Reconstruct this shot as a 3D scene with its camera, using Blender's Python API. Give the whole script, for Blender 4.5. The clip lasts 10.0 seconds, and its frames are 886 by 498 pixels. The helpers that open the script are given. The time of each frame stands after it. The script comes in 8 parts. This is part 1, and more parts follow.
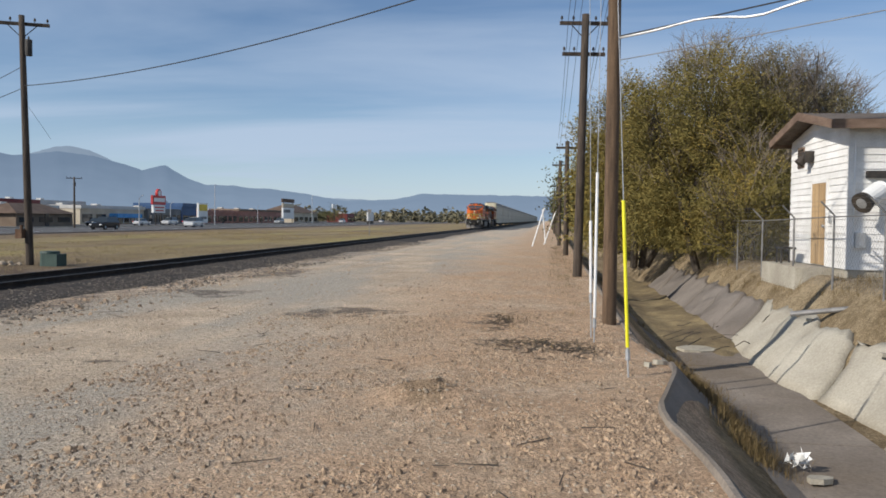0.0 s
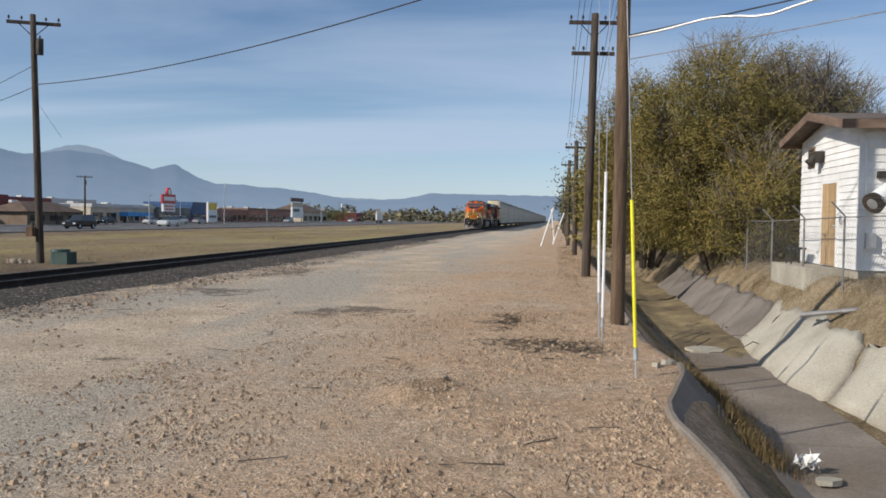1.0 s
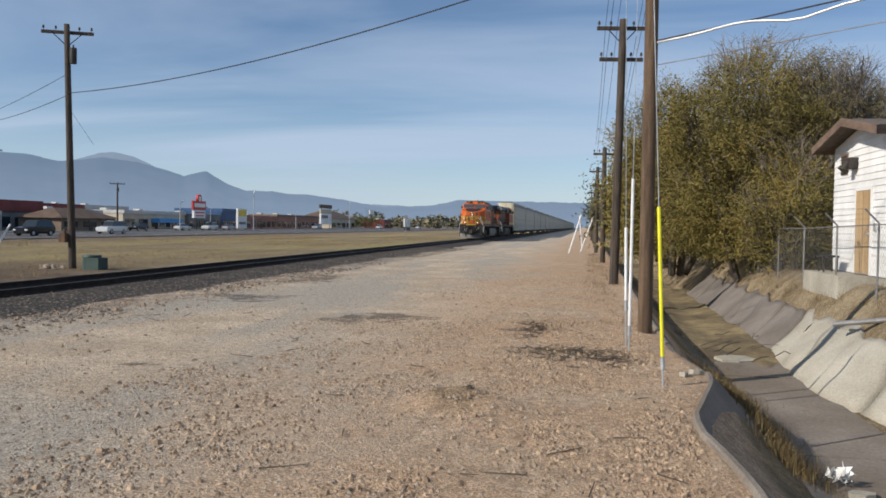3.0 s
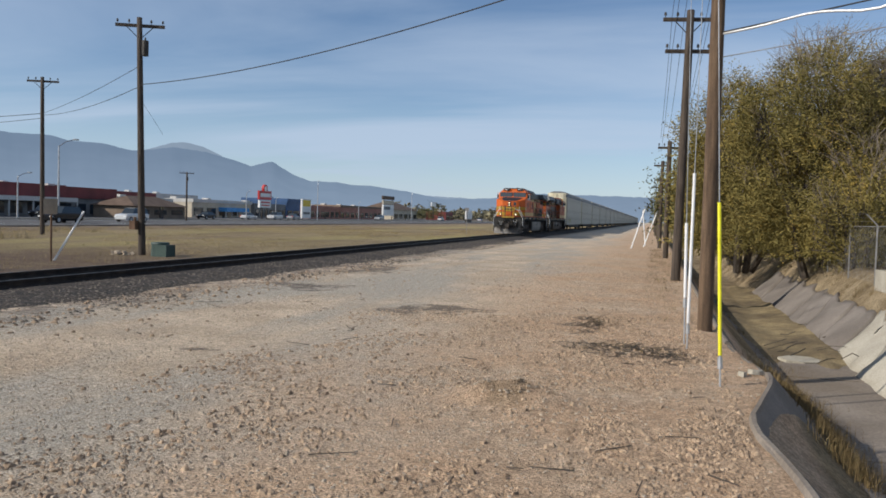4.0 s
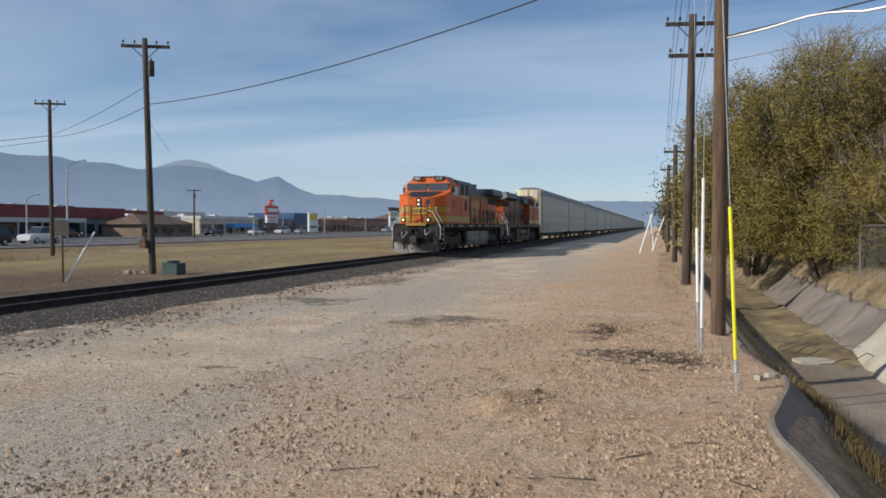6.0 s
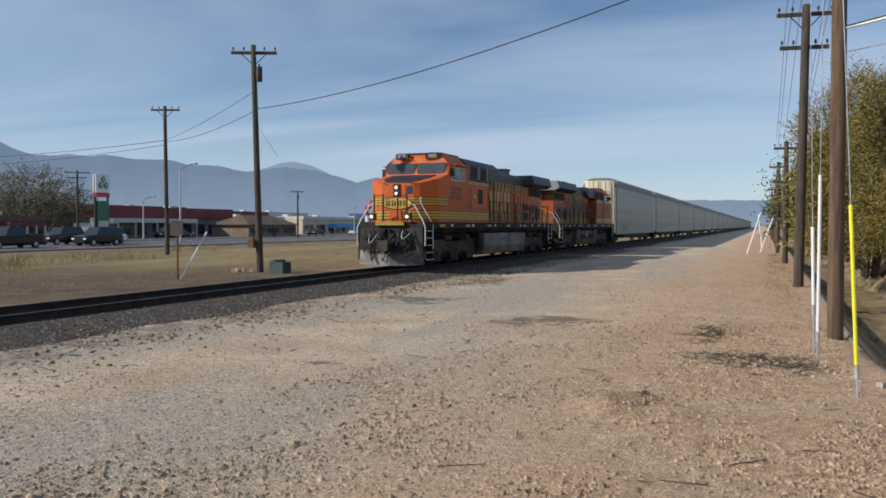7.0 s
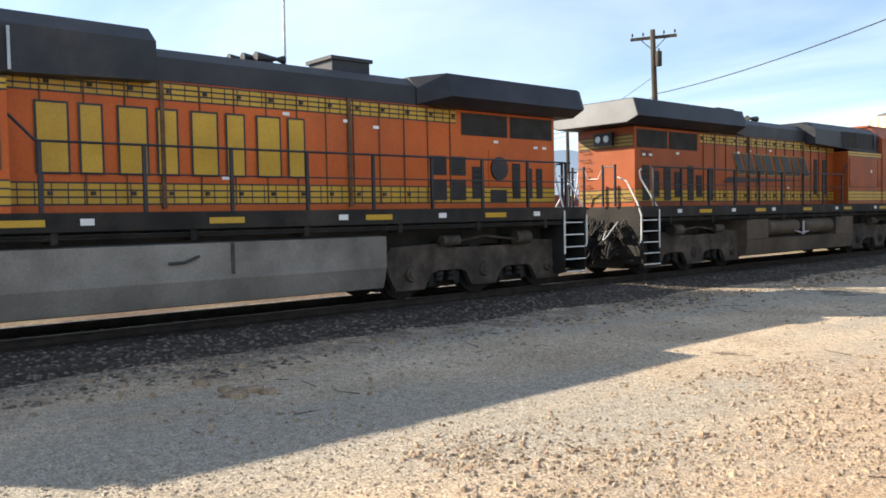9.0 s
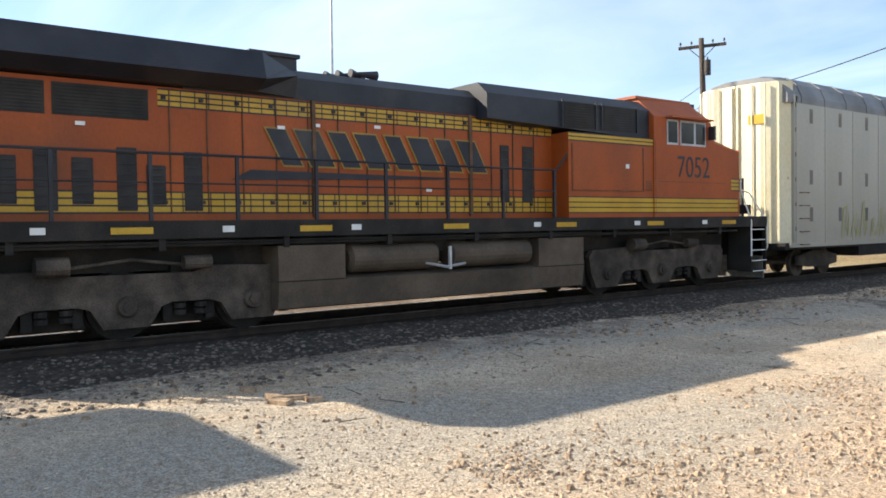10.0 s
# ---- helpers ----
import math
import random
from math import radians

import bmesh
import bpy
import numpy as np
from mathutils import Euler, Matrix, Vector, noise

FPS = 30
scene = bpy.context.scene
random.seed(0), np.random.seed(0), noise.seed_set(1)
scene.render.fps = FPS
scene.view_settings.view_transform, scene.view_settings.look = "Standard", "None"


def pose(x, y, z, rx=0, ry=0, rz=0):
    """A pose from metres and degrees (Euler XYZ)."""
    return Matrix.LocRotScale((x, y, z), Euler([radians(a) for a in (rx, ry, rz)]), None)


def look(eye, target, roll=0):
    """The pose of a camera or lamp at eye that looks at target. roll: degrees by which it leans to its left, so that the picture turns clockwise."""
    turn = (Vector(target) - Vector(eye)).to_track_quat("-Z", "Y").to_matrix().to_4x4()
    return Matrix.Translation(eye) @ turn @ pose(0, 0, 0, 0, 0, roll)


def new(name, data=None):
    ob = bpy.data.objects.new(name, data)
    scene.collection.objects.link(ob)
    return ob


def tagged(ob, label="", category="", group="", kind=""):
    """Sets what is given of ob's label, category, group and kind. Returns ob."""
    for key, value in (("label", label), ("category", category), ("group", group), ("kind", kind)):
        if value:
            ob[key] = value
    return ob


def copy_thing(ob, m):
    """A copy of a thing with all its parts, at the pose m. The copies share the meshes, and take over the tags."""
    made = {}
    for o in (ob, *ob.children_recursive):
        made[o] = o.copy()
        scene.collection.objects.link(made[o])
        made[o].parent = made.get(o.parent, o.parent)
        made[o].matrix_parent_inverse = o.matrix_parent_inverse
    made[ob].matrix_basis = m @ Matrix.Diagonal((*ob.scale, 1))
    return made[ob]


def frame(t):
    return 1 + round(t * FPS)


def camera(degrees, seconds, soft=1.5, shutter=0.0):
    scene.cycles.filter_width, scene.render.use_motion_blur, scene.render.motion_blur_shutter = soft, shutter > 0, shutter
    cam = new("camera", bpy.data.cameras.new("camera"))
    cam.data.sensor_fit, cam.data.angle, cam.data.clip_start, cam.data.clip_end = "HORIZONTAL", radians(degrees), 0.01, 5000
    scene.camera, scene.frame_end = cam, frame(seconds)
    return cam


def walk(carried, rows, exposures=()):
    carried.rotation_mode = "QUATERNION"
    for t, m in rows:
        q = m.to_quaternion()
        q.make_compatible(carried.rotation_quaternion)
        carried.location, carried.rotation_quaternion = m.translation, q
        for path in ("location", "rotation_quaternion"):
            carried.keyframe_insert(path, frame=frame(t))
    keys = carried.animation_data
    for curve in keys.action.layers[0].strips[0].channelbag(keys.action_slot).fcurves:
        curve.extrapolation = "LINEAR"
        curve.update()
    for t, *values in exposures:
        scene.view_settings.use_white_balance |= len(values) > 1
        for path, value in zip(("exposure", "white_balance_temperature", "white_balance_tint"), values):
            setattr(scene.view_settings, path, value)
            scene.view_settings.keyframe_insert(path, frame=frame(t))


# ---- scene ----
cam = camera(57.0, 10.0, soft=1.7)
CAMERA_ROWS = [
    (0, -0.001, 0.001, 1.944, -2.077, -0.623, 7.349),
    (0.5, -0.003, 0.006, 1.940, -2.195, -0.350, 7.749),
    (1, 0.013, 0.010, 1.938, -2.117, -0.793, 7.975),
    (1.5, 0.018, 0.014, 1.938, -1.898, -0.661, 8.421),
    (2, 0.023, 0.029, 1.933, -1.531, -0.970, 8.762),
    (3.5, 0.104, 0.078, 1.956, -1.673, -0.489, 12.452),
    (3.6, 0.193, 0.042, 1.965, -1.636, -1.068, 13.765),
    (3.8, 0.186, 0.072, 1.984, -2.104, -1.308, 14.249),
    (4, 0.135, 0.083, 1.943, -2.297, -1.690, 14.266),
    (4.2, 0.141, 0.062, 1.945, -2.502, -1.487, 13.164),
    (4.5, 0.110, 0.073, 1.954, -1.785, -0.529, 13.279),
    (5, 0.091, 0.027, 1.948, -1.607, -0.689, 13.052),
    (6.3, 0.079, 0.022, 1.977, -1.637, 0.022, 16.095),
    (6.5, 0.058, 0.000, 1.970, -1.649, -0.034, 17.310),
    (7, 0.020, -0.028, 1.964, -1.616, -0.003, 21.557),
    (7.5, -0.042, -0.075, 1.961, -1.512, 0.524, 26.651),
    (8, -0.078, -0.120, 1.965, -2.404, 0.335, 33.693),
    (8.3, -0.070, -0.192, 1.965, -2.601, 0.789, 39.816),
    (8.5, -0.066, -0.165, 1.973, -3.406, 0.931, 43.315),
    (9, -0.010, -0.126, 1.979, -2.320, 1.120, 48.940),
    (9.5, -0.006, -0.117, 1.976, -1.819, 1.105, 51.046),
    (10, -0.025, -0.134, 1.971, -1.562, 0.874, 52.047),
]
# the clip's camera opens up, and warms, as the dark train fills its view
EXPOSURES = [(0, -0.02, 6500, 10), (7.4, -0.03, 6550, 10), (8.2, 0.18, 6750, 10), (8.6, 0.62, 6950, 10), (9.0, 1.15, 7350, 10), (9.5, 1.10, 7100, 10), (10, 1.20, 7250, 10)]
walk(cam, [(t, pose(x, y, z, 90 + p, r, w)) for t, x, y, z, p, r, w in CAMERA_ROWS], EXPOSURES)

# the sun stands low behind the camera's left shoulder
SUN_FROM = Vector((-1.36, -0.95, 1.0)).normalized()
sun = new("sun", bpy.data.lights.new("sun", "SUN"))
sun.data.energy, sun.data.angle, sun.data.color = 4.6, radians(0.6), (1.0, 0.93, 0.83)
sun.matrix_world = look((0, 0, 60), Vector((0, 0, 60)) - SUN_FROM)


def make_world():
    """Clear blue sky with thin streaks of high cloud."""
    w = bpy.data.worlds.new("sky")
    scene.world = w
    w.use_nodes = True
    n, l = w.node_tree.nodes, w.node_tree.links
    n.clear()
    out, bg = n.new("ShaderNodeOutputWorld"), n.new("ShaderNodeBackground")
    sky = n.new("ShaderNodeTexSky")
    sky.sky_type, sky.sun_disc = "NISHITA", False
    sky.sun_elevation = math.asin(SUN_FROM.z)
    sky.sun_rotation = math.atan2(SUN_FROM.x, SUN_FROM.y)
    sky.altitude, sky.dust_density, sky.ozone_density = 1500, 0.30, 3.2
    co = n.new("ShaderNodeTexCoord")
    sep = n.new("ShaderNodeSeparateXYZ")
    l.new(co.outputs["Generated"], sep.inputs[0])
    # project the view direction on a high flat layer, so that streaks gather towards the horizon
    lift = n.new("ShaderNodeMath"); lift.operation = "ADD"; lift.inputs[1].default_value = 0.12
    l.new(sep.outputs["Z"], lift.inputs[0])
    top = n.new("ShaderNodeMath"); top.operation = "MAXIMUM"; top.inputs[1].default_value = 0.05
    l.new(lift.outputs[0], top.inputs[0])
    dx = n.new("ShaderNodeMath"); dx.operation = "DIVIDE"
    dy = n.new("ShaderNodeMath"); dy.operation = "DIVIDE"
    l.new(sep.outputs["X"], dx.inputs[0]); l.new(top.outputs[0], dx.inputs[1])
    l.new(sep.outputs["Y"], dy.inputs[0]); l.new(top.outputs[0], dy.inputs[1])
    flat = n.new("ShaderNodeCombineXYZ")
    l.new(dx.outputs[0], flat.inputs[0]); l.new(dy.outputs[0], flat.inputs[1])
    turn = n.new("ShaderNodeMapping")
    turn.inputs["Rotation"].default_value = (0, 0, radians(-28))
    turn.inputs["Scale"].default_value = (0.30, 0.85, 1)
    l.new(flat.outputs[0], turn.inputs["Vector"])
    wisps = n.new("ShaderNodeTexNoise")
    wisps.inputs["Scale"].default_value, wisps.inputs["Detail"].default_value = 0.9, 7
    wisps.inputs["Roughness"].default_value, wisps.inputs["Distortion"].default_value = 0.52, 0.7
    l.new(turn.outputs[0], wisps.inputs["Vector"])
    ramp = n.new("ShaderNodeValToRGB")
    ramp.color_ramp.elements[0].position, ramp.color_ramp.elements[1].position = 0.37, 0.66
    ramp.color_ramp.elements[0].color, ramp.color_ramp.elements[1].color = (0.02, 0.02, 0.02, 1), (0.80, 0.80, 0.80, 1)
    l.new(wisps.outputs["Fac"], ramp.inputs[0])
    # the layer thickens to a pale haze low down
    low = n.new("ShaderNodeMapRange")
    low.inputs["From Min"].default_value, low.inputs["From Max"].default_value = 0.0, 0.16
    low.inputs["To Min"].default_value, low.inputs["To Max"].default_value = 0.60, 0.0
    l.new(sep.outputs["Z"], low.inputs["Value"])
    amount = n.new("ShaderNodeMath"); amount.operation = "MAXIMUM"
    l.new(ramp.outputs["Color"], amount.inputs[0]); l.new(low.outputs[0], amount.inputs[1])
    mix = n.new("ShaderNodeMix"); mix.data_type = "RGBA"
    l.new(amount.outputs[0], mix.inputs["Factor"])
    l.new(sky.outputs[0], mix.inputs["A"])
    mix.inputs["B"].default_value = (4.7, 5.75, 7.3, 1)
    l.new(mix.outputs["Result"], bg.inputs["Color"])
    bg.inputs["Strength"].default_value = 0.105
    l.new(bg.outputs[0], out.inputs["Surface"])


make_world()


# ---------- materials ----------
def surface(name, low, high, scale=3.0, rough=0.7, metal=0.0, bump=0.2, fine=60.0, grain=0.25, dirt=None, dirt_at=0.62,
            stretch=(1, 1, 1), per_object=0.0, spec=0.4, bump_far=0.02):
    """A painted or natural surface: two colours in soft patches, a fine grain, optional stains and relief."""
    m = bpy.data.materials.new(name)
    m.use_nodes = True
    n, l = m.node_tree.nodes, m.node_tree.links
    b = n["Principled BSDF"]
    b.inputs["Roughness"].default_value, b.inputs["Metallic"].default_value = rough, metal
    b.inputs["Specular IOR Level"].default_value = spec
    co, mp = n.new("ShaderNodeTexCoord"), n.new("ShaderNodeMapping")
    mp.inputs["Scale"].default_value = stretch
    l.new(co.outputs["Object"], mp.inputs["Vector"])
    big, small = n.new("ShaderNodeTexNoise"), n.new("ShaderNodeTexNoise")
    big.inputs["Scale"].default_value, big.inputs["Detail"].default_value = scale, 6
    small.inputs["Scale"].default_value, small.inputs["Detail"].default_value = fine, 3
    for t in (big, small):
        l.new(mp.outputs[0], t.inputs["Vector"])
    ramp = n.new("ShaderNodeValToRGB")
    ramp.color_ramp.elements[0].position, ramp.color_ramp.elements[1].position = 0.34, 0.66
    ramp.color_ramp.elements[0].color, ramp.color_ramp.elements[1].color = (*low, 1), (*high, 1)
    l.new(big.outputs["Fac"], ramp.inputs[0])
    last = ramp.outputs["Color"]
    if dirt:
        st, sr, sm = n.new("ShaderNodeTexNoise"), n.new("ShaderNodeValToRGB"), n.new("ShaderNodeMix")
        st.inputs["Scale"].default_value, st.inputs["Detail"].default_value = scale * 0.45, 8
        st.inputs["Roughness"].default_value = 0.65
        l.new(mp.outputs[0], st.inputs["Vector"])
        sr.color_ramp.elements[0].position, sr.color_ramp.elements[1].position = dirt_at - 0.14, dirt_at + 0.12
        l.new(st.outputs["Fac"], sr.inputs[0])
        sm.data_type = "RGBA"
        l.new(sr.outputs["Color"], sm.inputs["Factor"]); l.new(last, sm.inputs["A"])
        sm.inputs["B"].default_value = (*dirt, 1)
        last = sm.outputs["Result"]
    gr, gm = n.new("ShaderNodeMapRange"), n.new("ShaderNodeMix")
    gr.inputs["From Min"].default_value, gr.inputs["From Max"].default_value = 0.25, 0.75
    gr.inputs["To Min"].default_value, gr.inputs["To Max"].default_value = 1 - grain, 1 + grain
    l.new(small.outputs["Fac"], gr.inputs["Value"])
    gm.data_type, gm.blend_type = "RGBA", "MULTIPLY"
    gm.inputs["Factor"].default_value = 1
    l.new(last, gm.inputs["A"]); l.new(gr.outputs[0], gm.inputs["B"])
    last = gm.outputs["Result"]
    if per_object:
        oi, om, ox = n.new("ShaderNodeObjectInfo"), n.new("ShaderNodeMapRange"), n.new("ShaderNodeMix")
        om.inputs["To Min"].default_value, om.inputs["To Max"].default_value = 1 - per_object, 1 + per_object
        l.new(oi.outputs["Random"], om.inputs["Value"])
        ox.data_type, ox.blend_type = "RGBA", "MULTIPLY"
        ox.inputs["Factor"].default_value = 1
        l.new(last, ox.inputs["A"]); l.new(om.outputs[0], ox.inputs["B"])
        last = ox.outputs["Result"]
    l.new(last, b.inputs["Base Color"])
    if bump:
        bp = n.new("ShaderNodeBump")
        bp.inputs["Strength"].default_value, bp.inputs["Distance"].default_value = bump, bump_far
        l.new(small.outputs["Fac"], bp.inputs["Height"])
        l.new(bp.outputs[0], b.inputs["Normal"])
    return m


def glow(name, colour, strength):
    m = bpy.data.materials.new(name)
    m.use_nodes = True
    b = m.node_tree.nodes["Principled BSDF"]
    b.inputs["Base Color"].default_value = (*colour, 1)
    b.inputs["Emission Color"].default_value = (*colour, 1)
    b.inputs["Emission Strength"].default_value = strength
    return m


def glass(name, tint=(0.03, 0.04, 0.05), metal=0.0):
    m = bpy.data.materials.new(name)
    m.use_nodes = True
    b = m.node_tree.nodes["Principled BSDF"]
    b.inputs["Base Color"].default_value = (*tint, 1)
    b.inputs["Roughness"].default_value = 0.03
    b.inputs["Metallic"].default_value = metal
    b.inputs["Specular IOR Level"].default_value = 0.4
    return m


M = {}
M["pole"] = surface("weathered_pole_wood", (0.038, 0.029, 0.023), (0.095, 0.072, 0.054), 2.5, 0.85, bump=0.5, fine=40, grain=0.35, stretch=(6, 6, 0.5))
M["pole_pale"] = surface("tan_pole_wood", (0.075, 0.048, 0.030), (0.165, 0.108, 0.065), 2.5, 0.85, bump=0.5, fine=40, grain=0.3, stretch=(6, 6, 0.5), dirt=(0.07, 0.045, 0.03))
M["wire"] = surface("black_cable", (0.015, 0.015, 0.016), (0.03, 0.03, 0.03), 2, 0.6, bump=0)
M["bright_wire"] = surface("bare_bright_cable", (0.6, 0.6, 0.6), (0.8, 0.8, 0.78), 2, 0.35, 0.3, bump=0)
M["steel"] = surface("galvanised_steel", (0.38, 0.39, 0.40), (0.55, 0.56, 0.57), 4, 0.45, 0.6, bump=0.1)
M["dark_steel"] = surface("dark_steel", (0.018, 0.017, 0.016), (0.05, 0.045, 0.04), 3, 0.6, 0.2, bump=0.3, dirt=(0.09, 0.07, 0.055))
M["white_pvc"] = surface("white_plastic_pipe", (0.72, 0.72, 0.71), (0.83, 0.83, 0.82), 3, 0.4, bump=0.02, grain=0.05, dirt=(0.5, 0.47, 0.42), dirt_at=0.7)
M["yellow_guard"] = surface("yellow_plastic_guard", (0.72, 0.66, 0.02), (0.85, 0.78, 0.03), 3, 0.4, bump=0.02, grain=0.06)
M["orange"] = surface("orange_locomotive_paint", (0.50, 0.092, 0.011), (0.60, 0.122, 0.015), 0.8, 0.55, bump=0.05, fine=25, grain=0.10, dirt=(0.26, 0.068, 0.022), dirt_at=0.66, stretch=(1, 1, 0.6))
M["orange_dull"] = surface("faded_orange_paint", (0.30, 0.060, 0.009), (0.39, 0.082, 0.013), 0.8, 0.55, bump=0.05, fine=25, grain=0.10, dirt=(0.17, 0.05, 0.018), dirt_at=0.66, stretch=(1, 1, 0.6))
M["yellow_dull"] = surface("faded_yellow_paint", (0.30, 0.18, 0.03), (0.38, 0.24, 0.04), 1.2, 0.5, bump=0.04, fine=25, grain=0.15, dirt=(0.2, 0.12, 0.05))
M["concrete_floor"] = surface("silty_concrete", (0.17, 0.142, 0.118), (0.265, 0.225, 0.185), 0.7, 0.95, bump=0.5, fine=22, grain=0.22, dirt=(0.17, 0.135, 0.10), dirt_at=0.56)
M["silt"] = surface("leaf_strewn_silt", (0.17, 0.125, 0.065), (0.31, 0.24, 0.125), 1.6, 0.95, bump=0.8, fine=24, grain=0.4, dirt=(0.10, 0.075, 0.045), dirt_at=0.55)
M["fence_steel"] = surface("weathered_fence_steel", (0.16, 0.155, 0.15), (0.27, 0.265, 0.26), 4, 0.6, 0.4, bump=0.1)
M["hill"] = surface("bare_brown_hillside", (0.21, 0.17, 0.15), (0.29, 0.235, 0.20), 0.004, 0.95, bump=0, fine=0.02, grain=0.2)
M["loco_yellow"] = surface("yellow_stripe_paint", (0.48, 0.27, 0.018), (0.57, 0.34, 0.027), 1.2, 0.42, bump=0.04, fine=25, grain=0.1, dirt=(0.45, 0.28, 0.05), dirt_at=0.68)
M["loco_black"] = surface("black_roof_paint", (0.012, 0.014, 0.020), (0.028, 0.03, 0.038), 1.2, 0.5, bump=0.1, grain=0.2, dirt=(0.06, 0.055, 0.05), dirt_at=0.66)
M["loco_under"] = surface("dusty_black_underframe", (0.010, 0.009, 0.008), (0.030, 0.026, 0.022), 1.6, 0.8, bump=0.4, fine=40, grain=0.35, dirt=(0.075, 0.058, 0.045), dirt_at=0.68)
M["truck"] = surface("dusty_grey_truck", (0.042, 0.032, 0.024), (0.125, 0.098, 0.076), 2.6, 0.85, bump=0.4, fine=40, grain=0.35, dirt=(0.03, 0.025, 0.021), dirt_at=0.56)
M["tank_grey"] = surface("dusty_silver_fuel_tank", (0.175, 0.16, 0.14), (0.275, 0.255, 0.225), 0.9, 0.65, 0.05, bump=0.1, fine=30, grain=0.15, dirt=(0.085, 0.07, 0.058), dirt_at=0.60)
M["tank_brown"] = surface("brown_dusted_fuel_tank", (0.075, 0.055, 0.038), (0.145, 0.108, 0.076), 0.9, 0.75, bump=0.15, fine=30, grain=0.2, dirt=(0.025, 0.02, 0.016), dirt_at=0.58)
M["rail"] = surface("worn_rail_steel", (0.022, 0.017, 0.014), (0.05, 0.036, 0.028), 4, 0.75, 0.2, bump=0.2, grain=0.3)
M["rail_head"] = surface("polished_rail_head", (0.12, 0.11, 0.10), (0.19, 0.17, 0.15), 4, 0.42, 0.9, bump=0.02, grain=0.1)
M["tie"] = surface("creosoted_timber", (0.030, 0.024, 0.020), (0.075, 0.060, 0.048), 3, 0.9, bump=0.5, fine=50, grain=0.35, stretch=(1, 5, 5), per_object=0.25)
M["white_paint"] = surface("white_paint", (0.70, 0.70, 0.68), (0.82, 0.82, 0.80), 2, 0.5, bump=0.05, grain=0.06)
M["railing_white"] = surface("white_handrail_paint", (0.62, 0.62, 0.60), (0.8, 0.8, 0.78), 3, 0.45, bump=0.03, grain=0.08)
M["lens"] = glow("lit_headlight", (1.0, 0.80, 0.50), 1.6)
M["dark_glass"] = glass("dark_glass")
M["cab_glass"] = glass("cab_glass", (0.07, 0.08, 0.09), 0.0)
M["rack_side"] = surface("cream_rack_panels", (0.34, 0.325, 0.275), (0.42, 0.405, 0.35), 0.5, 0.5, 0.1, bump=0.1, fine=30, grain=0.08, dirt=(0.33, 0.30, 0.24), dirt_at=0.66, stretch=(1, 1, 0.3))
M["rack_door"] = surface("yellowed_rack_end_door", (0.66, 0.58, 0.36), (0.76, 0.72, 0.58), 0.7, 0.55, bump=0.1, fine=30, grain=0.1, dirt=(0.45, 0.30, 0.13), dirt_at=0.66, stretch=(1, 1, 0.3))
M["rack_roof"] = surface("galvanised_rack_roof", (0.17, 0.175, 0.18), (0.27, 0.275, 0.28), 0.7, 0.6, 0.3, bump=0.1, dirt=(0.15, 0.14, 0.13))
M["roof_grey"] = surface("pale_grey_roof_paint", (0.22, 0.225, 0.23), (0.30, 0.305, 0.31), 1.2, 0.6, bump=0.05, grain=0.08, dirt=(0.17, 0.165, 0.155), dirt_at=0.66)
# flat dark colour stands in for the unlit inside of uncut louvres and grilles
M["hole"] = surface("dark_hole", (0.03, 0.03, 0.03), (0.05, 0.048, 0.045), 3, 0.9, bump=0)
M["rust"] = surface("rusty_brown_steel", (0.09, 0.05, 0.03), (0.17, 0.10, 0.06), 4, 0.85, 0.1, bump=0.3)
M["siding"] = surface("white_lap_siding", (0.68, 0.67, 0.64), (0.82, 0.81, 0.79), 1.2, 0.65, bump=0.08, fine=30, grain=0.08, dirt=(0.46, 0.44, 0.41), dirt_at=0.72, per_object=0.05)
M["house_trim"] = surface("brown_fascia_boards", (0.13, 0.085, 0.06), (0.21, 0.145, 0.105), 2, 0.75, bump=0.2, stretch=(1, 1, 4))
M["shingle"] = surface("brown_asphalt_roofing", (0.10, 0.08, 0.065), (0.16, 0.13, 0.105), 6, 0.9, bump=0.5)
M["door_wood"] = surface("tan_plywood_door", (0.36, 0.24, 0.12), (0.50, 0.345, 0.185), 1.5, 0.7, bump=0.15, stretch=(5, 5, 0.5), dirt=(0.24, 0.15, 0.075), dirt_at=0.68)
M["concrete"] = surface("weathered_concrete", (0.33, 0.30, 0.24), (0.45, 0.415, 0.34), 0.9, 0.9, bump=0.5, fine=25, grain=0.18, dirt=(0.30, 0.265, 0.21), dirt_at=0.64)
# darker copy of the concrete, its shade put into the colour; stains lie on top
M["concrete_dark"] = surface("stained_shade_grey_concrete", (0.155, 0.132, 0.112), (0.225, 0.195, 0.168), 0.9, 0.9, bump=0.4, fine=25, grain=0.16, dirt=(0.115, 0.10, 0.085), dirt_at=0.6)
M["bark"] = surface("rough_bark", (0.045, 0.036, 0.028), (0.11, 0.09, 0.07), 6, 0.9, bump=0.6, stretch=(3, 3, 0.6))
M["twig"] = surface("bare_grey_twigs", (0.14, 0.115, 0.095), (0.25, 0.21, 0.175), 3, 0.85, bump=0)
M["asphalt"] = surface("worn_asphalt", (0.075, 0.073, 0.072), (0.12, 0.117, 0.115), 0.3, 0.9, bump=0.3, fine=20, grain=0.2)


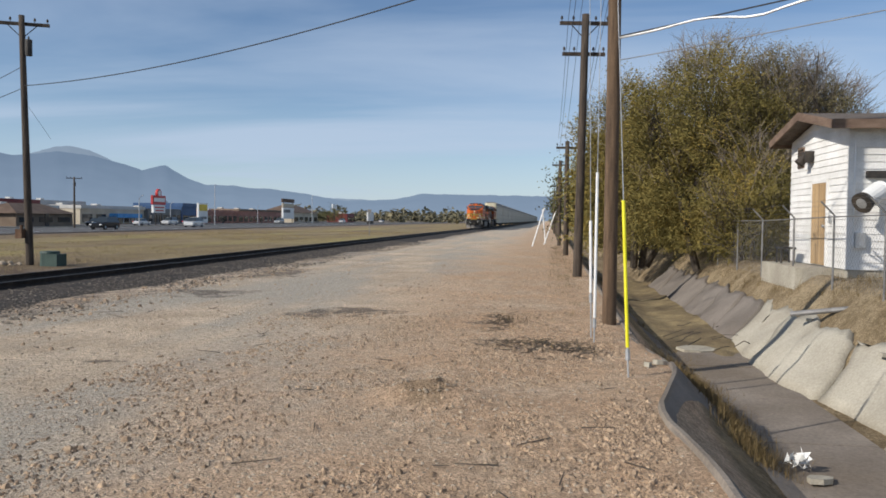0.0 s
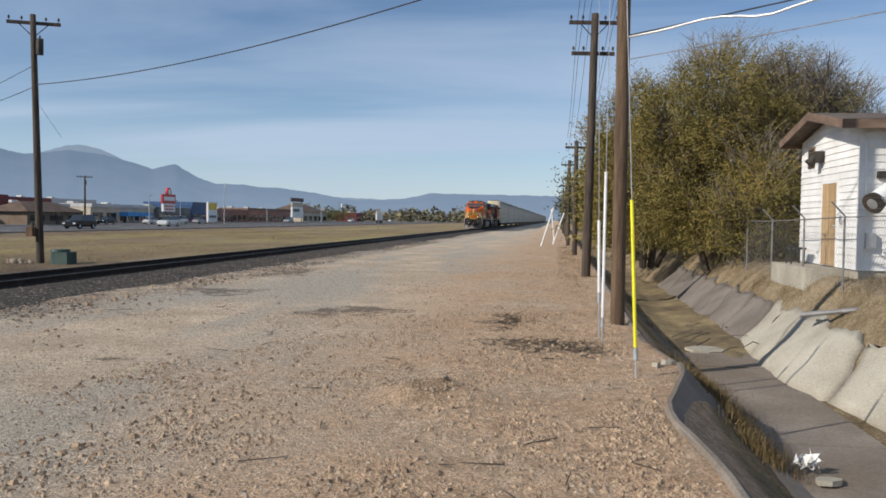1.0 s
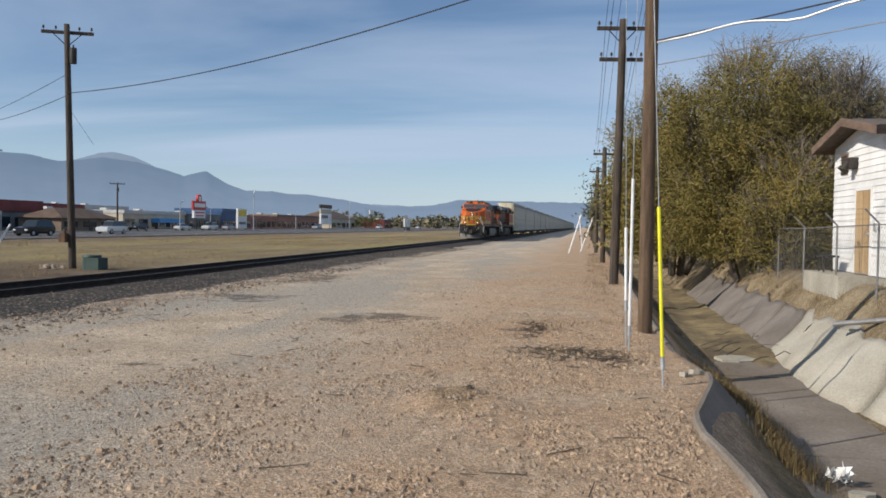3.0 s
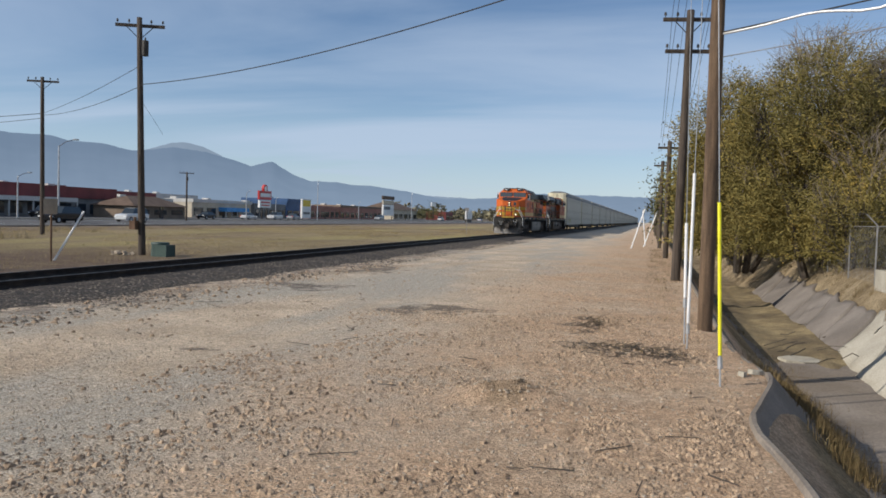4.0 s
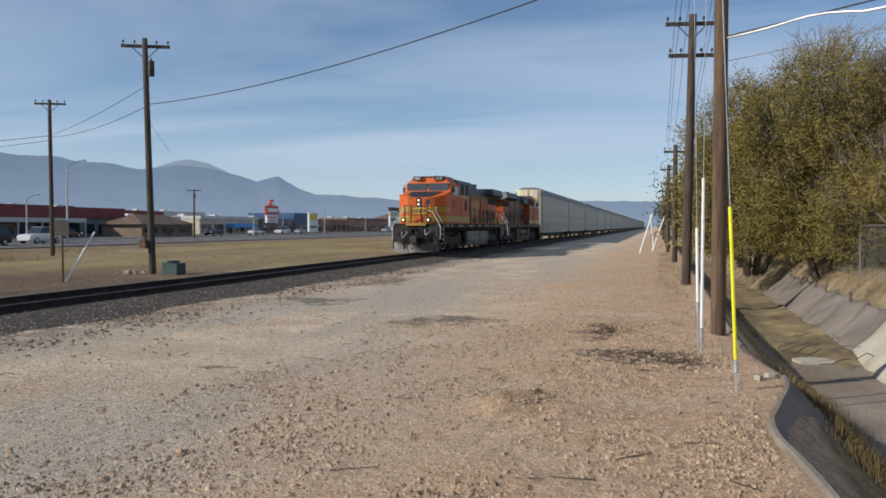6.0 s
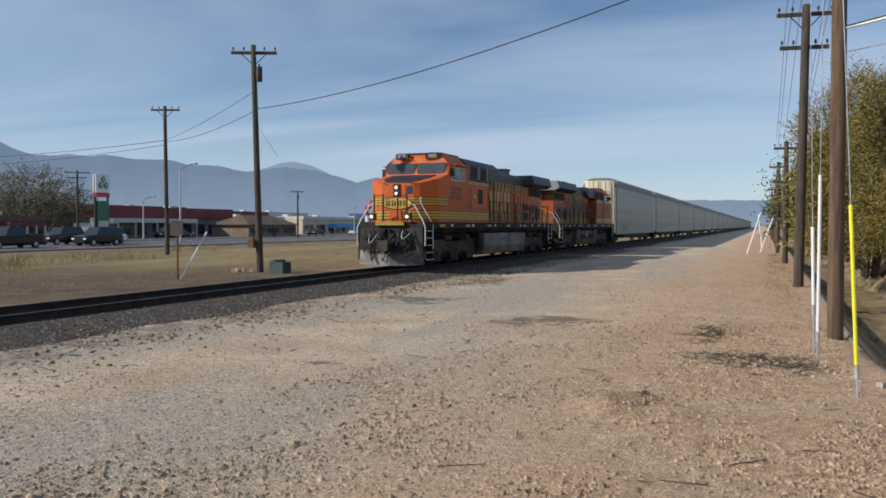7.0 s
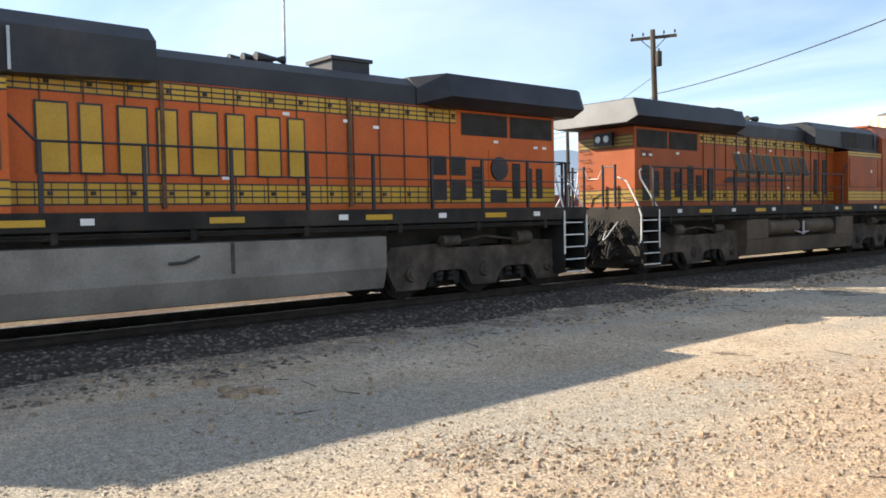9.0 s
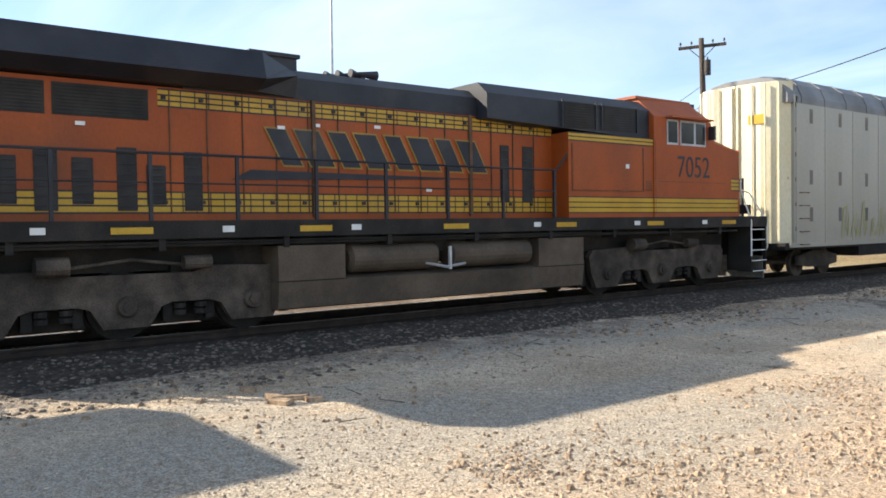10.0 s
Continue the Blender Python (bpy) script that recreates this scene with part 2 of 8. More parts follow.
# ---------- mesh helpers ----------
def box(bm, x0, x1, y0, y1, z0, z1):
    vs = [bm.verts.new(p) for p in ((x0, y0, z0), (x1, y0, z0), (x1, y1, z0), (x0, y1, z0), (x0, y0, z1), (x1, y0, z1), (x1, y1, z1), (x0, y1, z1))]
    for f in ((3, 2, 1, 0), (4, 5, 6, 7), (0, 1, 5, 4), (1, 2, 6, 5), (2, 3, 7, 6), (3, 0, 4, 7)):
        bm.faces.new([vs[i] for i in f])
    return vs


def rod(bm, p, q, r0, r1=None, n=8, cap=True):
    """A round bar from p to q, tapering from r0 to r1."""
    p, q = Vector(p), Vector(q)
    r1 = r0 if r1 is None else r1
    d = (q - p).normalized()
    a = d.orthogonal().normalized()
    b = d.cross(a)
    ra = [bm.verts.new(p + (a * math.cos(k * math.tau / n) + b * math.sin(k * math.tau / n)) * r0) for k in range(n)]
    rb = [bm.verts.new(q + (a * math.cos(k * math.tau / n) + b * math.sin(k * math.tau / n)) * r1) for k in range(n)]
    for k in range(n):
        bm.faces.new((ra[k], ra[(k + 1) % n], rb[(k + 1) % n], rb[k]))
    if cap:
        bm.faces.new(ra[::-1])
        bm.faces.new(rb)


def pipe(bm, pts, r, n=6):
    """A bent bar: one closed skin swept along the points."""
    pts = [Vector(p) for p in pts]
    dirs = [(b - a).normalized() for a, b in zip(pts, pts[1:])]
    side = dirs[0].orthogonal().normalized()
    prev = first = None
    for k, p in enumerate(pts):
        d = dirs[0] if k == 0 else dirs[-1] if k == len(pts) - 1 else (dirs[k - 1] + dirs[k]).normalized()
        side = (side - d * side.dot(d)).normalized()
        up = d.cross(side)
        ring = [bm.verts.new(p + (side * math.cos(i * math.tau / n) + up * math.sin(i * math.tau / n)) * r) for i in range(n)]
        if prev:
            for i in range(n):
                bm.faces.new((prev[i], prev[(i + 1) % n], ring[(i + 1) % n], ring[i]))
        first, prev = first or ring, ring
    bm.faces.new(first[::-1])
    bm.faces.new(prev)


def prism(bm, outline, lo, hi, axis="x"):
    """A flat outline of (a, b) pairs, drawn out along an axis from lo to hi. x: (y, z); y: (x, z); z: (x, y)."""
    def at(a, b, c):
        return {"x": (c, a, b), "y": (a, c, b), "z": (a, b, c)}[axis]
    f = [bm.verts.new(at(a, b, lo)) for a, b in outline]
    g = [bm.verts.new(at(a, b, hi)) for a, b in outline]
    bm.faces.new(f)
    bm.faces.new(g[::-1])
    for k in range(len(f)):
        j = (k + 1) % len(f)
        bm.faces.new((f[j], f[k], g[k], g[j]))


def done(name, bm, material, smooth=False, bevel=0.0):
    if bevel:
        bmesh.ops.bevel(bm, geom=[e for e in bm.edges if len(e.link_faces) == 2 and e.calc_face_angle(0) > 0.6], offset=bevel, segments=2, affect="EDGES", profile=0.6)
    bmesh.ops.recalc_face_normals(bm, faces=bm.faces)
    me = bpy.data.meshes.new(name)
    bm.to_mesh(me)
    bm.free()
    me.materials.append(material)
    if smooth:
        for p in me.polygons:
            p.use_smooth = True
    return new(name, me)


# sets of pieces too fine to pick apart
FINE_SETS = {"pinstriping", "stripe_edging", "radiator_screen", "brake_gear", "door_seaming", "door_latch", "slots", "roof_rib", "louvres", "stencilling", "reflector", "wire_mesh", "twigwork", "hose_set", "door_rib", "hinge", "ladder_rung", "end_ladder", "slat", "cabinet_seaming", "grille_post", "rear_band"}


def part(name, bm, material, parent, label="", smooth=False, bevel=0.0):
    ob = done(name, bm, material, smooth, bevel)
    ob.parent = parent
    if name in FINE_SETS:
        tagged(ob, kind="stuff")
    if label:
        tagged(ob, label)
    return ob


def again(ob, m):
    """Another object on the same mesh, under the same parent."""
    c = ob.copy()
    scene.collection.objects.link(c)
    c.matrix_basis = m
    return c


def empty(name, m=None):
    ob = new(name)
    ob.empty_display_size = 0.3
    if m is not None:
        ob.matrix_basis = m
    return ob


def B():
    return bmesh.new()


def boxed(*spans):
    bm = B()
    for s in spans:
        box(bm, *s)
    return bm


def words(name, text, size, m, material, parent, squeeze=1.0, label=""):
    """Raised lettering, turned into a mesh."""
    cu = bpy.data.curves.new(name, "FONT")
    cu.body, cu.size, cu.extrude, cu.align_x, cu.align_y = text, size, 0.004, "CENTER", "CENTER"
    tmp = bpy.data.objects.new(name, cu)
    scene.collection.objects.link(tmp)
    me = bpy.data.meshes.new_from_object(tmp.evaluated_get(bpy.context.evaluated_depsgraph_get()))
    bpy.data.objects.remove(tmp)
    me.transform(Matrix.Diagonal((squeeze, 1, 1, 1)))
    me.materials.clear()
    me.materials.append(material)
    ob = new(name, me)
    ob.matrix_basis = m
    ob.parent = parent
    if label:
        tagged(ob, label)
    return ob


rnd = random.Random(7)
# ---------- the ground ----------
RAIL_Z, TRACK_X = 0.29, -13.95


def smooth_step(a, b, v):
    k = min(1.0, max(0.0, (v - a) / (b - a)))
    return k * k * (3 - 2 * k)


def ditch_edge(y):
    """The left lip of the ditch; it swings out round the anchor rods."""
    return 1.42 + 0.30 * math.exp(-((y - 11.3) / 1.6) ** 2) - 0.20 * math.exp(-((y - 8.3) / 1.3) ** 2) + 0.006 * (y - 10)


def bank_shift(y):
    """How far the right bank stands back where the ditch widens."""
    return 0.42 * (1 - smooth_step(12.5, 16.5, y))


def height(x, y):
    z = 0.0
    if x < -9:
        z += 0.02 * smooth_step(-9, -11, x)
    lip = ditch_edge(y)
    if x > lip - 0.001:
        floor = -1.07
        if x < 2.75:
            z = -0.02 + (floor + 0.02) * (x - lip) / (2.75 - lip)
        elif x < 4.5 + bank_shift(y):
            z = floor
        elif x < 5.35 + bank_shift(y):
            z = floor + (-0.24 - floor) * (x - 4.5 - bank_shift(y)) / 0.85
        else:
            x -= bank_shift(y)
            z = -0.24 + 0.30 * smooth_step(5.3, 5.7, x) + 0.66 * smooth_step(5.4, 6.5, x) + 0.1 * smooth_step(6.9, 12, x)
    far = math.hypot(x, y)
    if x < lip - 0.3 and far < 120:
        amp = 0.022 if far < 40 else 0.04
        z += amp * (noise.noise(Vector((x * 0.35, y * 0.35, 0))) + 0.5 * noise.noise(Vector((x * 1.1, y * 1.1, 3))))
        mound = 0.21 * math.exp(-((x + 1.18) / 0.42) ** 2 - ((y - 8.72) / 0.30) ** 2) + 0.07 * math.exp(-((x + 1.62) / 0.25) ** 2 - ((y - 8.95) / 0.2) ** 2)
        z += mound * (1 + 0.7 * noise.noise(Vector((x * 3.5, y * 3.5, 6))))
        z += 0.08 * math.exp(-((x + 0.1) / 0.8) ** 2 - ((y - 12.4) / 0.7) ** 2)
    if x > 6.3:
        z += 0.06 * noise.noise(Vector((x * 0.5, y * 0.5, 1)))
    return z


def make_ground():
    xs = [-4900, -3000, -1500, -800, -400, -250, -160] + [-120 + 4 * k for k in range(21)] + [-38 + 1.0 * k for k in range(24)]
    xs += [-14 + 0.33 * k for k in range(31)] + [-3.75 + 0.2 * k for k in range(23)] + [0.9 + 0.12 * k for k in range(50)] + [6.9 + 0.5 * k for k in range(8)] + [11 + 3 * k for k in range(10)]
    xs += [60, 120, 300, 800, 2000, 4900]
    ys = [-1500, -500, -200, -100, -60, -40, -25, -18] + [-12 + 1.0 * k for k in range(13)] + [1 + 0.25 * k for k in range(96)] + [25 + 1.0 * k for k in range(50)]
    ys += [78 + 6 * k for k in range(20)] + [210, 260, 340, 500, 800, 1300, 2200, 4900]
    nx = len(xs)
    verts = [(x, y, height(x, y)) for y in ys for x in xs]
    faces = [(j * nx + i, j * nx + i + 1, (j + 1) * nx + i + 1, (j + 1) * nx + i) for j in range(len(ys) - 1) for i in range(nx - 1)]
    me = bpy.data.meshes.new("ground")
    me.from_pydata(verts, [], faces)
    for p in me.polygons:
        p.use_smooth = True
    me.materials.append(ground_material())
    return tagged(new("ground", me), "dusty gravel lot with dry grass verge beyond the track", "ground", kind="structure")


def ground_material():
    """Pale packed gravel and reddish dirt, worn by wheels; straw grass past the track; bare bank by the shed."""
    m = bpy.data.materials.new("gravel_dirt_and_dry_grass")
    m.use_nodes = True
    n, l = m.node_tree.nodes, m.node_tree.links
    b = n["Principled BSDF"]
    b.inputs["Roughness"].default_value, b.inputs["Specular IOR Level"].default_value = 0.95, 0.15
    geo, sep = n.new("ShaderNodeNewGeometry"), n.new("ShaderNodeSeparateXYZ")
    l.new(geo.outputs["Position"], sep.inputs[0])

    def tex(scale, detail=6, rough=0.6, stretch=None, warp=0.0):
        t = n.new("ShaderNodeTexNoise")
        t.inputs["Scale"].default_value, t.inputs["Detail"].default_value = scale, detail
        t.inputs["Roughness"].default_value, t.inputs["Distortion"].default_value = rough, warp
        src = geo.outputs["Position"]
        if stretch:
            mp = n.new("ShaderNodeMapping")
            mp.inputs["Scale"].default_value = stretch
            l.new(src, mp.inputs["Vector"])
            src = mp.outputs[0]
        l.new(src, t.inputs["Vector"])
        return t.outputs["Fac"]

    def span(v, a, c, lo=0.0, hi=1.0):
        r = n.new("ShaderNodeMapRange")
        r.interpolation_type = "SMOOTHSTEP"
        for k, w in (("From Min", a), ("From Max", c), ("To Min", lo), ("To Max", hi)):
            r.inputs[k].default_value = w
        l.new(v, r.inputs["Value"])
        return r.outputs[0]

    def blend(f, a, c, mode="MIX"):
        x = n.new("ShaderNodeMix")
        x.data_type, x.blend_type = "RGBA", mode
        for k, v in (("Factor", f), ("A", a), ("B", c)):
            if isinstance(v, tuple):
                x.inputs[k].default_value = (*v, 1)
            elif isinstance(v, float):
                x.inputs[k].default_value = v
            else:
                l.new(v, x.inputs[k])
        return x.outputs["Result"]

    def maths(op, a, c):
        x = n.new("ShaderNodeMath")
        x.operation = op
        for k, v in enumerate((a, c)):
            if isinstance(v, float):
                x.inputs[k].default_value = v
            else:
                l.new(v, x.inputs[k])
        return x.outputs[0]

    wobble = span(tex(0.25, 5), 0.2, 0.8, -1.6, 1.6)
    xw = maths("ADD", sep.outputs["X"], wobble)
    ragged_big = span(tex(1.5, 9, 0.75), 0.3, 0.7, -1.3, 1.5)
    ragged = span(tex(2.2, 7, 0.7), 0.2, 0.8, -0.9, 0.9)
    xs_soft = maths("ADD", sep.outputs["X"], span(tex(0.8, 5), 0.2, 0.8, -0.7, 0.7))
    # the lot: tan dirt, grey gravel in broad lanes, reddish towards the ditch
    lot = blend(span(tex(0.5, 8, 0.65), 0.35, 0.68), (0.52, 0.41, 0.295), (0.72, 0.595, 0.45))
    grey = maths("MULTIPLY", span(tex(0.22, 6, 0.6, (1.6, 0.35, 1)), 0.42, 0.60), span(xw, -0.5, -4.5))
    lot = blend(grey, lot, (0.47, 0.425, 0.355))
    red = maths("MULTIPLY", span(xw, -5.5, -1.2), span(tex(0.45, 6, 0.7), 0.34, 0.60, 0.35, 1.0))
    lot = blend(red, lot, (0.62, 0.425, 0.275))
    soil = maths("MULTIPLY", span(xw, -3.6, -0.8), span(tex(2.4, 8, 0.7), 0.40, 0.62, 0.05, 0.5))
    lot = blend(soil, lot, (0.34, 0.245, 0.165))
    damp = span(tex(1.6, 8, 0.7, (1, 0.6, 1)), 0.60, 0.74, 0.0, 0.5)
    lot = blend(damp, lot, (0.28, 0.21, 0.155))
    # oily stains by the track and in the wheel lane, and the damp skirt of the ballast
    for cx, cy, rx, ry in ((-3.9, 16.7, 0.75, 0.55), (-4.7, 15.8, 0.7, 0.4), (-8.6, 19.8, 0.9, 1.1), (-9.2, 27.5, 0.7, 2.4), (-0.3, 12.5, 0.6, 0.25), (0.35, 12.1, 0.6, 0.25), (-0.9, 15.5, 0.3, 0.5), (-5.7, 10.2, 0.5, 0.12)):
        ex = maths("DIVIDE", maths("SUBTRACT", xs_soft, cx), rx)
        ey = maths("DIVIDE", maths("SUBTRACT", sep.outputs["Y"], cy), ry)
        r2 = maths("ADD", maths("MULTIPLY", ex, ex), maths("MULTIPLY", ey, ey))
        lot = blend(span(maths("ADD", r2, ragged_big), 1.3, 0.3, 0.0, 0.75), lot, (0.105, 0.088, 0.075))
    # the heap of damp sandy soil
    ex = maths("DIVIDE", maths("SUBTRACT", xs_soft, -1.2), 0.62)
    ey = maths("DIVIDE", maths("SUBTRACT", sep.outputs["Y"], 8.7), 0.42)
    heap = maths("ADD", maths("MULTIPLY", ex, ex), maths("MULTIPLY", ey, ey))
    lot = blend(span(heap, 1.5, 0.4, 0.0, 0.85), lot, (0.33, 0.24, 0.155))
    toe = maths("MULTIPLY", span(maths("ADD", sep.outputs["X"], ragged), -9.2, -10.8), span(tex(1.3, 8, 0.75), 0.40, 0.58, 0.1, 0.8))
    lot = blend(toe, lot, (0.16, 0.13, 0.11))
    # straw grass past the track
    straw = blend(span(tex(0.16, 7, 0.65, (1, 0.5, 1)), 0.36, 0.64), (0.225, 0.172, 0.105), (0.335, 0.265, 0.148))
    straw = blend(span(tex(0.11, 7, 0.65, (1.2, 0.22, 1)), 0.48, 0.66), straw, (0.36, 0.305, 0.135))
    straw = blend(span(tex(0.09, 7, 0.65, (1.6, 0.2, 1)), 0.54, 0.66), straw, (0.215, 0.155, 0.115))
    straw = blend(span(xw, -40.0, -46.0, 0.0, 0.75), straw, (0.225, 0.17, 0.13))
    bare = maths("MULTIPLY", span(xw, -38.0, -24.0), span(sep.outputs["Y"], 38.0, 24.0))
    straw = blend(maths("MULTIPLY", bare, span(tex(0.6, 7, 0.7), 0.30, 0.60, 0.55, 1.0)), straw, (0.145, 0.103, 0.076))
    ground = blend(span(xw, -15.0, -17.5), lot, straw)
    # far town and plain
    ground = blend(span(sep.outputs["X"], -75.0, -110.0), ground, (0.20, 0.175, 0.145))
    # bank by the shed, and the silt in the ditch
    bank = blend(span(tex(0.8, 8, 0.7), 0.35, 0.66), (0.20, 0.15, 0.088), (0.37, 0.295, 0.19))
    ground = blend(span(sep.outputs["X"], 1.75, 2.0), ground, bank)
    fine = tex(38, 4, 0.7)
    mid = tex(9, 5, 0.7)
    ground = blend(0.85, ground, blend(span(fine, 0.28, 0.74), (0.42, 0.40, 0.38), (1.58, 1.58, 1.58)), "MULTIPLY")
    ground = blend(0.6, ground, blend(span(mid, 0.3, 0.7), (0.60, 0.58, 0.56), (1.32, 1.32, 1.32)), "MULTIPLY")
    l.new(ground, b.inputs["Base Color"])
    bp = n.new("ShaderNodeBump")
    bp.inputs["Strength"].default_value, bp.inputs["Distance"].default_value = 1.0, 0.04
    l.new(maths("ADD", fine, mid), bp.inputs["Height"])
    l.new(bp.outputs[0], b.inputs["Normal"])
    return m


make_ground()


# ---------- the mountains ----------
FRONT_RANGE = [(-20, 1.2), (-6, 1.5), (0.8, 1.75), (4.8, 1.79), (8.9, 1.83), (10.7, 1.42), (14.3, 1.26), (16.9, 1.72), (19.5, 2.05), (20.6, 2.02), (21.6, 2.2), (23.6, 2.22), (24.8, 2.65), (26.2, 3.47),
               (27.5, 3.08), (29.3, 3.6), (30.6, 3.9), (32.6, 4.1), (34.2, 3.84), (35.2, 3.74), (36.9, 4.12), (38.9, 4.14), (39.8, 4.42), (42.3, 4.44), (44.0, 4.68), (45.0, 4.5),
               (46.2, 4.52), (48.1, 4.5), (49.3, 4.86), (50.1, 5.3), (51.2, 5.45), (55.0, 5.28), (60, 4.9), (68, 3.6), (80, 2.2), (110, 1.2)]
BACK_RANGE = [(-20, 0.9), (8, 1.2), (20, 1.6), (28.2, 2.9), (29.6, 3.72), (30.6, 4.2), (31.9, 4.47), (32.8, 4.36), (34.4, 3.8), (37, 3.6), (43, 4.0), (45.3, 4.55), (46.3, 4.64), (47.6, 4.4), (60, 3.4), (110, 1.0)]


def make_range(crest, near, depth, foot_haze, top_haze, seed, label):
    """A far range with spurs and gullies below its crest; distance haze is painted into its colour."""
    azs, els = [a for a, _ in crest], [e for _, e in crest]
    bm = B()
    rows = []
    steps, m = 620, 10
    for i in range(steps + 1):
        az = -20 + 130 * i / steps
        e = float(np.interp(az, azs, els)) + 0.035 * noise.noise(Vector((az * 1.1, seed, 5))) + 0.035 * noise.noise(Vector((az * 3.1, seed, 5)))
        a = radians(az)
        col = []
        for k in range(m + 1):
            f = k / m
            spur = noise.noise(Vector((az * 0.8 + 0.7 * f, f * 2.5, seed + 9))) + 0.5 * noise.noise(Vector((az * 2.3, f * 4, seed + 4)))
            d = near + depth * f + 90 * spur * f * (1 - f) * 2
            z = math.tan(radians(e)) * d * f ** 0.8 * (1 + (0.05 * spur if k < m else 0.0) * (1 - f))
            col.append(bm.verts.new((-math.sin(a) * d, math.cos(a) * d, z - 2)))
        rows.append(col)
    for c0, c1 in zip(rows, rows[1:]):
        for k in range(m):
            bm.faces.new((c0[k], c1[k], c1[k + 1], c0[k + 1]))
    mat = bpy.data.materials.new("hazy_blue_range")
    mat.use_nodes = True
    n, l = mat.node_tree.nodes, mat.node_tree.links
    b = n["Principled BSDF"]
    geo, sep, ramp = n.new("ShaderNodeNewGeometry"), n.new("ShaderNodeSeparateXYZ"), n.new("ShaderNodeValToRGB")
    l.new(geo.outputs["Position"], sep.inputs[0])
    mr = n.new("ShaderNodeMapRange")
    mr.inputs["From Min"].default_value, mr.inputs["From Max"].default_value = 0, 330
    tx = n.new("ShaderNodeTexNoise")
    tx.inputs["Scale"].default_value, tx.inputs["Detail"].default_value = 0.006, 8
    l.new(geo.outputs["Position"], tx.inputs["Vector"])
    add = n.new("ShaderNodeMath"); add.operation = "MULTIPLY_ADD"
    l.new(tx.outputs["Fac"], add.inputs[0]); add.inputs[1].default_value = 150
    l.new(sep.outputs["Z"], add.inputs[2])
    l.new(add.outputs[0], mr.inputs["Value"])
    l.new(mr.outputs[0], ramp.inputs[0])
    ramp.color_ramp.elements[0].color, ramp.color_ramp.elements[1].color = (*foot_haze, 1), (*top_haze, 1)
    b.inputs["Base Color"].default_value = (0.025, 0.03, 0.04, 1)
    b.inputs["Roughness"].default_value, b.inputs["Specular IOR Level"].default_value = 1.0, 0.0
    # aerial haze is put in as emitted colour, palest towards the foot
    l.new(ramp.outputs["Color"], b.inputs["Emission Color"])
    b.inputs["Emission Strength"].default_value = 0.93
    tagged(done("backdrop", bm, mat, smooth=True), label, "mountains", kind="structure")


def make_mountains():
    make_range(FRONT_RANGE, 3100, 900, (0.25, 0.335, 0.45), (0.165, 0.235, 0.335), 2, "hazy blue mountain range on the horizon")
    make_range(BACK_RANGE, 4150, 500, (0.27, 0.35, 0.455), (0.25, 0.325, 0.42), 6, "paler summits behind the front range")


make_mountains()


def make_low_hill():
    """A long bare hill behind the town."""
    verts, faces, n, m = [], [], 60, 5
    for i in range(n + 1):
        a = radians(45 + 24 * i / n)
        u = i / n
        h = 72 * math.sin(math.pi * u) ** 0.55 * (0.86 + 0.14 * noise.noise(Vector((u * 7, 0, 0)))) * (1 - 0.25 * u)
        for j in range(m + 1):
            f = j / m
            D = 2500 + 500 * f
            verts.append((-math.sin(a) * D, math.cos(a) * D, -2 + h * f ** 0.8 * (1 + 0.10 * noise.noise(Vector((u * 22, f * 3, 5))))))
    for i in range(n):
        for j in range(m):
            k = i * (m + 1) + j
            faces.append((k, k + 1, k + m + 2, k + m + 1))
    me = bpy.data.meshes.new("hill")
    me.from_pydata(verts, [], faces)
    me.materials.append(M["hill"])
    tagged(new("hill", me), "low bare brown hill behind the town", "hill", kind="structure")


make_low_hill()


# ---------- the track ----------
def ballast_material():
    m = surface("dark_crushed_ballast", (0.032, 0.024, 0.018), (0.085, 0.066, 0.051), 7.0, 0.95, bump=1.0, fine=16, grain=0.5, dirt=(0.022, 0.02, 0.018), dirt_at=0.55, bump_far=0.05)
    return m


M["ballast"] = ballast_material()
M["stone"] = surface("loose_grey_stones", (0.050, 0.042, 0.033), (0.21, 0.175, 0.14), 9.0, 0.9, bump=0.2, fine=30, grain=0.3)
M["pebble"] = surface("tan_and_grey_pebbles", (0.22, 0.17, 0.122), (0.46, 0.38, 0.29), 14.0, 0.9, bump=0.2, fine=30, grain=0.25)
M["clod"] = surface("brown_dirt_clods", (0.17, 0.118, 0.078), (0.46, 0.335, 0.225), 9.0, 0.95, bump=0.4, fine=30, grain=0.3)


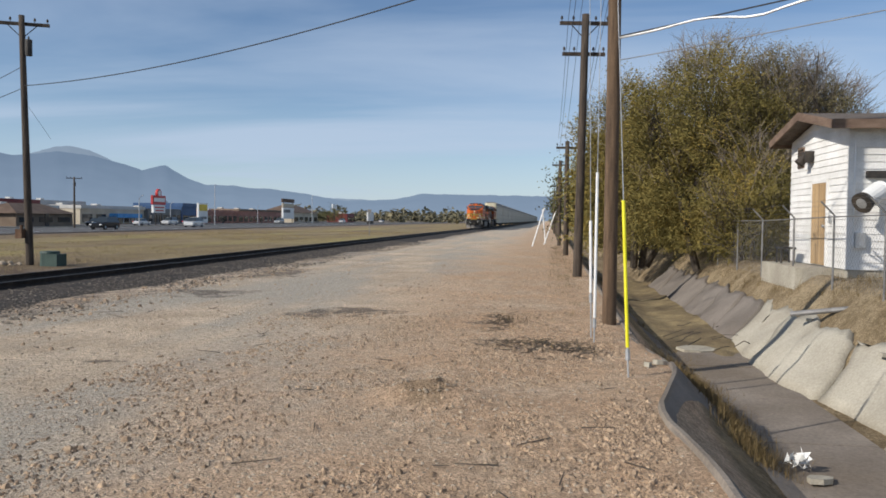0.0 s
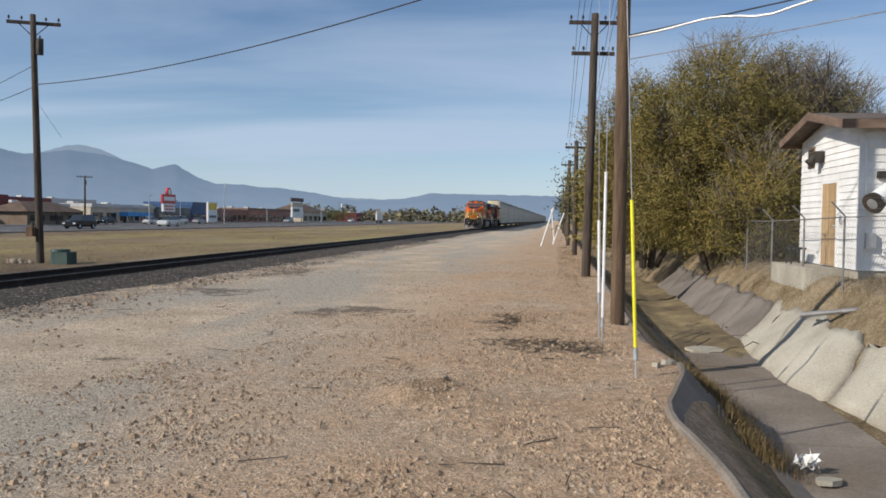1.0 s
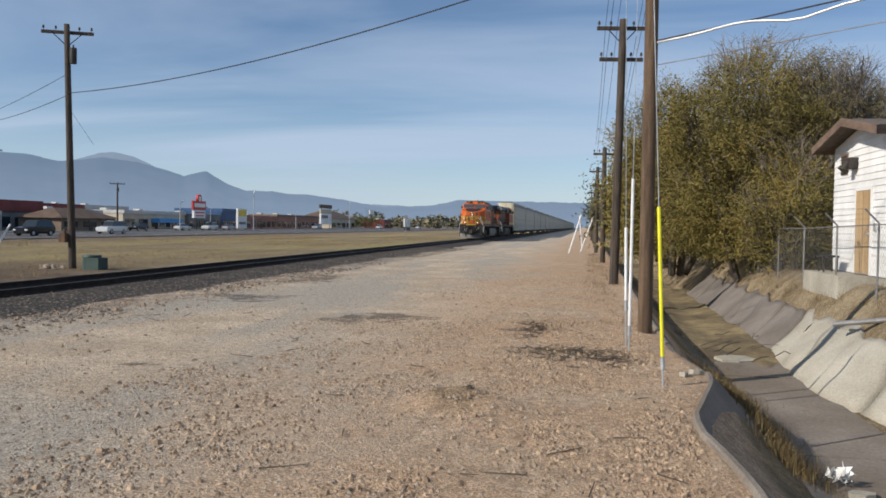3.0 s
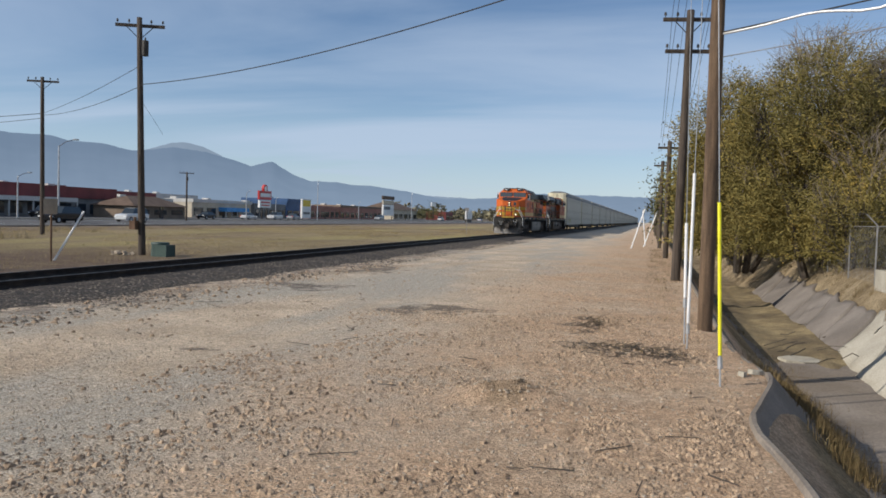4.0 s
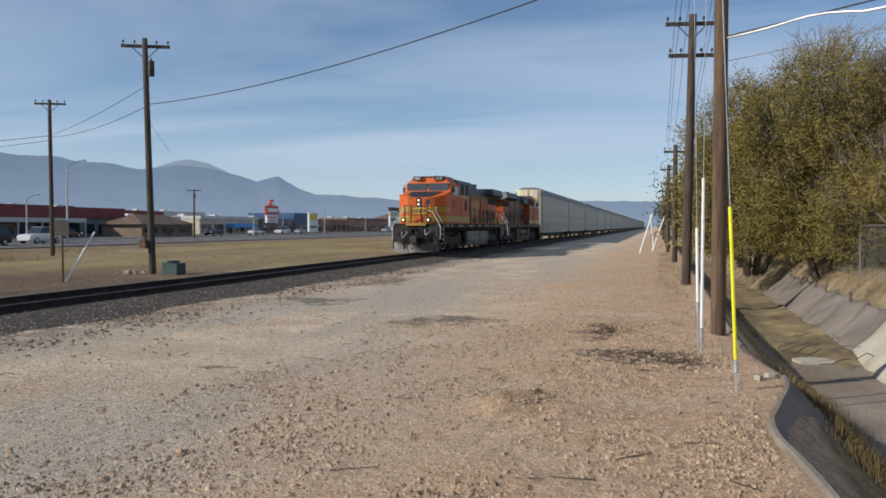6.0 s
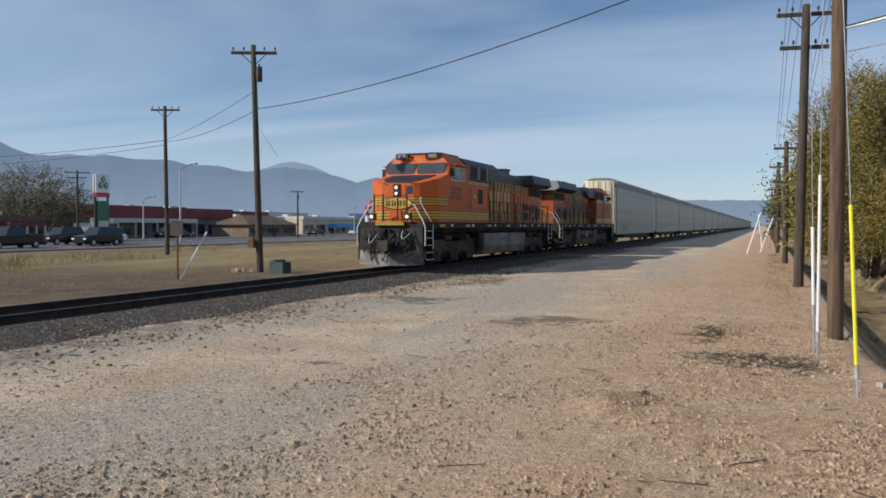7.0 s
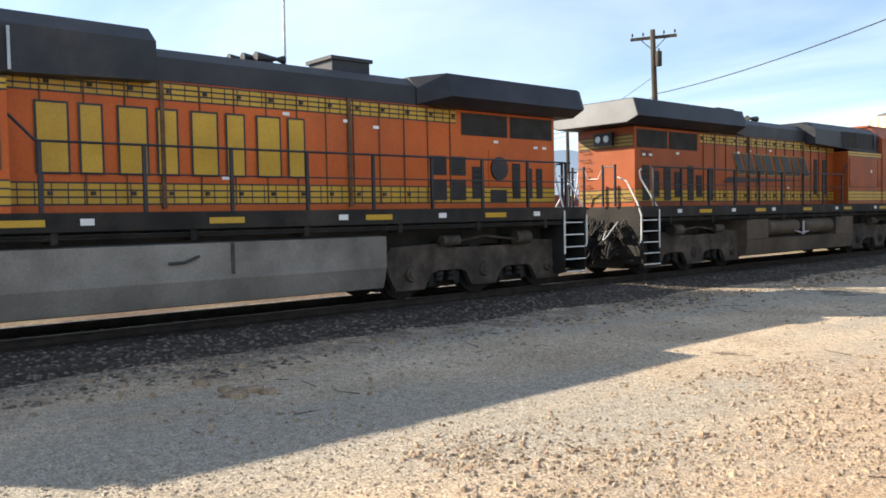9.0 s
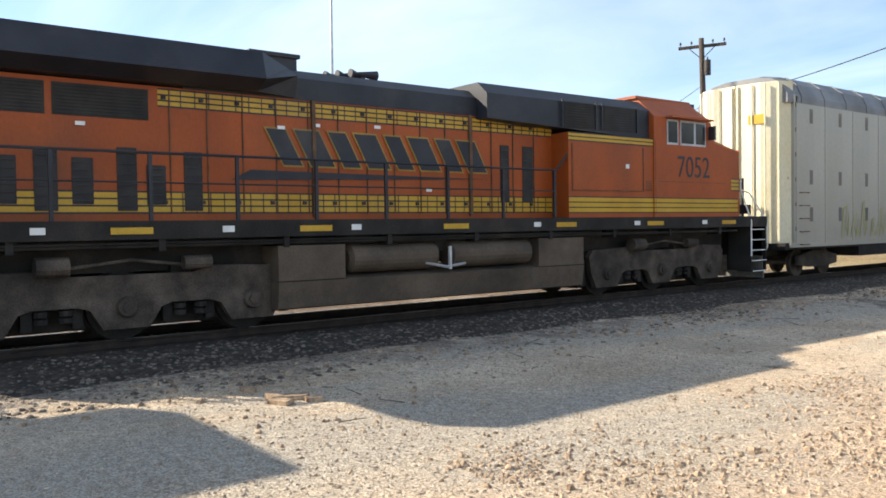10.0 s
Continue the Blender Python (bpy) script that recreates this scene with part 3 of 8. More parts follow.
def rocks(name, spots, material, label, category, flat=0.6):
    """Many small angular stones as one mesh. spots: (x, y, z, size)."""
    base = [(1, 0, -0.3), (0.3, 0.9, -0.3), (-0.8, 0.55, -0.3), (-0.75, -0.6, -0.3), (0.35, -0.95, -0.3), (0.1, 0.1, 0.75)]
    verts, faces = [], []
    for x, y, z, s in spots:
        k = len(verts)
        a = rnd.uniform(0, math.tau)
        ca, sa = math.cos(a), math.sin(a)
        fx, fy, fz = s * rnd.uniform(0.7, 1.2), s * rnd.uniform(0.55, 1.0), s * flat * rnd.uniform(0.6, 1.2)
        tx, ty = rnd.uniform(-0.4, 0.4), rnd.uniform(-0.4, 0.4)
        for u, v, w in base:
            u2, v2 = u * fx + (tx * s if w > 0 else 0), v * fy + (ty * s if w > 0 else 0)
            verts.append((x + ca * u2 - sa * v2, y + sa * u2 + ca * v2, z + w * fz))
        top = len(verts)
        for u, v, w in base[:5]:
            u2, v2 = u * fx * 0.62 + tx * s * 0.5, v * fy * 0.62 + ty * s * 0.5
            verts.append((x + ca * u2 - sa * v2, y + sa * u2 + ca * v2, z + fz * rnd.uniform(0.3, 0.6)))
        for i in range(5):
            j = (i + 1) % 5
            faces.append((k + i, k + j, top + j, top + i))
            faces.append((top + i, top + j, k + 5))
    me = bpy.data.meshes.new(name)
    me.from_pydata(verts, [], faces)
    me.materials.append(material)
    return tagged(new(name, me), label, category, kind="stuff")


def make_track():
    bm = B()
    # ballast bed: shoulder, crib and far shoulder, drawn along the line with an uneven toe
    ys = [-70 + 0.5 * k for k in range(260)] + [60 + 3 * k for k in range(80)] + [300 + 60 * k for k in range(30)]
    prev = None
    for y in ys:
        w = 0.35 * noise.noise(Vector((0, y * 0.25, 7))) + 0.15 * noise.noise(Vector((0, y * 1.1, 3)))
        prof = [(TRACK_X - 3.3 - w, -0.05), (TRACK_X - 1.75, 0.10), (TRACK_X - 1.3, 0.13), (TRACK_X, 0.115), (TRACK_X + 1.3, 0.13), (TRACK_X + 1.75, 0.10), (TRACK_X + 2.6, 0.05), (TRACK_X + 3.9 + w, -0.06)]
        ring = [bm.verts.new((x, y, z + 0.012 * noise.noise(Vector((x * 4, y * 4, 0))))) for x, z in prof]
        if prev:
            for k in range(len(ring) - 1):
                bm.faces.new((prev[k], prev[k + 1], ring[k + 1], ring[k]))
        prev = ring
    bed = done("track_bed", bm, M["ballast"])
    tagged(bed, "dark crushed stone ballast bed under the rails", "track bed", kind="structure")
    track = empty("railway_track")
    tagged(track, "single railway track with rusty rails on timber ties", "track")
    # the rails: foot, web and head, with a bright running strip on top
    for x in (-0.7525, 0.7525):
        bm = B()
        x0 = TRACK_X + x
        out = [(-0.07, -0.17), (0.07, -0.17), (0.07, -0.155), (0.012, -0.13), (0.012, -0.05), (0.037, -0.035), (0.037, -0.004), (-0.037, -0.004), (-0.037, -0.035), (-0.012, -0.05), (-0.012, -0.13), (-0.07, -0.155)]
        prism(bm, [(x0 + a, RAIL_Z + c) for a, c in out], -90, 1900, "y")
        rail = part("rail", bm, M["rail"], track)
        bm = boxed((x0 - 0.026, x0 + 0.026, -90, 1900, RAIL_Z - 0.003, RAIL_Z))
        part("rail_head", bm, M["rail_head"], rail, "bright worn running surface")
    tie = part("tie", boxed((-1.3, 1.3, -0.115, 0.115, -0.16, 0.0)), M["tie"], track)
    tie.matrix_basis = pose(TRACK_X, -20, RAIL_Z - 0.165)
    for k in range(1, 290):
        again(tie, pose(TRACK_X + rnd.uniform(-0.04, 0.04), -20 + 0.5 * k, RAIL_Z - 0.165 + rnd.uniform(-0.012, 0.0), 0, 0, rnd.uniform(-1.2, 1.2)))
    bm = B()
    for k in range(290, 700):
        y = -20 + 0.5 * k
        box(bm, TRACK_X - 1.3, TRACK_X + 1.3, y - 0.115, y + 0.115, RAIL_Z - 0.30, RAIL_Z - 0.165)
    far = part("far_ties", bm, M["tie"], track)
    tagged(far, kind="stuff")
    plate = part("tie_plate", boxed((-0.11, 0.11, -0.09, 0.09, 0, 0.014)), M["rail"], track)
    plate.matrix_basis = pose(TRACK_X + 0.7525, -4, RAIL_Z - 0.165)
    for k in range(1, 90):
        again(plate, pose(TRACK_X + 0.7525, -4 + 0.5 * k, RAIL_Z - 0.165))
    # loose ballast
    spots = []
    for k in range(30000):
        x = rnd.choice((rnd.uniform(0.85, 3.4), rnd.uniform(0.9, 4.4), rnd.uniform(-0.65, 0.65), rnd.uniform(-3.3, -0.9)))
        y = -8 + 75 * rnd.random() ** 1.6
        off = abs(x)
        z = 0.115 if off < 1.4 else max(0.012, 0.115 - (off - 1.4) * 0.06)
        spots.append((TRACK_X + x, y, z, rnd.uniform(0.022, 0.068)))
    rocks("ballast_stones", spots, M["stone"], "loose dark crushed stone along the rails", "ballast")


make_track()


def make_gravel():
    """Loose stones of the lot, finer and thicker where the lot is gravelled."""
    spots, clods = [], []
    for k in range(100000):
        d = 3.2 + 30 * rnd.random() ** 1.7
        a = radians(rnd.uniform(-14, 84))
        x, y = -math.sin(a) * d, math.cos(a) * d
        if x < -10.6 or x > ditch_edge(y) - 0.1:
            continue
        if noise.noise(Vector((x * 0.5, y * 0.22, 11))) < rnd.uniform(-0.75, 0.35):
            continue
        spots.append((x, y, height(x, y), 0.006 + 0.024 * rnd.random() ** 2.8))
    for k in range(9000):
        x, y = rnd.choice((rnd.uniform(-10.8, 1.0), rnd.uniform(-4.5, 1.2))), 3.0 + 36 * rnd.random() ** 1.7
        if x < ditch_edge(y) - 0.1 and (noise.noise(Vector((x * 0.4, y * 0.4, 8))) > rnd.uniform(-0.4, 0.2) or x < -9):
            clods.append((x, y, height(x, y), 0.010 + 0.045 * rnd.random() ** 3.2))
    for k in range(46000):
        # the loose reddish dirt beside the ditch, crumbled by wheels
        x, y = 1.1 - 6.5 * rnd.random() ** 1.5, 4.0 + 13 * rnd.random() ** 1.4
        thick = noise.noise(Vector((x * 0.7, y * 0.5, 21))) + 0.7 * noise.noise(Vector((x * 2.2, y * 1.6, 5))) - 0.10 * max(0.0, -2.5 - x)
        if math.hypot((x + 1.2) / 0.6, (y - 8.72) / 0.42) < 1 and rnd.random() < 0.85:
            continue
        if x < ditch_edge(y) - 0.1 and thick > rnd.uniform(-0.35, 0.55):
            clods.append((x, y, height(x, y), 0.008 + 0.032 * rnd.random() ** 2.7))
    for k in range(500):
        # crumbled heap by the anchor rods and the dirt mound
        cx, cy, r = rnd.choice(((-0.1, 12.4, 0.8), (0.6, 11.9, 0.6), (-0.6, 15.3, 0.5)))
        x, y = rnd.gauss(cx, r * 0.5), rnd.gauss(cy, r * 0.45)
        clods.append((x, y, height(x, y), 0.012 + 0.05 * rnd.random() ** 2.5))
    for k in range(900):
        # debris strewn along the foot of the ballast
        x, y = rnd.gauss(-9.8, 0.55), rnd.uniform(1, 30)
        clods.append((x, y, height(x, y), 0.015 + 0.07 * rnd.random() ** 4))
    rocks("lot_pebbles", spots, M["pebble"], "loose pale pebbles scattered over the lot", "gravel", 0.8)
    rocks("dirt_clods", clods, M["clod"], "brown dirt clods and broken stones", "dirt", 0.95)


make_gravel()


# ---------- poles and wires ----------
def pole_mesh(bm, h, r0, r1, lean=(0, 0), n=14):
    prev = None
    for k in range(9):
        f = k / 8
        r = r0 + (r1 - r0) * f
        ring = [bm.verts.new((lean[0] * f + r * math.cos(i * math.tau / n), lean[1] * f + r * math.sin(i * math.tau / n), -0.4 + (h + 0.4) * f)) for i in range(n)]
        if prev:
            for i in range(n):
                bm.faces.new((prev[i], prev[(i + 1) % n], ring[(i + 1) % n], ring[i]))
        prev = ring
    bm.faces.new(prev)


def insulator(parent, x, y, z):
    bm = B()
    rod(bm, (x, y, z), (x, y, z + 0.10), 0.012, n=6)
    rod(bm, (x, y, z + 0.08), (x, y, z + 0.14), 0.05, 0.035, n=8)
    rod(bm, (x, y, z + 0.14), (x, y, z + 0.19), 0.045, 0.02, n=8)
    part("insulator", bm, M["dark_steel"], parent)


def utility_pole(name, x, y, z, h, r0, r1, label, lean=(0, 0), arms=(), group="line poles", material="pole", transformer=None):
    """arms: (height, half length, turn in degrees, braces)."""
    p = empty(name, pose(x, y, z))
    tagged(p, label, "utility pole", group)
    bm = B()
    pole_mesh(bm, h, r0, r1, lean)
    part("pole", bm, M[material], p, smooth=True)
    for zz, half, turn, brace in arms:
        f = zz / h
        cx, cy = lean[0] * f, lean[1] * f
        c, s = math.cos(radians(turn)), math.sin(radians(turn))
        bm = B()
        vs = box(bm, -half, half, -0.05, 0.05, -0.06, 0.06)
        for v in vs:
            X, Y = v.co.x, v.co.y + r1 + 0.03
            v.co = Vector((cx + c * X - s * Y, cy + s * X + c * Y, zz + v.co.z))
        arm = part("crossarm", bm, M["pole"], p)
        if brace:
            bm = B()
            for sg in (-1, 1):
                rod(bm, (cx - s * r1 + c * sg * half * 0.55, cy + c * r1 + s * sg * half * 0.55, zz - 0.05), (cx - s * r1, cy + c * r1, zz - 0.55), 0.018, n=5)
            part("brace", bm, M["dark_steel"], p)
        for k in (-0.92, -0.45, 0.45, 0.92):
            insulator(arm, cx + c * k * half - s * (r1 + 0.03), cy + s * k * half + c * (r1 + 0.03), zz + 0.06)
    if transformer:
        bm = B()
        zz, ox, oy = transformer
        rod(bm, (ox, oy, zz - 0.3), (ox, oy, zz + 0.3), 0.13, n=12)
        rod(bm, (ox, oy, zz + 0.3), (ox, oy, zz + 0.42), 0.035, n=6)
        box(bm, min(ox, 0), max(ox, 0), oy - 0.03, oy + 0.03, zz - 0.05, zz + 0.05)
        part("transformer", bm, M["dark_steel"], p, "small grey pole transformer")
    return p


def cable(name, p, q, sag, r, material, label, category="cable"):
    p, q = Vector(p), Vector(q)
    bm = B()
    n = 28
    pts = []
    for k in range(n + 1):
        f = k / n
        v = p.lerp(q, f)
        v.z -= sag * 4 * f * (1 - f)
        pts.append(v)
    pipe(bm, pts, r, 5)
    ob = done(name, bm, M[material], smooth=True)
    return tagged(ob, label, category)


# the row beside the ditch
utility_pole("utility_pole", 1.16, 15.55, 0, 9.2, 0.135, 0.112, "tall weathered brown wooden utility pole beside the ditch", material="pole_pale")
utility_pole("utility_pole", 1.02, 28.74, 0, 9.05, 0.16, 0.125, "wooden utility pole with two crossarms and wires", lean=(0.15, 0),
             arms=((8.78, 0.86, 8, True), (7.72, 0.74, 8, False)))
for yy, hh in ((46.5, 6.4), (64, 6.6), (82, 6.4), (101, 6.5), (122, 6.4), (146, 6.5), (172, 6.4)):
    utility_pole("utility_pole", 0.95 + rnd.uniform(-0.1, 0.1), yy, 0, hh, 0.15, 0.12, "distant wooden line pole with a short crossarm",
                 arms=((hh - 0.35, 0.6, 6, False),))
# beyond the track
utility_pole("utility_pole", -19.7, 29.0, 0, 9.55, 0.15, 0.105, "tall dark wooden pole with crossarm and small transformer beyond the track", lean=(-0.35, 0.1),
             arms=((9.25, 0.95, 24, True),), transformer=(8.25, 0.14, -0.2))
utility_pole("utility_pole", -37.3, 44.1, 0, 10.0, 0.15, 0.11, "wooden pole with crossarm beside the highway", lean=(-0.2, 0.1), arms=((9.75, 0.95, 24, True),))
cable("overhead_cable", (-19.95, 29.05, 6.87), (1.1, 15.5, 7.22), 0.50, 0.017, "wire", "long black overhead cable slung across the tracks")
cable("overhead_cable", (-19.95, 29.05, 6.80), (-37.45, 44.15, 7.6), 0.28, 0.014, "wire", "black overhead cable between two poles")
cable("overhead_cable", (-20.0, 29.05, 7.6), (-37.45, 44.15, 7.7), 0.15, 0.012, "wire", "black overhead cable between two poles")
cable("overhead_cable", (-37.45, 44.15, 7.7), (-95, 40, 9.5), 1.6, 0.02, "wire", "black overhead cable across the highway")
cable("overhead_cable", (-37.45, 44.15, 7.4), (-95, 46, 9.0), 1.6, 0.016, "wire", "black overhead cable across the highway")
cable("guy_wire", (-19.9, 29.0, 6.3), (-19.2, 29.6, 4.9), 0.0, 0.006, "wire", "thin guy wire on a pole", "guy wire")
# lines along the row beside the ditch
for dx, zz in ((-0.5, 8.9), (-0.1, 8.9), (0.6, 8.9), (-0.45, 7.83), (0.55, 7.83)):
    cable("line_wire", (1.08 + dx, 28.8, zz), (0.95 + dx * 0.9, 46.5, zz * 0.72 + 0.15), 0.35, 0.008, "wire", "thin line wire between poles", "wire")
    cable("line_wire", (1.08 + dx, 28.8, zz), (1.16 + dx * 0.6, 4.0, zz + 3.2), 0.4, 0.008, "wire", "thin line wire rising overhead", "wire")


def bright_cable(p, q, sag, r, kink, label):
    bm = B()
    p, q = Vector(p), Vector(q)
    pts = []
    for k in range(33):
        f = k / 32
        v = p.lerp(q, f)
        v.z -= sag * 4 * f * (1 - f) - kink * math.exp(-((f - 0.27) / 0.05) ** 2) * -0.10 - kink * 0.05 * math.exp(-((f - 0.16) / 0.06) ** 2)
        pts.append(v)
    pipe(bm, pts, r, 6)
    tagged(done("service_cable", bm, M["bright_wire"], smooth=True), label, "cable")


bright_cable((1.24, 15.5, 5.33), (9.0, 10.0, 5.85), 0.06, 0.021, 1.0, "bright sagging service cable with a kink")
cable("service_cable", (1.24, 15.5, 5.36), (9.0, 10.0, 5.90), 0.03, 0.014, "wire", "dark service cable beside the bright one")
cable("service_cable", (1.24, 15.5, 4.92), (9.0, 10.0, 5.42), 0.05, 0.009, "fence_steel", "thin weathered grey service cable")


# ---------- the train ----------
def loft(bm, sections, close=True):
    """Sections: (y, [(x, z), ...]) with equal counts, skinned end to end and capped."""
    rings = [[bm.verts.new((x, y, z)) for x, z in pts] for y, pts in sections]
    for a, b in zip(rings, rings[1:]):
        for k in range(len(a)):
            j = (k + 1) % len(a)
            bm.faces.new((a[k], a[j], b[j], b[k]))
    if close:
        bm.faces.new(rings[0][::-1])
        bm.faces.new(rings[-1])


def mirror_x(pts):
    return pts + [(-x, z) for x, z in reversed(pts)]


def wheelset(parent, y, r=0.53):
    bm = B()
    rod(bm, (-0.8, 0, 0), (0.8, 0, 0), 0.09, n=10)
    for s in (-1, 1):
        rod(bm, (s * 0.70, 0, 0), (s * 0.83, 0, 0), r, n=28)
        rod(bm, (s * 0.66, 0, 0), (s * 0.70, 0, 0), r + 0.025, n=28)
        rod(bm, (s * 0.83, 0, 0), (s * 0.86, 0, 0), r * 0.55, r * 0.45, n=20)
        for k in range(4):
            a = k * math.tau / 4
            rod(bm, (s * 0.83, 0.33 * math.cos(a), 0.33 * math.sin(a)), (s * 0.845, 0.33 * math.cos(a), 0.33 * math.sin(a)), 0.05, n=6)
    ob = part("wheelset", bm, M["loco_under"], parent, "steel wheelset")
    ob.matrix_basis = pose(0, y, r)
    WHEELS.append((ob, y, r))
    return ob


def loco_truck(loco, y0, paint):
    """A three-axle truck: cast side frames with pedestals, journal boxes, springs and brake gear. y0: its first axle."""
    ax = [y0, y0 + 2.05, y0 + 4.1]
    for s in (-1, 1):
        bm = B()
        out = [(y0 - 0.62, 0.92), (y0 - 0.5, 1.08), (y0 + 0.7, 1.12), (y0 + 1.0, 1.02), (y0 + 3.1, 1.02), (y0 + 3.4, 1.12), (y0 + 4.6, 1.08), (y0 + 4.72, 0.92),
               (y0 + 4.66, 0.55), (y0 + 4.48, 0.20), (y0 + 3.74, 0.20), (y0 + 3.56, 0.50), (y0 + 3.40, 0.56), (y0 + 2.76, 0.56), (y0 + 2.58, 0.50), (y0 + 2.40, 0.20), (y0 + 1.70, 0.20), (y0 + 1.52, 0.50), (y0 + 1.36, 0.56), (y0 + 0.72, 0.56), (y0 + 0.54, 0.50), (y0 + 0.36, 0.20), (y0 - 0.38, 0.20), (y0 - 0.56, 0.55)]
        prism(bm, out, s * 0.98 if s > 0 else -1.12, s * 1.12 if s > 0 else -0.98, "x")
        frame_ob = part("side_frame", bm, paint, loco, "cast steel truck side frame", bevel=0.018)
        for a in ax:
            bm = B()
            rod(bm, (s * 1.12, a, 0.53), (s * 1.19, a, 0.53), 0.17, 0.14, n=16)
            rod(bm, (s * 1.19, a, 0.53), (s * 1.22, a, 0.53), 0.08, n=10)
            part("journal_box", bm, paint, frame_ob)
        for a in (y0 + 1.02, y0 + 3.07):
            for dy in (-0.17, 0.17):
                bm = B()
                for k in range(5):
                    rod(bm, (s * 0.99, a + dy, 0.34 + 0.11 * k), (s * 0.99, a + dy, 0.42 + 0.11 * k), 0.10, n=10)
                part("coil_spring", bm, M["loco_under"], frame_ob)
        bm = B()
        rod(bm, (s * 1.22, y0 + 0.75, 1.18), (s * 1.22, y0 + 1.2, 1.18), 0.11, n=12)
        rod(bm, (s * 1.22, y0 + 2.9, 1.18), (s * 1.22, y0 + 3.35, 1.18), 0.15, n=12)
        pipe(bm, [(s * 1.2, y0 + 1.2, 1.15), (s * 1.2, y0 + 2.0, 1.25), (s * 1.2, y0 + 2.9, 1.15)], 0.025)
        part("brake_cylinder", bm, M["truck"], frame_ob)
        bm = B()
        for a in ax:
            box(bm, min(s * 0.86, s * 0.97), max(s * 0.86, s * 0.97), a - 0.75, a - 0.6, 0.25, 0.85)
            box(bm, min(s * 0.86, s * 0.97), max(s * 0.86, s * 0.97), a + 0.6, a + 0.75, 0.25, 0.85)
        part("brake_gear", bm, M["loco_under"], frame_ob)
    # two cross bolsters; the long low box is added to darken the underside
    bm = boxed((-0.95, 0.95, y0 + 0.8, y0 + 1.3, 0.55, 1.15), (-0.95, 0.95, y0 + 2.8, y0 + 3.3, 0.55, 1.15), (-0.6, 0.6, y0 - 0.5, y0 + 4.6, 0.17, 1.0))
    part("bolster_and_dark_fill", bm, M["loco_under"], loco)
    for a in ax:
        wheelset(loco, a)


def corner_steps(loco, y, out_y, s):
    """Stair well with five treads at a corner of the deck. out_y: +1 or -1, towards the loco's end."""
    ya, yb = sorted((y, y + out_y * 0.75))
    bm = B()
    for yy in (ya, yb - 0.02):
        box(bm, min(s * 0.75, s * 1.5), max(s * 0.75, s * 1.5), yy, yy + 0.02, 0.35, 1.6)
    box(bm, min(s * 0.75, s * 0.78), max(s * 0.75, s * 0.78), ya, yb, 0.35, 1.6)
    well = part("step_well", bm, M["loco_under"], loco)
    for k in range(5):
        z = 0.32 + 0.285 * k
        x1 = 1.53 - 0.02 * k
        bm = boxed((min(s * 1.05, s * x1), max(s * 1.05, s * x1), ya + 0.02, yb - 0.02, z, z + 0.03))
        part("tread", bm, M["loco_under"], well)
        bm = boxed((min(s * x1, s * (x1 + 0.012)), max(s * x1, s * (x1 + 0.012)), ya + 0.02, yb - 0.02, z + 0.005, z + 0.03))
        part("tread_edge", bm, M["railing_white"], well, "white painted step edge")


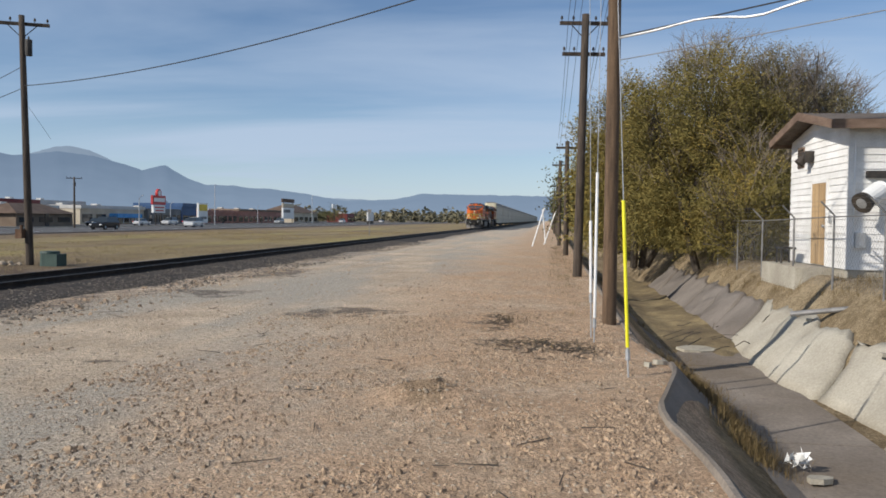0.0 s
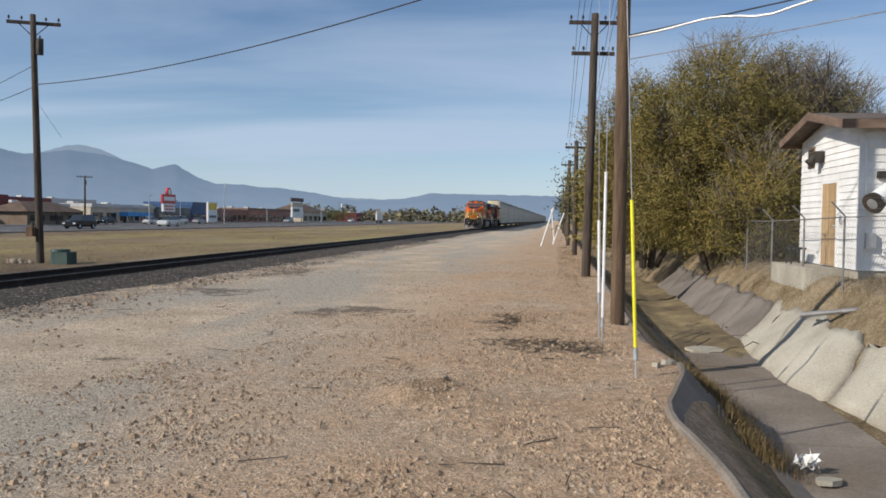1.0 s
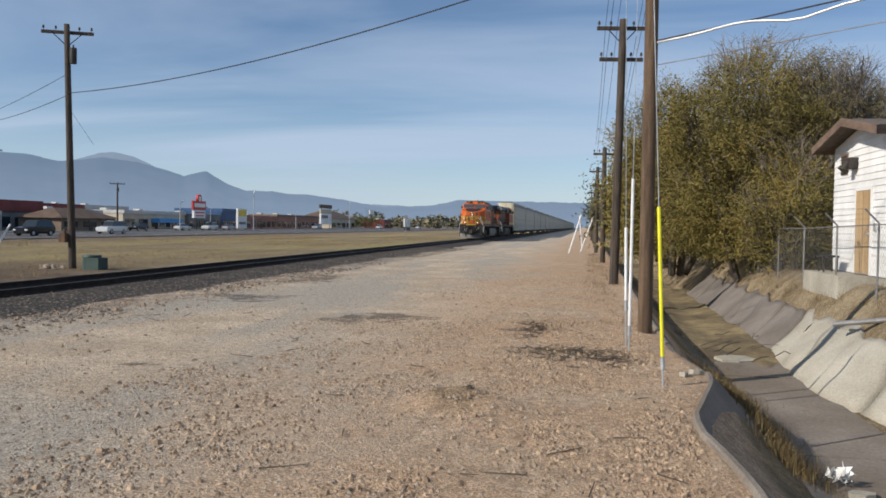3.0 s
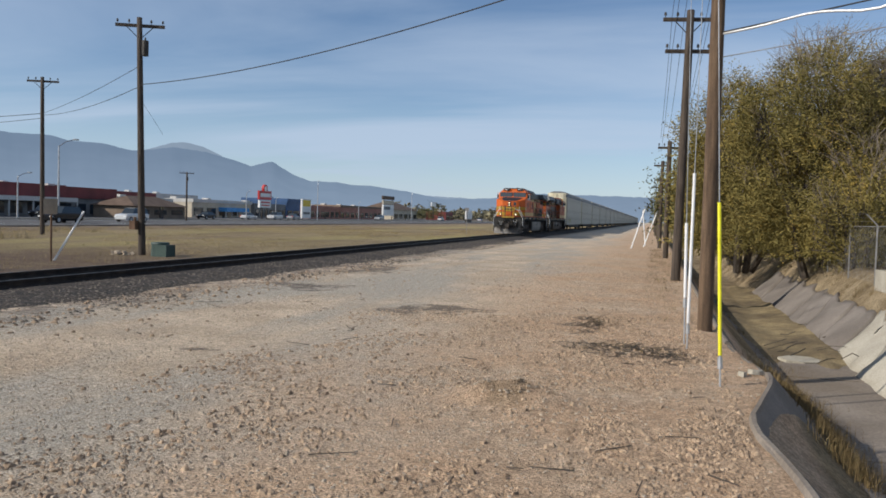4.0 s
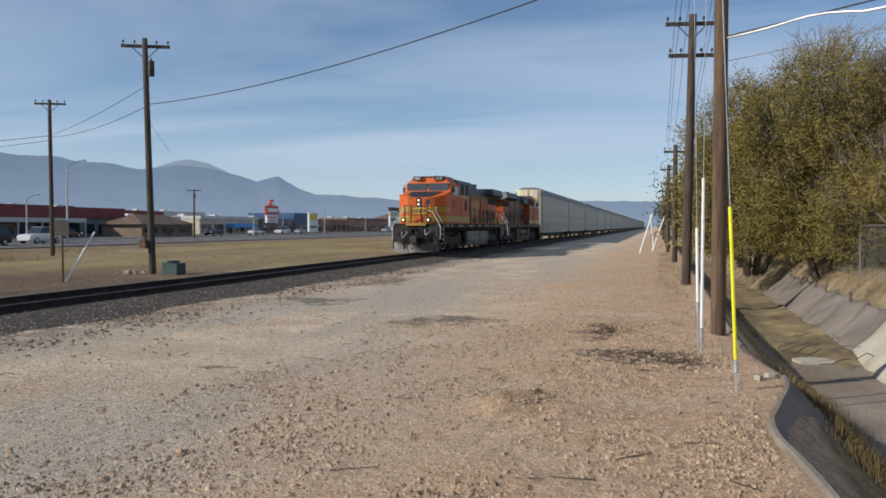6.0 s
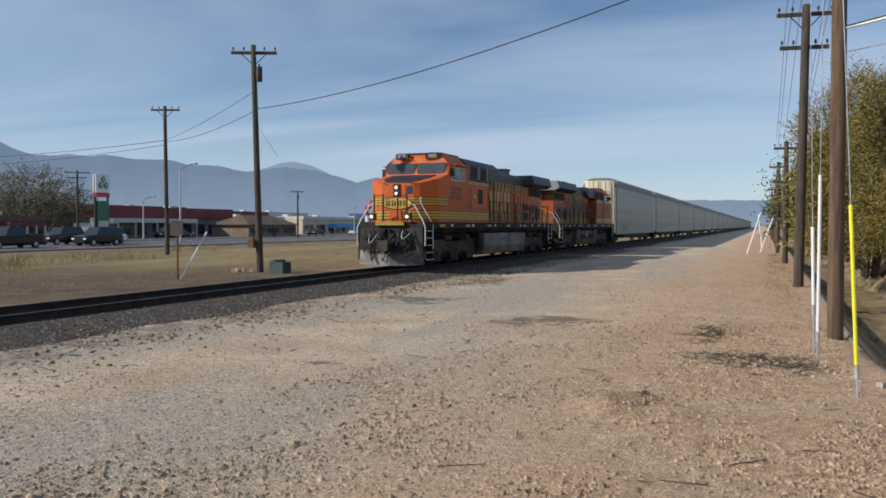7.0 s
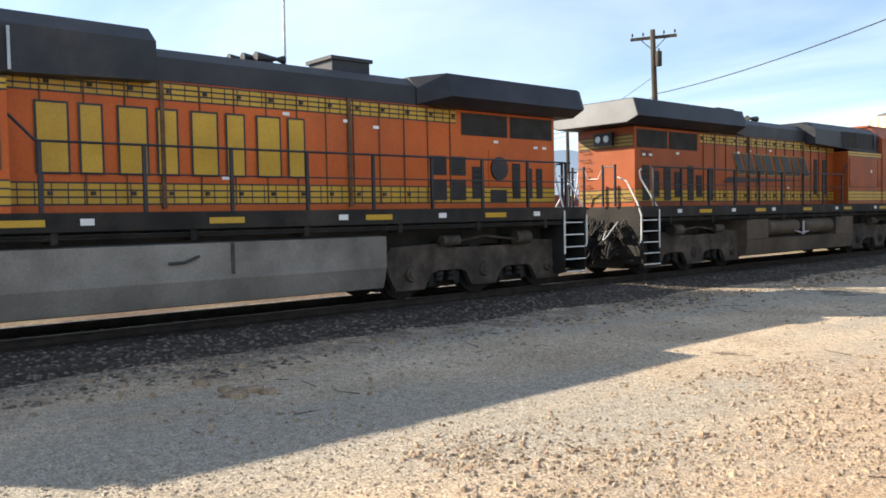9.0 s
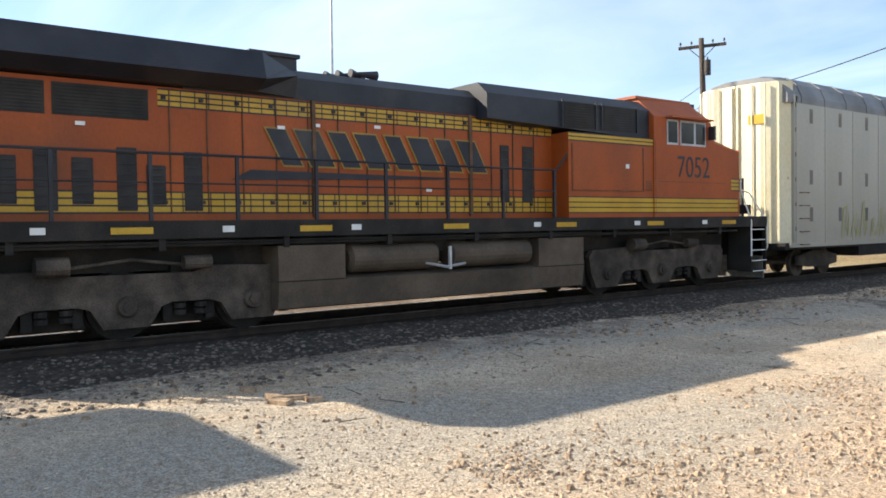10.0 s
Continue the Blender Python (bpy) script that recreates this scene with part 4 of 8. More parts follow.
def end_gear(loco, y, o, paint_rails):
    """Coupler, hoses, drawhead, handrails and steps at one end. o: -1 front, +1 rear."""
    bm = boxed((-0.16, 0.16, min(y, y + o * 0.55), max(y, y + o * 0.55), 0.78, 1.02), (-0.22, 0.22, min(y + o * 0.5, y + o * 0.78), max(y + o * 0.5, y + o * 0.78), 0.70, 1.10))
    part("coupler", bm, M["dark_steel"], loco, bevel=0.03)
    bm = B()
    for k, (x0, x1, dz) in enumerate(((-0.62, -0.5, 0.45), (-0.45, -0.32, 0.35), (0.34, 0.5, 0.35), (0.55, 0.66, 0.5), (0.72, 0.8, 0.42))):
        pts = []
        for j in range(9):
            f = j / 8
            pts.append((x0 + (x1 - x0) * f, y + o * (0.08 + 0.22 * math.sin(f * math.pi)), 1.55 - 0.25 * (1 - f) - dz * math.sin(f * math.pi) - 0.25 * f))
        pipe(bm, pts, 0.022, 6)
    part("hose_set", bm, M["loco_black"], loco)
    bm = B()
    for x0, x1 in ((-1.0, -0.3), (0.3, 1.0)):
        pipe(bm, [(x0, y + o * 0.02, 1.5), (x0 + 0.05, y + o * 0.2, 1.2), (x1 - 0.05, y + o * 0.2, 1.2), (x1, y + o * 0.02, 1.5)], 0.018)
    tagged(part("cut_lever", bm, M["dark_steel"], loco), kind="stuff")
    bm = B()
    for k in range(30):
        x0 = rnd.uniform(-0.95, 0.95)
        x1 = max(-1.1, min(1.1, x0 + rnd.choice((-1, 1)) * rnd.uniform(0.12, 0.45)))
        z0, hang = rnd.uniform(1.0, 1.6), rnd.uniform(0.15, 0.62)
        z1 = z0 + rnd.uniform(-0.2, 0.1)
        pipe(bm, [(x0 + (x1 - x0) * f, y + o * (0.05 + 0.26 * math.sin(f * math.pi)), z0 + (z1 - z0) * f - hang * math.sin(f * math.pi)) for f in [j / 9 for j in range(10)]], rnd.uniform(0.014, 0.028), 6)
    for k in range(16):
        x0, z0 = rnd.uniform(-1.25, 1.1), rnd.uniform(0.75, 1.5)
        box(bm, x0, x0 + rnd.uniform(0.06, 0.2), min(y, y + o * 0.2), max(y, y + o * 0.2), z0, z0 + rnd.uniform(0.06, 0.16))
    for k in range(14):
        # slack hoses hanging before the plough
        x0, z0 = rnd.uniform(-0.8, 0.8), rnd.uniform(0.85, 1.2)
        x1, hang = x0 + rnd.uniform(-0.35, 0.35), rnd.uniform(0.3, 0.62)
        pipe(bm, [(x0 + (x1 - x0) * f, y + o * (0.10 + 0.40 * math.sin(f * math.pi) ** 0.5), z0 - hang * math.sin(f * math.pi * 0.8)) for f in [j / 9 for j in range(10)]], rnd.uniform(0.018, 0.03), 6)
    tagged(part("end_piping", bm, M["loco_under"], loco), kind="stuff")
    for x0, x1, z0, hang in ((-0.85, -0.55, 1.45, 0.42), (0.58, 0.92, 1.52, 0.30)):
        bm = B()
        pipe(bm, [(x0 + (x1 - x0) * f, y + o * (0.10 + 0.42 * math.sin(f * math.pi)), z0 - hang * math.sin(f * math.pi) - 0.1 * f) for f in [j / 10 for j in range(11)]], 0.012, 7)
        part("brake_hose", bm, M["railing_white"], loco, "pale looped air hose")
    bm = B()
    for k in range(5):
        x0 = -0.9 + 0.45 * k + rnd.uniform(-0.1, 0.1)
        rod(bm, (x0, y + o * 0.12, 1.45), (x0 + rnd.uniform(-0.1, 0.1), y + o * 0.3, rnd.uniform(0.95, 1.2)), 0.02, n=5)
    tagged(part("hose_coupling", bm, M["truck"], loco), kind="stuff")
    for s in (-1, 1):
        corner_steps(loco, y - o * 0.08, -o, s)
        bm = B()
        pipe(bm, [(s * 1.50, y - o * 0.82, 0.75), (s * 1.50, y - o * 0.82, 1.72), (s * 1.30, y - o * 0.74, 2.12), (s * 1.06, y - o * 0.62, 2.58), (s * 1.04, y - o * 0.60, 2.78), (s * 1.08, y - o * 0.64, 2.84)], 0.022)
        part("step_handrail", bm, M[paint_rails], loco, "white painted grab rail")
        bm = B()
        pipe(bm, [(s * 1.46, y - o * 0.02, 0.9), (s * 1.5, y - o * 0.02, 1.0), (s * 1.5, y - o * 0.02, 1.62), (s * 1.36, y - o * 0.05, 1.92), (s * 1.0, y - o * 0.10, 2.50), (s * 0.72, y - o * 0.1, 2.62)], 0.022)
        part("step_handrail", bm, M[paint_rails], loco, "white painted grab rail")
        bm = B()
        for x in (0.32, 0.72):
            rod(bm, (s * x, y + o * 0.02, 1.85), (s * x, y + o * 0.02, 2.95), 0.035, n=8)
        pipe(bm, [(s * 0.32, y + o * 0.02, 2.9), (s * 0.72, y + o * 0.02, 2.9)], 0.018)
        part("end_post", bm, M["loco_black"], loco)
    bm = B()
    pipe(bm, [(-0.3, y + o * 0.02, 2.85), (-0.15, y + o * 0.03, 2.6), (0.15, y + o * 0.03, 2.6), (0.3, y + o * 0.02, 2.85)], 0.010)
    part("safety_chain", bm, M["steel"], loco)


def stripe(loco, host, s, x, y0, y1, z0, z1, lines=2):
    """A yellow band with black pinstripes, standing off the sheet metal. x: half width of the body there."""
    a, b2 = sorted((s * x, s * (x + 0.004)))
    band = part("yellow_band", boxed((a, b2, y0, y1, z0, z1)), M["loco_yellow"], host)
    bm = B()
    a, b2 = sorted((s * x, s * (x + 0.008)))
    for k in range(lines + 2):
        z = z0 + (z1 - z0) * k / (lines + 1)
        box(bm, a, b2, y0, y1, z - 0.013, z + 0.013)
    part("pinstriping", bm, M["loco_black"], band)


def slab(name, host, s, x, pts, material, thick=0.006):
    """A flat plate with an outline of (y, z), on the side s of the body."""
    bm = B()
    a, b2 = sorted((s * x, s * (x + thick)))
    prism(bm, pts, a, b2, "x")
    return part(name, bm, material, host)


def rect(y0, y1, z0, z1):
    return [(y0, z0), (y1, z0), (y1, z1), (y0, z1)]


def locomotive(label, number, second=False):
    loco = empty("locomotive")
    tagged(loco, label, "locomotive", "locomotives")
    O, Y, K, U = M["orange_dull" if second else "orange"], M["yellow_dull" if second else "loco_yellow"], M["loco_black"], M["loco_under"]
    rear = 19.45
    # deck and frame
    deck = part("deck", boxed((-1.5, 1.5, -0.95, rear, 1.56, 1.84), (-0.8, 0.8, 0.2, 18.6, 1.05, 1.56), (-1.15, 1.15, 6.2, 13.6, 1.2, 1.56)), U, loco, "dusty black frame and walkway", bevel=0.012)
    for s in (-1, 1):
        bm = B()
        for k in range(6):
            y = 0.6 + 3.1 * k
            a, b2 = sorted((s * 1.5, s * 1.508))
            box(bm, a, b2, y, y + 0.62, 1.64, 1.74)
        part("reflector", bm, M["loco_yellow"], deck, "yellow reflective strips")
        bm = B()
        for y in (1.9, 4.6, 7.9, 12.4, 14.8, 17.6):
            a, b2 = sorted((s * 1.5, s * 1.51))
            box(bm, a, b2, y, y + 0.2, 1.65, 1.75)
        part("stencilling", bm, M["white_paint"], deck)
        bm = B()
        pipe(bm, [(s * 1.40, 0.4, 1.46), (s * 1.40, 18.9, 1.46)], 0.03)
        pipe(bm, [(s * 1.44, 5.9, 1.50), (s * 1.44, 18.9, 1.50)], 0.018)
        for k in range(9):
            box(bm, min(s * 1.1, s * 1.46), max(s * 1.1, s * 1.46), 1.2 + 2.1 * k, 1.3 + 2.1 * k, 1.38, 1.56)
        part("air_pipe", bm, U, deck)
    # the plough
    bm = B()
    loft(bm, [(-1.38, [(-0.10, 0.10), (0.10, 0.10), (0.12, 0.50), (-0.12, 0.50)]),
              (-1.24, [(-0.75, 0.10), (0.75, 0.10), (0.80, 0.60), (-0.80, 0.60)]),
              (-0.92, [(-1.42, 0.12), (1.42, 0.12), (1.40, 0.74), (-1.40, 0.74)]),
              (-0.86, [(-1.42, 0.12), (1.42, 0.12), (1.40, 0.74), (-1.40, 0.74)])])
    part("snow_plough", bm, M["plough"], loco, "scuffed grey snow plough", bevel=0.01)
    part("pilot_plate", boxed((-1.38, 1.38, -0.98, -0.88, 0.70, 1.6)), M["hole"], loco, bevel=0.01)
    end_gear(loco, -0.98, -1, "railing_white")
    end_gear(loco, rear + 0.02, 1, "railing_white")
    part("rear_plate", boxed((-1.45, 1.45, rear - 0.06, rear + 0.02, 0.55, 1.6)), U, loco, bevel=0.01)
    # trucks and tank
    loco_truck(loco, 1.25, M["truck"])
    loco_truck(loco, 14.35, M["truck"])
    tank_mat = M["tank_brown"] if second else M["tank_grey"]
    bm = B()
    if second:
        prism(bm, [(x, z) for x, z in mirror_x([(1.0, 0.27), (1.38, 0.33), (1.44, 0.78), (1.0, 0.86)])], 6.5, 14.0, "y")
        tank = part("fuel_tank", bm, tank_mat, loco, "brown dust-coated fuel tank", bevel=0.02)
        for a, b2 in ((6.5, 7.9), (12.7, 14.0)):
            part("tank_box", boxed((-1.43, 1.43, a, b2, 0.8, 1.40)), tank_mat, tank, bevel=0.02)
        for s in (-1, 1):
            for a, b2 in ((8.1, 10.2), (10.6, 12.5)):
                bm = B()
                rod(bm, (s * 1.18, a, 1.13), (s * 1.18, b2, 1.13), 0.26, n=20)
                rod(bm, (s * 1.18, a - 0.06, 1.13), (s * 1.18, a, 1.13), 0.16, 0.26, n=20)
                rod(bm, (s * 1.18, b2, 1.13), (s * 1.18, b2 + 0.06, 1.13), 0.26, 0.16, n=20)
                part("air_reservoir", bm, tank_mat, tank, "dusty cylindrical air reservoir", smooth=False)
            bm = B()
            rod(bm, (s * 1.4, 10.3, 0.85), (s * 1.4, 10.3, 1.3), 0.04, n=8)
            pipe(bm, [(s * 1.38, 9.9, 0.95), (s * 1.4, 10.4, 0.9), (s * 1.38, 10.9, 1.0)], 0.03)
            part("fuel_filler", bm, M["steel"], tank)
    else:
        prism(bm, mirror_x([(1.0, 0.28), (1.34, 0.33), (1.46, 0.72), (1.46, 1.32), (0.9, 1.36)]), 6.5, 13.5, "y")
        tank = part("fuel_tank", bm, tank_mat, loco, "silver-grey dusty fuel tank", bevel=0.03)
        for s in (-1, 1):
            a, b2 = sorted((s * 1.46, s * 1.475))
            part("weld_seam", boxed((a, b2, 10.28, 10.34, 0.8, 1.32)), M["truck"], tank)
            bm = B()
            pipe(bm, [(s * 1.5, 9.2, 1.02), (s * 1.53, 9.45, 1.03), (s * 1.52, 9.7, 1.12)], 0.025)
            part("fuel_gauge", bm, M["dark_steel"], tank)
            bm = B()
            rod(bm, (s * 1.3, 6.2, 0.5), (s * 1.3, 6.2, 1.35), 0.16, n=12)
            part("filter_canister", bm, M["dark_steel"], tank)
    # nose
    bm = B()
    nose_out = [(0.72, -0.32), (0.95, -0.22), (1.50, 0.42), (-1.50, 0.42), (-0.95, -0.22), (-0.72, -0.32)]
    lo = [bm.verts.new((x, y, 1.84)) for x, y in nose_out]
    hi = [bm.verts.new((x, y, 3.42 if y < 0 else 3.62)) for x, y in nose_out]
    bm.faces.new(lo[::-1]); bm.faces.new(hi)
    for k in range(6):
        bm.faces.new((lo[k], lo[(k + 1) % 6], hi[(k + 1) % 6], hi[k]))
    nose = part("nose", bm, O, loco, bevel=0.035)
    part("anticlimber", boxed((-0.62, 0.62, -1.10, -0.95, 1.70, 1.86)), M["yellow_dull"] if not second else U, loco, bevel=0.015)
    bm = B()
    plan = [(0.55, -0.24, 3.44), (0.95, 0.40, 3.625), (0.98, 1.45, 3.835), (-0.98, 1.45, 3.835), (-0.95, 0.40, 3.625), (-0.55, -0.24, 3.44)]
    up = [bm.verts.new((x, y, z + 0.016)) for x, y, z in plan]
    dn = [bm.verts.new((x, y, z - 0.03)) for x, y, z in plan]
    bm.faces.new((up[0], up[1], up[4], up[5])); bm.faces.new((up[1], up[2], up[3], up[4]))
    for k in range(6):
        bm.faces.new((up[k], up[(k + 1) % 6], dn[(k + 1) % 6], dn[k]))
    part("nose_top", bm, K, nose, "black anti-glare nose top")
    part("nose_door", boxed((-0.36, 0.36, -0.345, -0.31, 1.95, 3.35)), O, nose, bevel=0.01)
    emblem = B()
    prism(emblem, [(0.70 * math.cos(a), 2.60 + 0.27 * math.sin(a)) for a in [q * math.tau / 18 for q in range(18)]], -0.362, -0.345, "y")
    shield = part("nose_emblem", emblem, K, nose, "black-edged yellow oval emblem")
    emblem = B()
    prism(emblem, [(0.66 * math.cos(a), 2.60 + 0.23 * math.sin(a)) for a in [q * math.tau / 18 for q in range(18)]], -0.368, -0.355, "y")
    part("emblem_face", emblem, Y, shield)
    for k in range(8):
        x0 = -0.50 + 0.26 * (k // 2) + 0.11 * (k % 2)
        part("emblem_bar", boxed((x0, x0 + 0.07, -0.374, -0.365, 2.49, 2.71)), K, shield)
    part("door_window", boxed((0.42, 0.68, -0.335, -0.315, 2.98, 3.30)), M["dark_glass"], nose, bevel=0.02)
    part("headlight_box", boxed((-0.16, 0.12, -0.40, -0.33, 2.86, 3.38)), K, nose, bevel=0.02)
    for z in (3.0, 3.24):
        bm = B()
        rod(bm, (-0.02, -0.43, z), (-0.02, -0.395, z), 0.055, n=16)
        part("headlight", bm, M["lens"] if not second else M["dark_glass"], nose, "lit round headlight" if not second else "unlit round headlight")
    for x in (-0.78, 0.78):
        bm = boxed((x - 0.13, x + 0.13, -1.12, -0.92, 1.92, 2.18))
        lamp = part("ditch_light", bm, K, loco, bevel=0.02)
        bm = B()
        rod(bm, (x, -1.15, 2.05), (x, -1.12, 2.05), 0.06, n=16)
        part("lamp_lens", bm, M["lens"] if not second else M["dark_glass"], lamp, "lit round lamp" if not second else "unlit round lamp")
    # nose stripes: bands that wrap the front and flow back along the cab
    for z0, z1, tall in ((1.95, 2.30, 3), (2.52, 2.84, 3)):
        bm = B()
        dark = B()
        for s in (-1, 1):
            for (xa, ya), (xb, yb) in (((0.0, -0.325), (0.72, -0.325)), ((0.72, -0.325), (0.95, -0.225)), ((0.95, -0.225), (1.505, 0.42))):
                for target, lift, spans in ((bm, 0.006, [(z0, z1)]), (dark, 0.011, [(z0 + (z1 - z0) * k / tall - 0.014, z0 + (z1 - z0) * k / tall + 0.014) for k in range(tall + 1)])):
                    for c0, c1 in spans:
                        dx, dy = yb - ya, -(xb - xa)
                        L = math.hypot(dx, dy)
                        ox, oy = dx / L * lift, dy / L * lift
                        vs = [target.verts.new(p) for p in ((s * (xa + ox), ya + oy, c0), (s * (xb + ox), yb + oy, c0), (s * (xb + ox), yb + oy, c1), (s * (xa + ox), ya + oy, c1))]
                        vs2 = [target.verts.new((v.co.x - s * ox * 0.9, v.co.y - oy * 0.9, v.co.z)) for v in vs]
                        target.faces.new(vs)
                        for k in range(4):
                            target.faces.new((vs[k], vs[(k + 1) % 4], vs2[(k + 1) % 4], vs2[k]))
        band = part("nose_band", bm, Y, nose)
        part("pinstriping", dark, K, band)
    # cab: lofted with sloping windshield and chamfered shoulders
    def sec(zs, zt, half=1.5, shoulder=1.02):
        return mirror_x([(half, 1.84), (half, zs), (shoulder, zt)])
    bm = B()
    roof = 4.80
    loft(bm, [(0.42, sec(3.56, 3.60, shoulder=1.42)), (1.54, sec(3.74, 3.84, shoulder=1.42)), (1.72, sec(4.24, 4.38, shoulder=1.40)), (1.80, sec(4.28, 4.62, shoulder=1.12)), (1.98, sec(4.28, roof)), (4.05, sec(4.28, roof - 0.06))])
    cab = part("cab", bm, O, loco, bevel=0.03)
    part("cab_roof", boxed((-1.0, 1.0, 1.9, 4.1, roof - 0.04, roof + 0.03)), K if not second else O, cab, bevel=0.015)
    for s in (-1, 1):
        # windshield panes
        bm = boxed((-0.66, 0.66, -0.02, 0.05, -0.26, 0.26))
        fr = part("windshield_frame", bm, K, cab, bevel=0.012)
        fr.matrix_basis = pose(s * 0.70, 1.622, 4.11, -9.5, 0, 0)
        bm = boxed((-0.61, 0.61, -0.03, -0.005, -0.22, 0.22))
        part("pane", bm, M["cab_glass"], fr, bevel=0.008)
        bm = B()
        rod(bm, (0.2, -0.035, -0.22), (-0.1, -0.035, 0.10), 0.008, n=5)
        part("wiper", bm, K, fr)
        # number boards
        bm = boxed((-0.31, 0.31, -0.10, 0.08, -0.11, 0.11))
        nb = part("number_board", bm, K, cab, bevel=0.015)
        nb.matrix_basis = pose(s * 0.70, 1.78, 4.68, 0, 0, s * 10)
        words("road_number", number, 0.19, pose(0, -0.104, 0, 90, 0, 0), M["white_paint"], nb, label="white road number")
        # side windows
        x = s * 1.5
        for y0, y1 in ((1.95, 2.42), (2.42, 3.02), (3.10, 3.55)):
            a, b2 = sorted((x, x + s * 0.014))
            win = part("window_frame", boxed((a, b2, y0, y1, 3.62, 4.24)), M["steel"], cab)
            a, b2 = sorted((x + s * 0.012, x + s * 0.02))
            part("pane", boxed((a, b2, y0 + 0.045, y1 - 0.045, 3.67, 4.19)), M["dark_glass"], win)
        bm = B()
        prism(bm, [(1.9, 4.26), (3.6, 4.26), (3.6, 4.30), (1.9, 4.30)], min(x, x + s * 0.22), max(x, x + s * 0.22), "x")
        part("sun_visor", bm, O, cab)
        words("road_number", number, 0.76, pose(s * 1.502, 2.45, 3.06, 90, 0, 90 * s), K, cab, 0.92, "black road number")
        bm = B()
        a, b2 = sorted((s * 1.5, s * 1.505))
        box(bm, a, b2, 1.1, 3.9, 2.70, 2.712)
        box(bm, a, b2, 3.98, 4.0, 1.9, 3.7)
        part("panel_seam", bm, M["rust"], cab)
        stripe(loco, cab, s, 1.5, 0.5, 4.05, 1.95, 2.30)
        stripe(loco, cab, s, 1.5, 0.45, 1.50 if not second else 0.8, 2.53, 2.83)
        # grab irons over the windshield
        bm = B()
        for x0 in (0.25, 0.62):
            pipe(bm, [(s * x0, 1.74, 4.56), (s * x0, 1.64, 4.57), (s * (x0 + 0.2), 1.64, 4.57), (s * (x0 + 0.2), 1.74, 4.56)], 0.012)
        pipe(bm, [(s * 0.55, -0.36, 3.38), (s * 0.55, -0.42, 3.46), (s * 0.85, -0.32, 3.48), (s * 0.85, -0.26, 3.40)], 0.012)
        part("grab_iron", bm, O, cab)
        bm = B()
        box(bm, min(s * 1.52, s * 1.7), max(s * 1.52, s * 1.7), 1.78, 1.84, 3.8, 4.15)
        part("mirror", bm, K, cab)
    # equipment cabinet behind the cab, flush with it, and the tall black box above
    cabinet = part("equipment_cabinet", boxed((-1.47, 1.47, 4.05, 7.0, 1.84, 3.72)), O, loco, bevel=0.02)
    top_h = 4.76 if not second else 4.66
    bm = B()
    loft(bm, [(4.06, mirror_x([(1.36, 3.72), (1.36, top_h - 0.25), (1.05, top_h)])), (9.2, mirror_x([(1.30, 3.90), (1.30, top_h - 0.25), (1.0, top_h)]))])
    black_box = part("inverter_cabinet", bm, K, loco, "black roof cabinet", bevel=0.02)
    for s in (-1, 1):
        bm = B()
        for y in (4.5, 5.75, 5.95, 7.05):
            a, b2 = sorted((s * 1.36, s * 1.39))
            box(bm, a, b2, y, y + 0.04, 3.85, 4.45)
        part("grille_post", bm, M["steel"] if not second else K, black_box)
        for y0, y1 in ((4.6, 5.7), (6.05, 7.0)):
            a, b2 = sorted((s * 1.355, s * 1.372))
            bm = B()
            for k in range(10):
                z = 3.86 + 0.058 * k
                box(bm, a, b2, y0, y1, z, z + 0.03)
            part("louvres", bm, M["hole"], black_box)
        stripe(loco, cabinet, s, 1.47, 4.05, 7.0, 1.95, 2.30)
        stripe(loco, cabinet, s, 1.47, 4.05, 7.0, 3.55, 3.72, 1)
        if not second:
            slab("cabinet_grille", cabinet, s, 1.47, rect(5.45, 6.1, 2.70, 3.38), M["hole"], 0.012)
        slab("cabinet_door", cabinet, s, 1.47, rect(4.45, 6.85, 2.5, 3.45), O, 0.006)
        bm = B()
        a, b2 = sorted((s * 1.47, s * 1.485))
        for y in (4.42, 6.88):
            box(bm, a, b2, y, y + 0.02, 2.45, 3.48)
        box(bm, a, b2, 4.42, 6.9, 2.44, 2.46)
        for k in range(5):
            box(bm, a, b2, 4.1, 4.32, 2.48 + 0.05 * k, 2.50 + 0.05 * k)
        part("cabinet_seaming", bm, M["rust"], cabinet)
        slab("sticker", cabinet, s, 1.476, rect(4.95, 5.07, 2.98, 3.08), M["white_paint"], 0.006)
    # long hood
    hood = part("hood", boxed((-0.95, 0.95, 7.0, 18.95, 1.84, 3.97)), O, loco, bevel=0.015)
    bm = B()
    loft(bm, [(7.0, mirror_x([(0.97, 3.965), (0.97, 4.34), (0.72, 4.52)])), (15.4, mirror_x([(0.97, 3.965), (0.97, 4.34), (0.72, 4.52)]))])
    hood_roof = part("hood_roof", bm, K, loco, "black hood roof", bevel=0.015)
    bm = B()
    loft(bm, [(14.7, mirror_x([(1.0, 3.98), (1.0, 4.3), (0.75, 4.56)])), (15.2, mirror_x([(1.25, 3.95), (1.54, 4.12), (1.38, 4.60)])),
              (19.30, mirror_x([(1.25, 3.95), (1.54, 4.12), (1.38, 4.60)])), (19.42, mirror_x([(1.2, 4.0), (1.50, 4.14), (1.36, 4.57)]))] if not second else
         [(13.4, mirror_x([(1.0, 3.98), (1.1, 4.35), (0.75, 4.54)])), (14.2, mirror_x([(1.2, 4.0), (1.54, 4.16), (1.40, 4.62)])),
          (19.30, mirror_x([(1.2, 4.0), (1.54, 4.16), (1.40, 4.62)])), (19.55, mirror_x([(1.2, 4.0), (1.54, 4.16), (1.38, 4.62)]))])
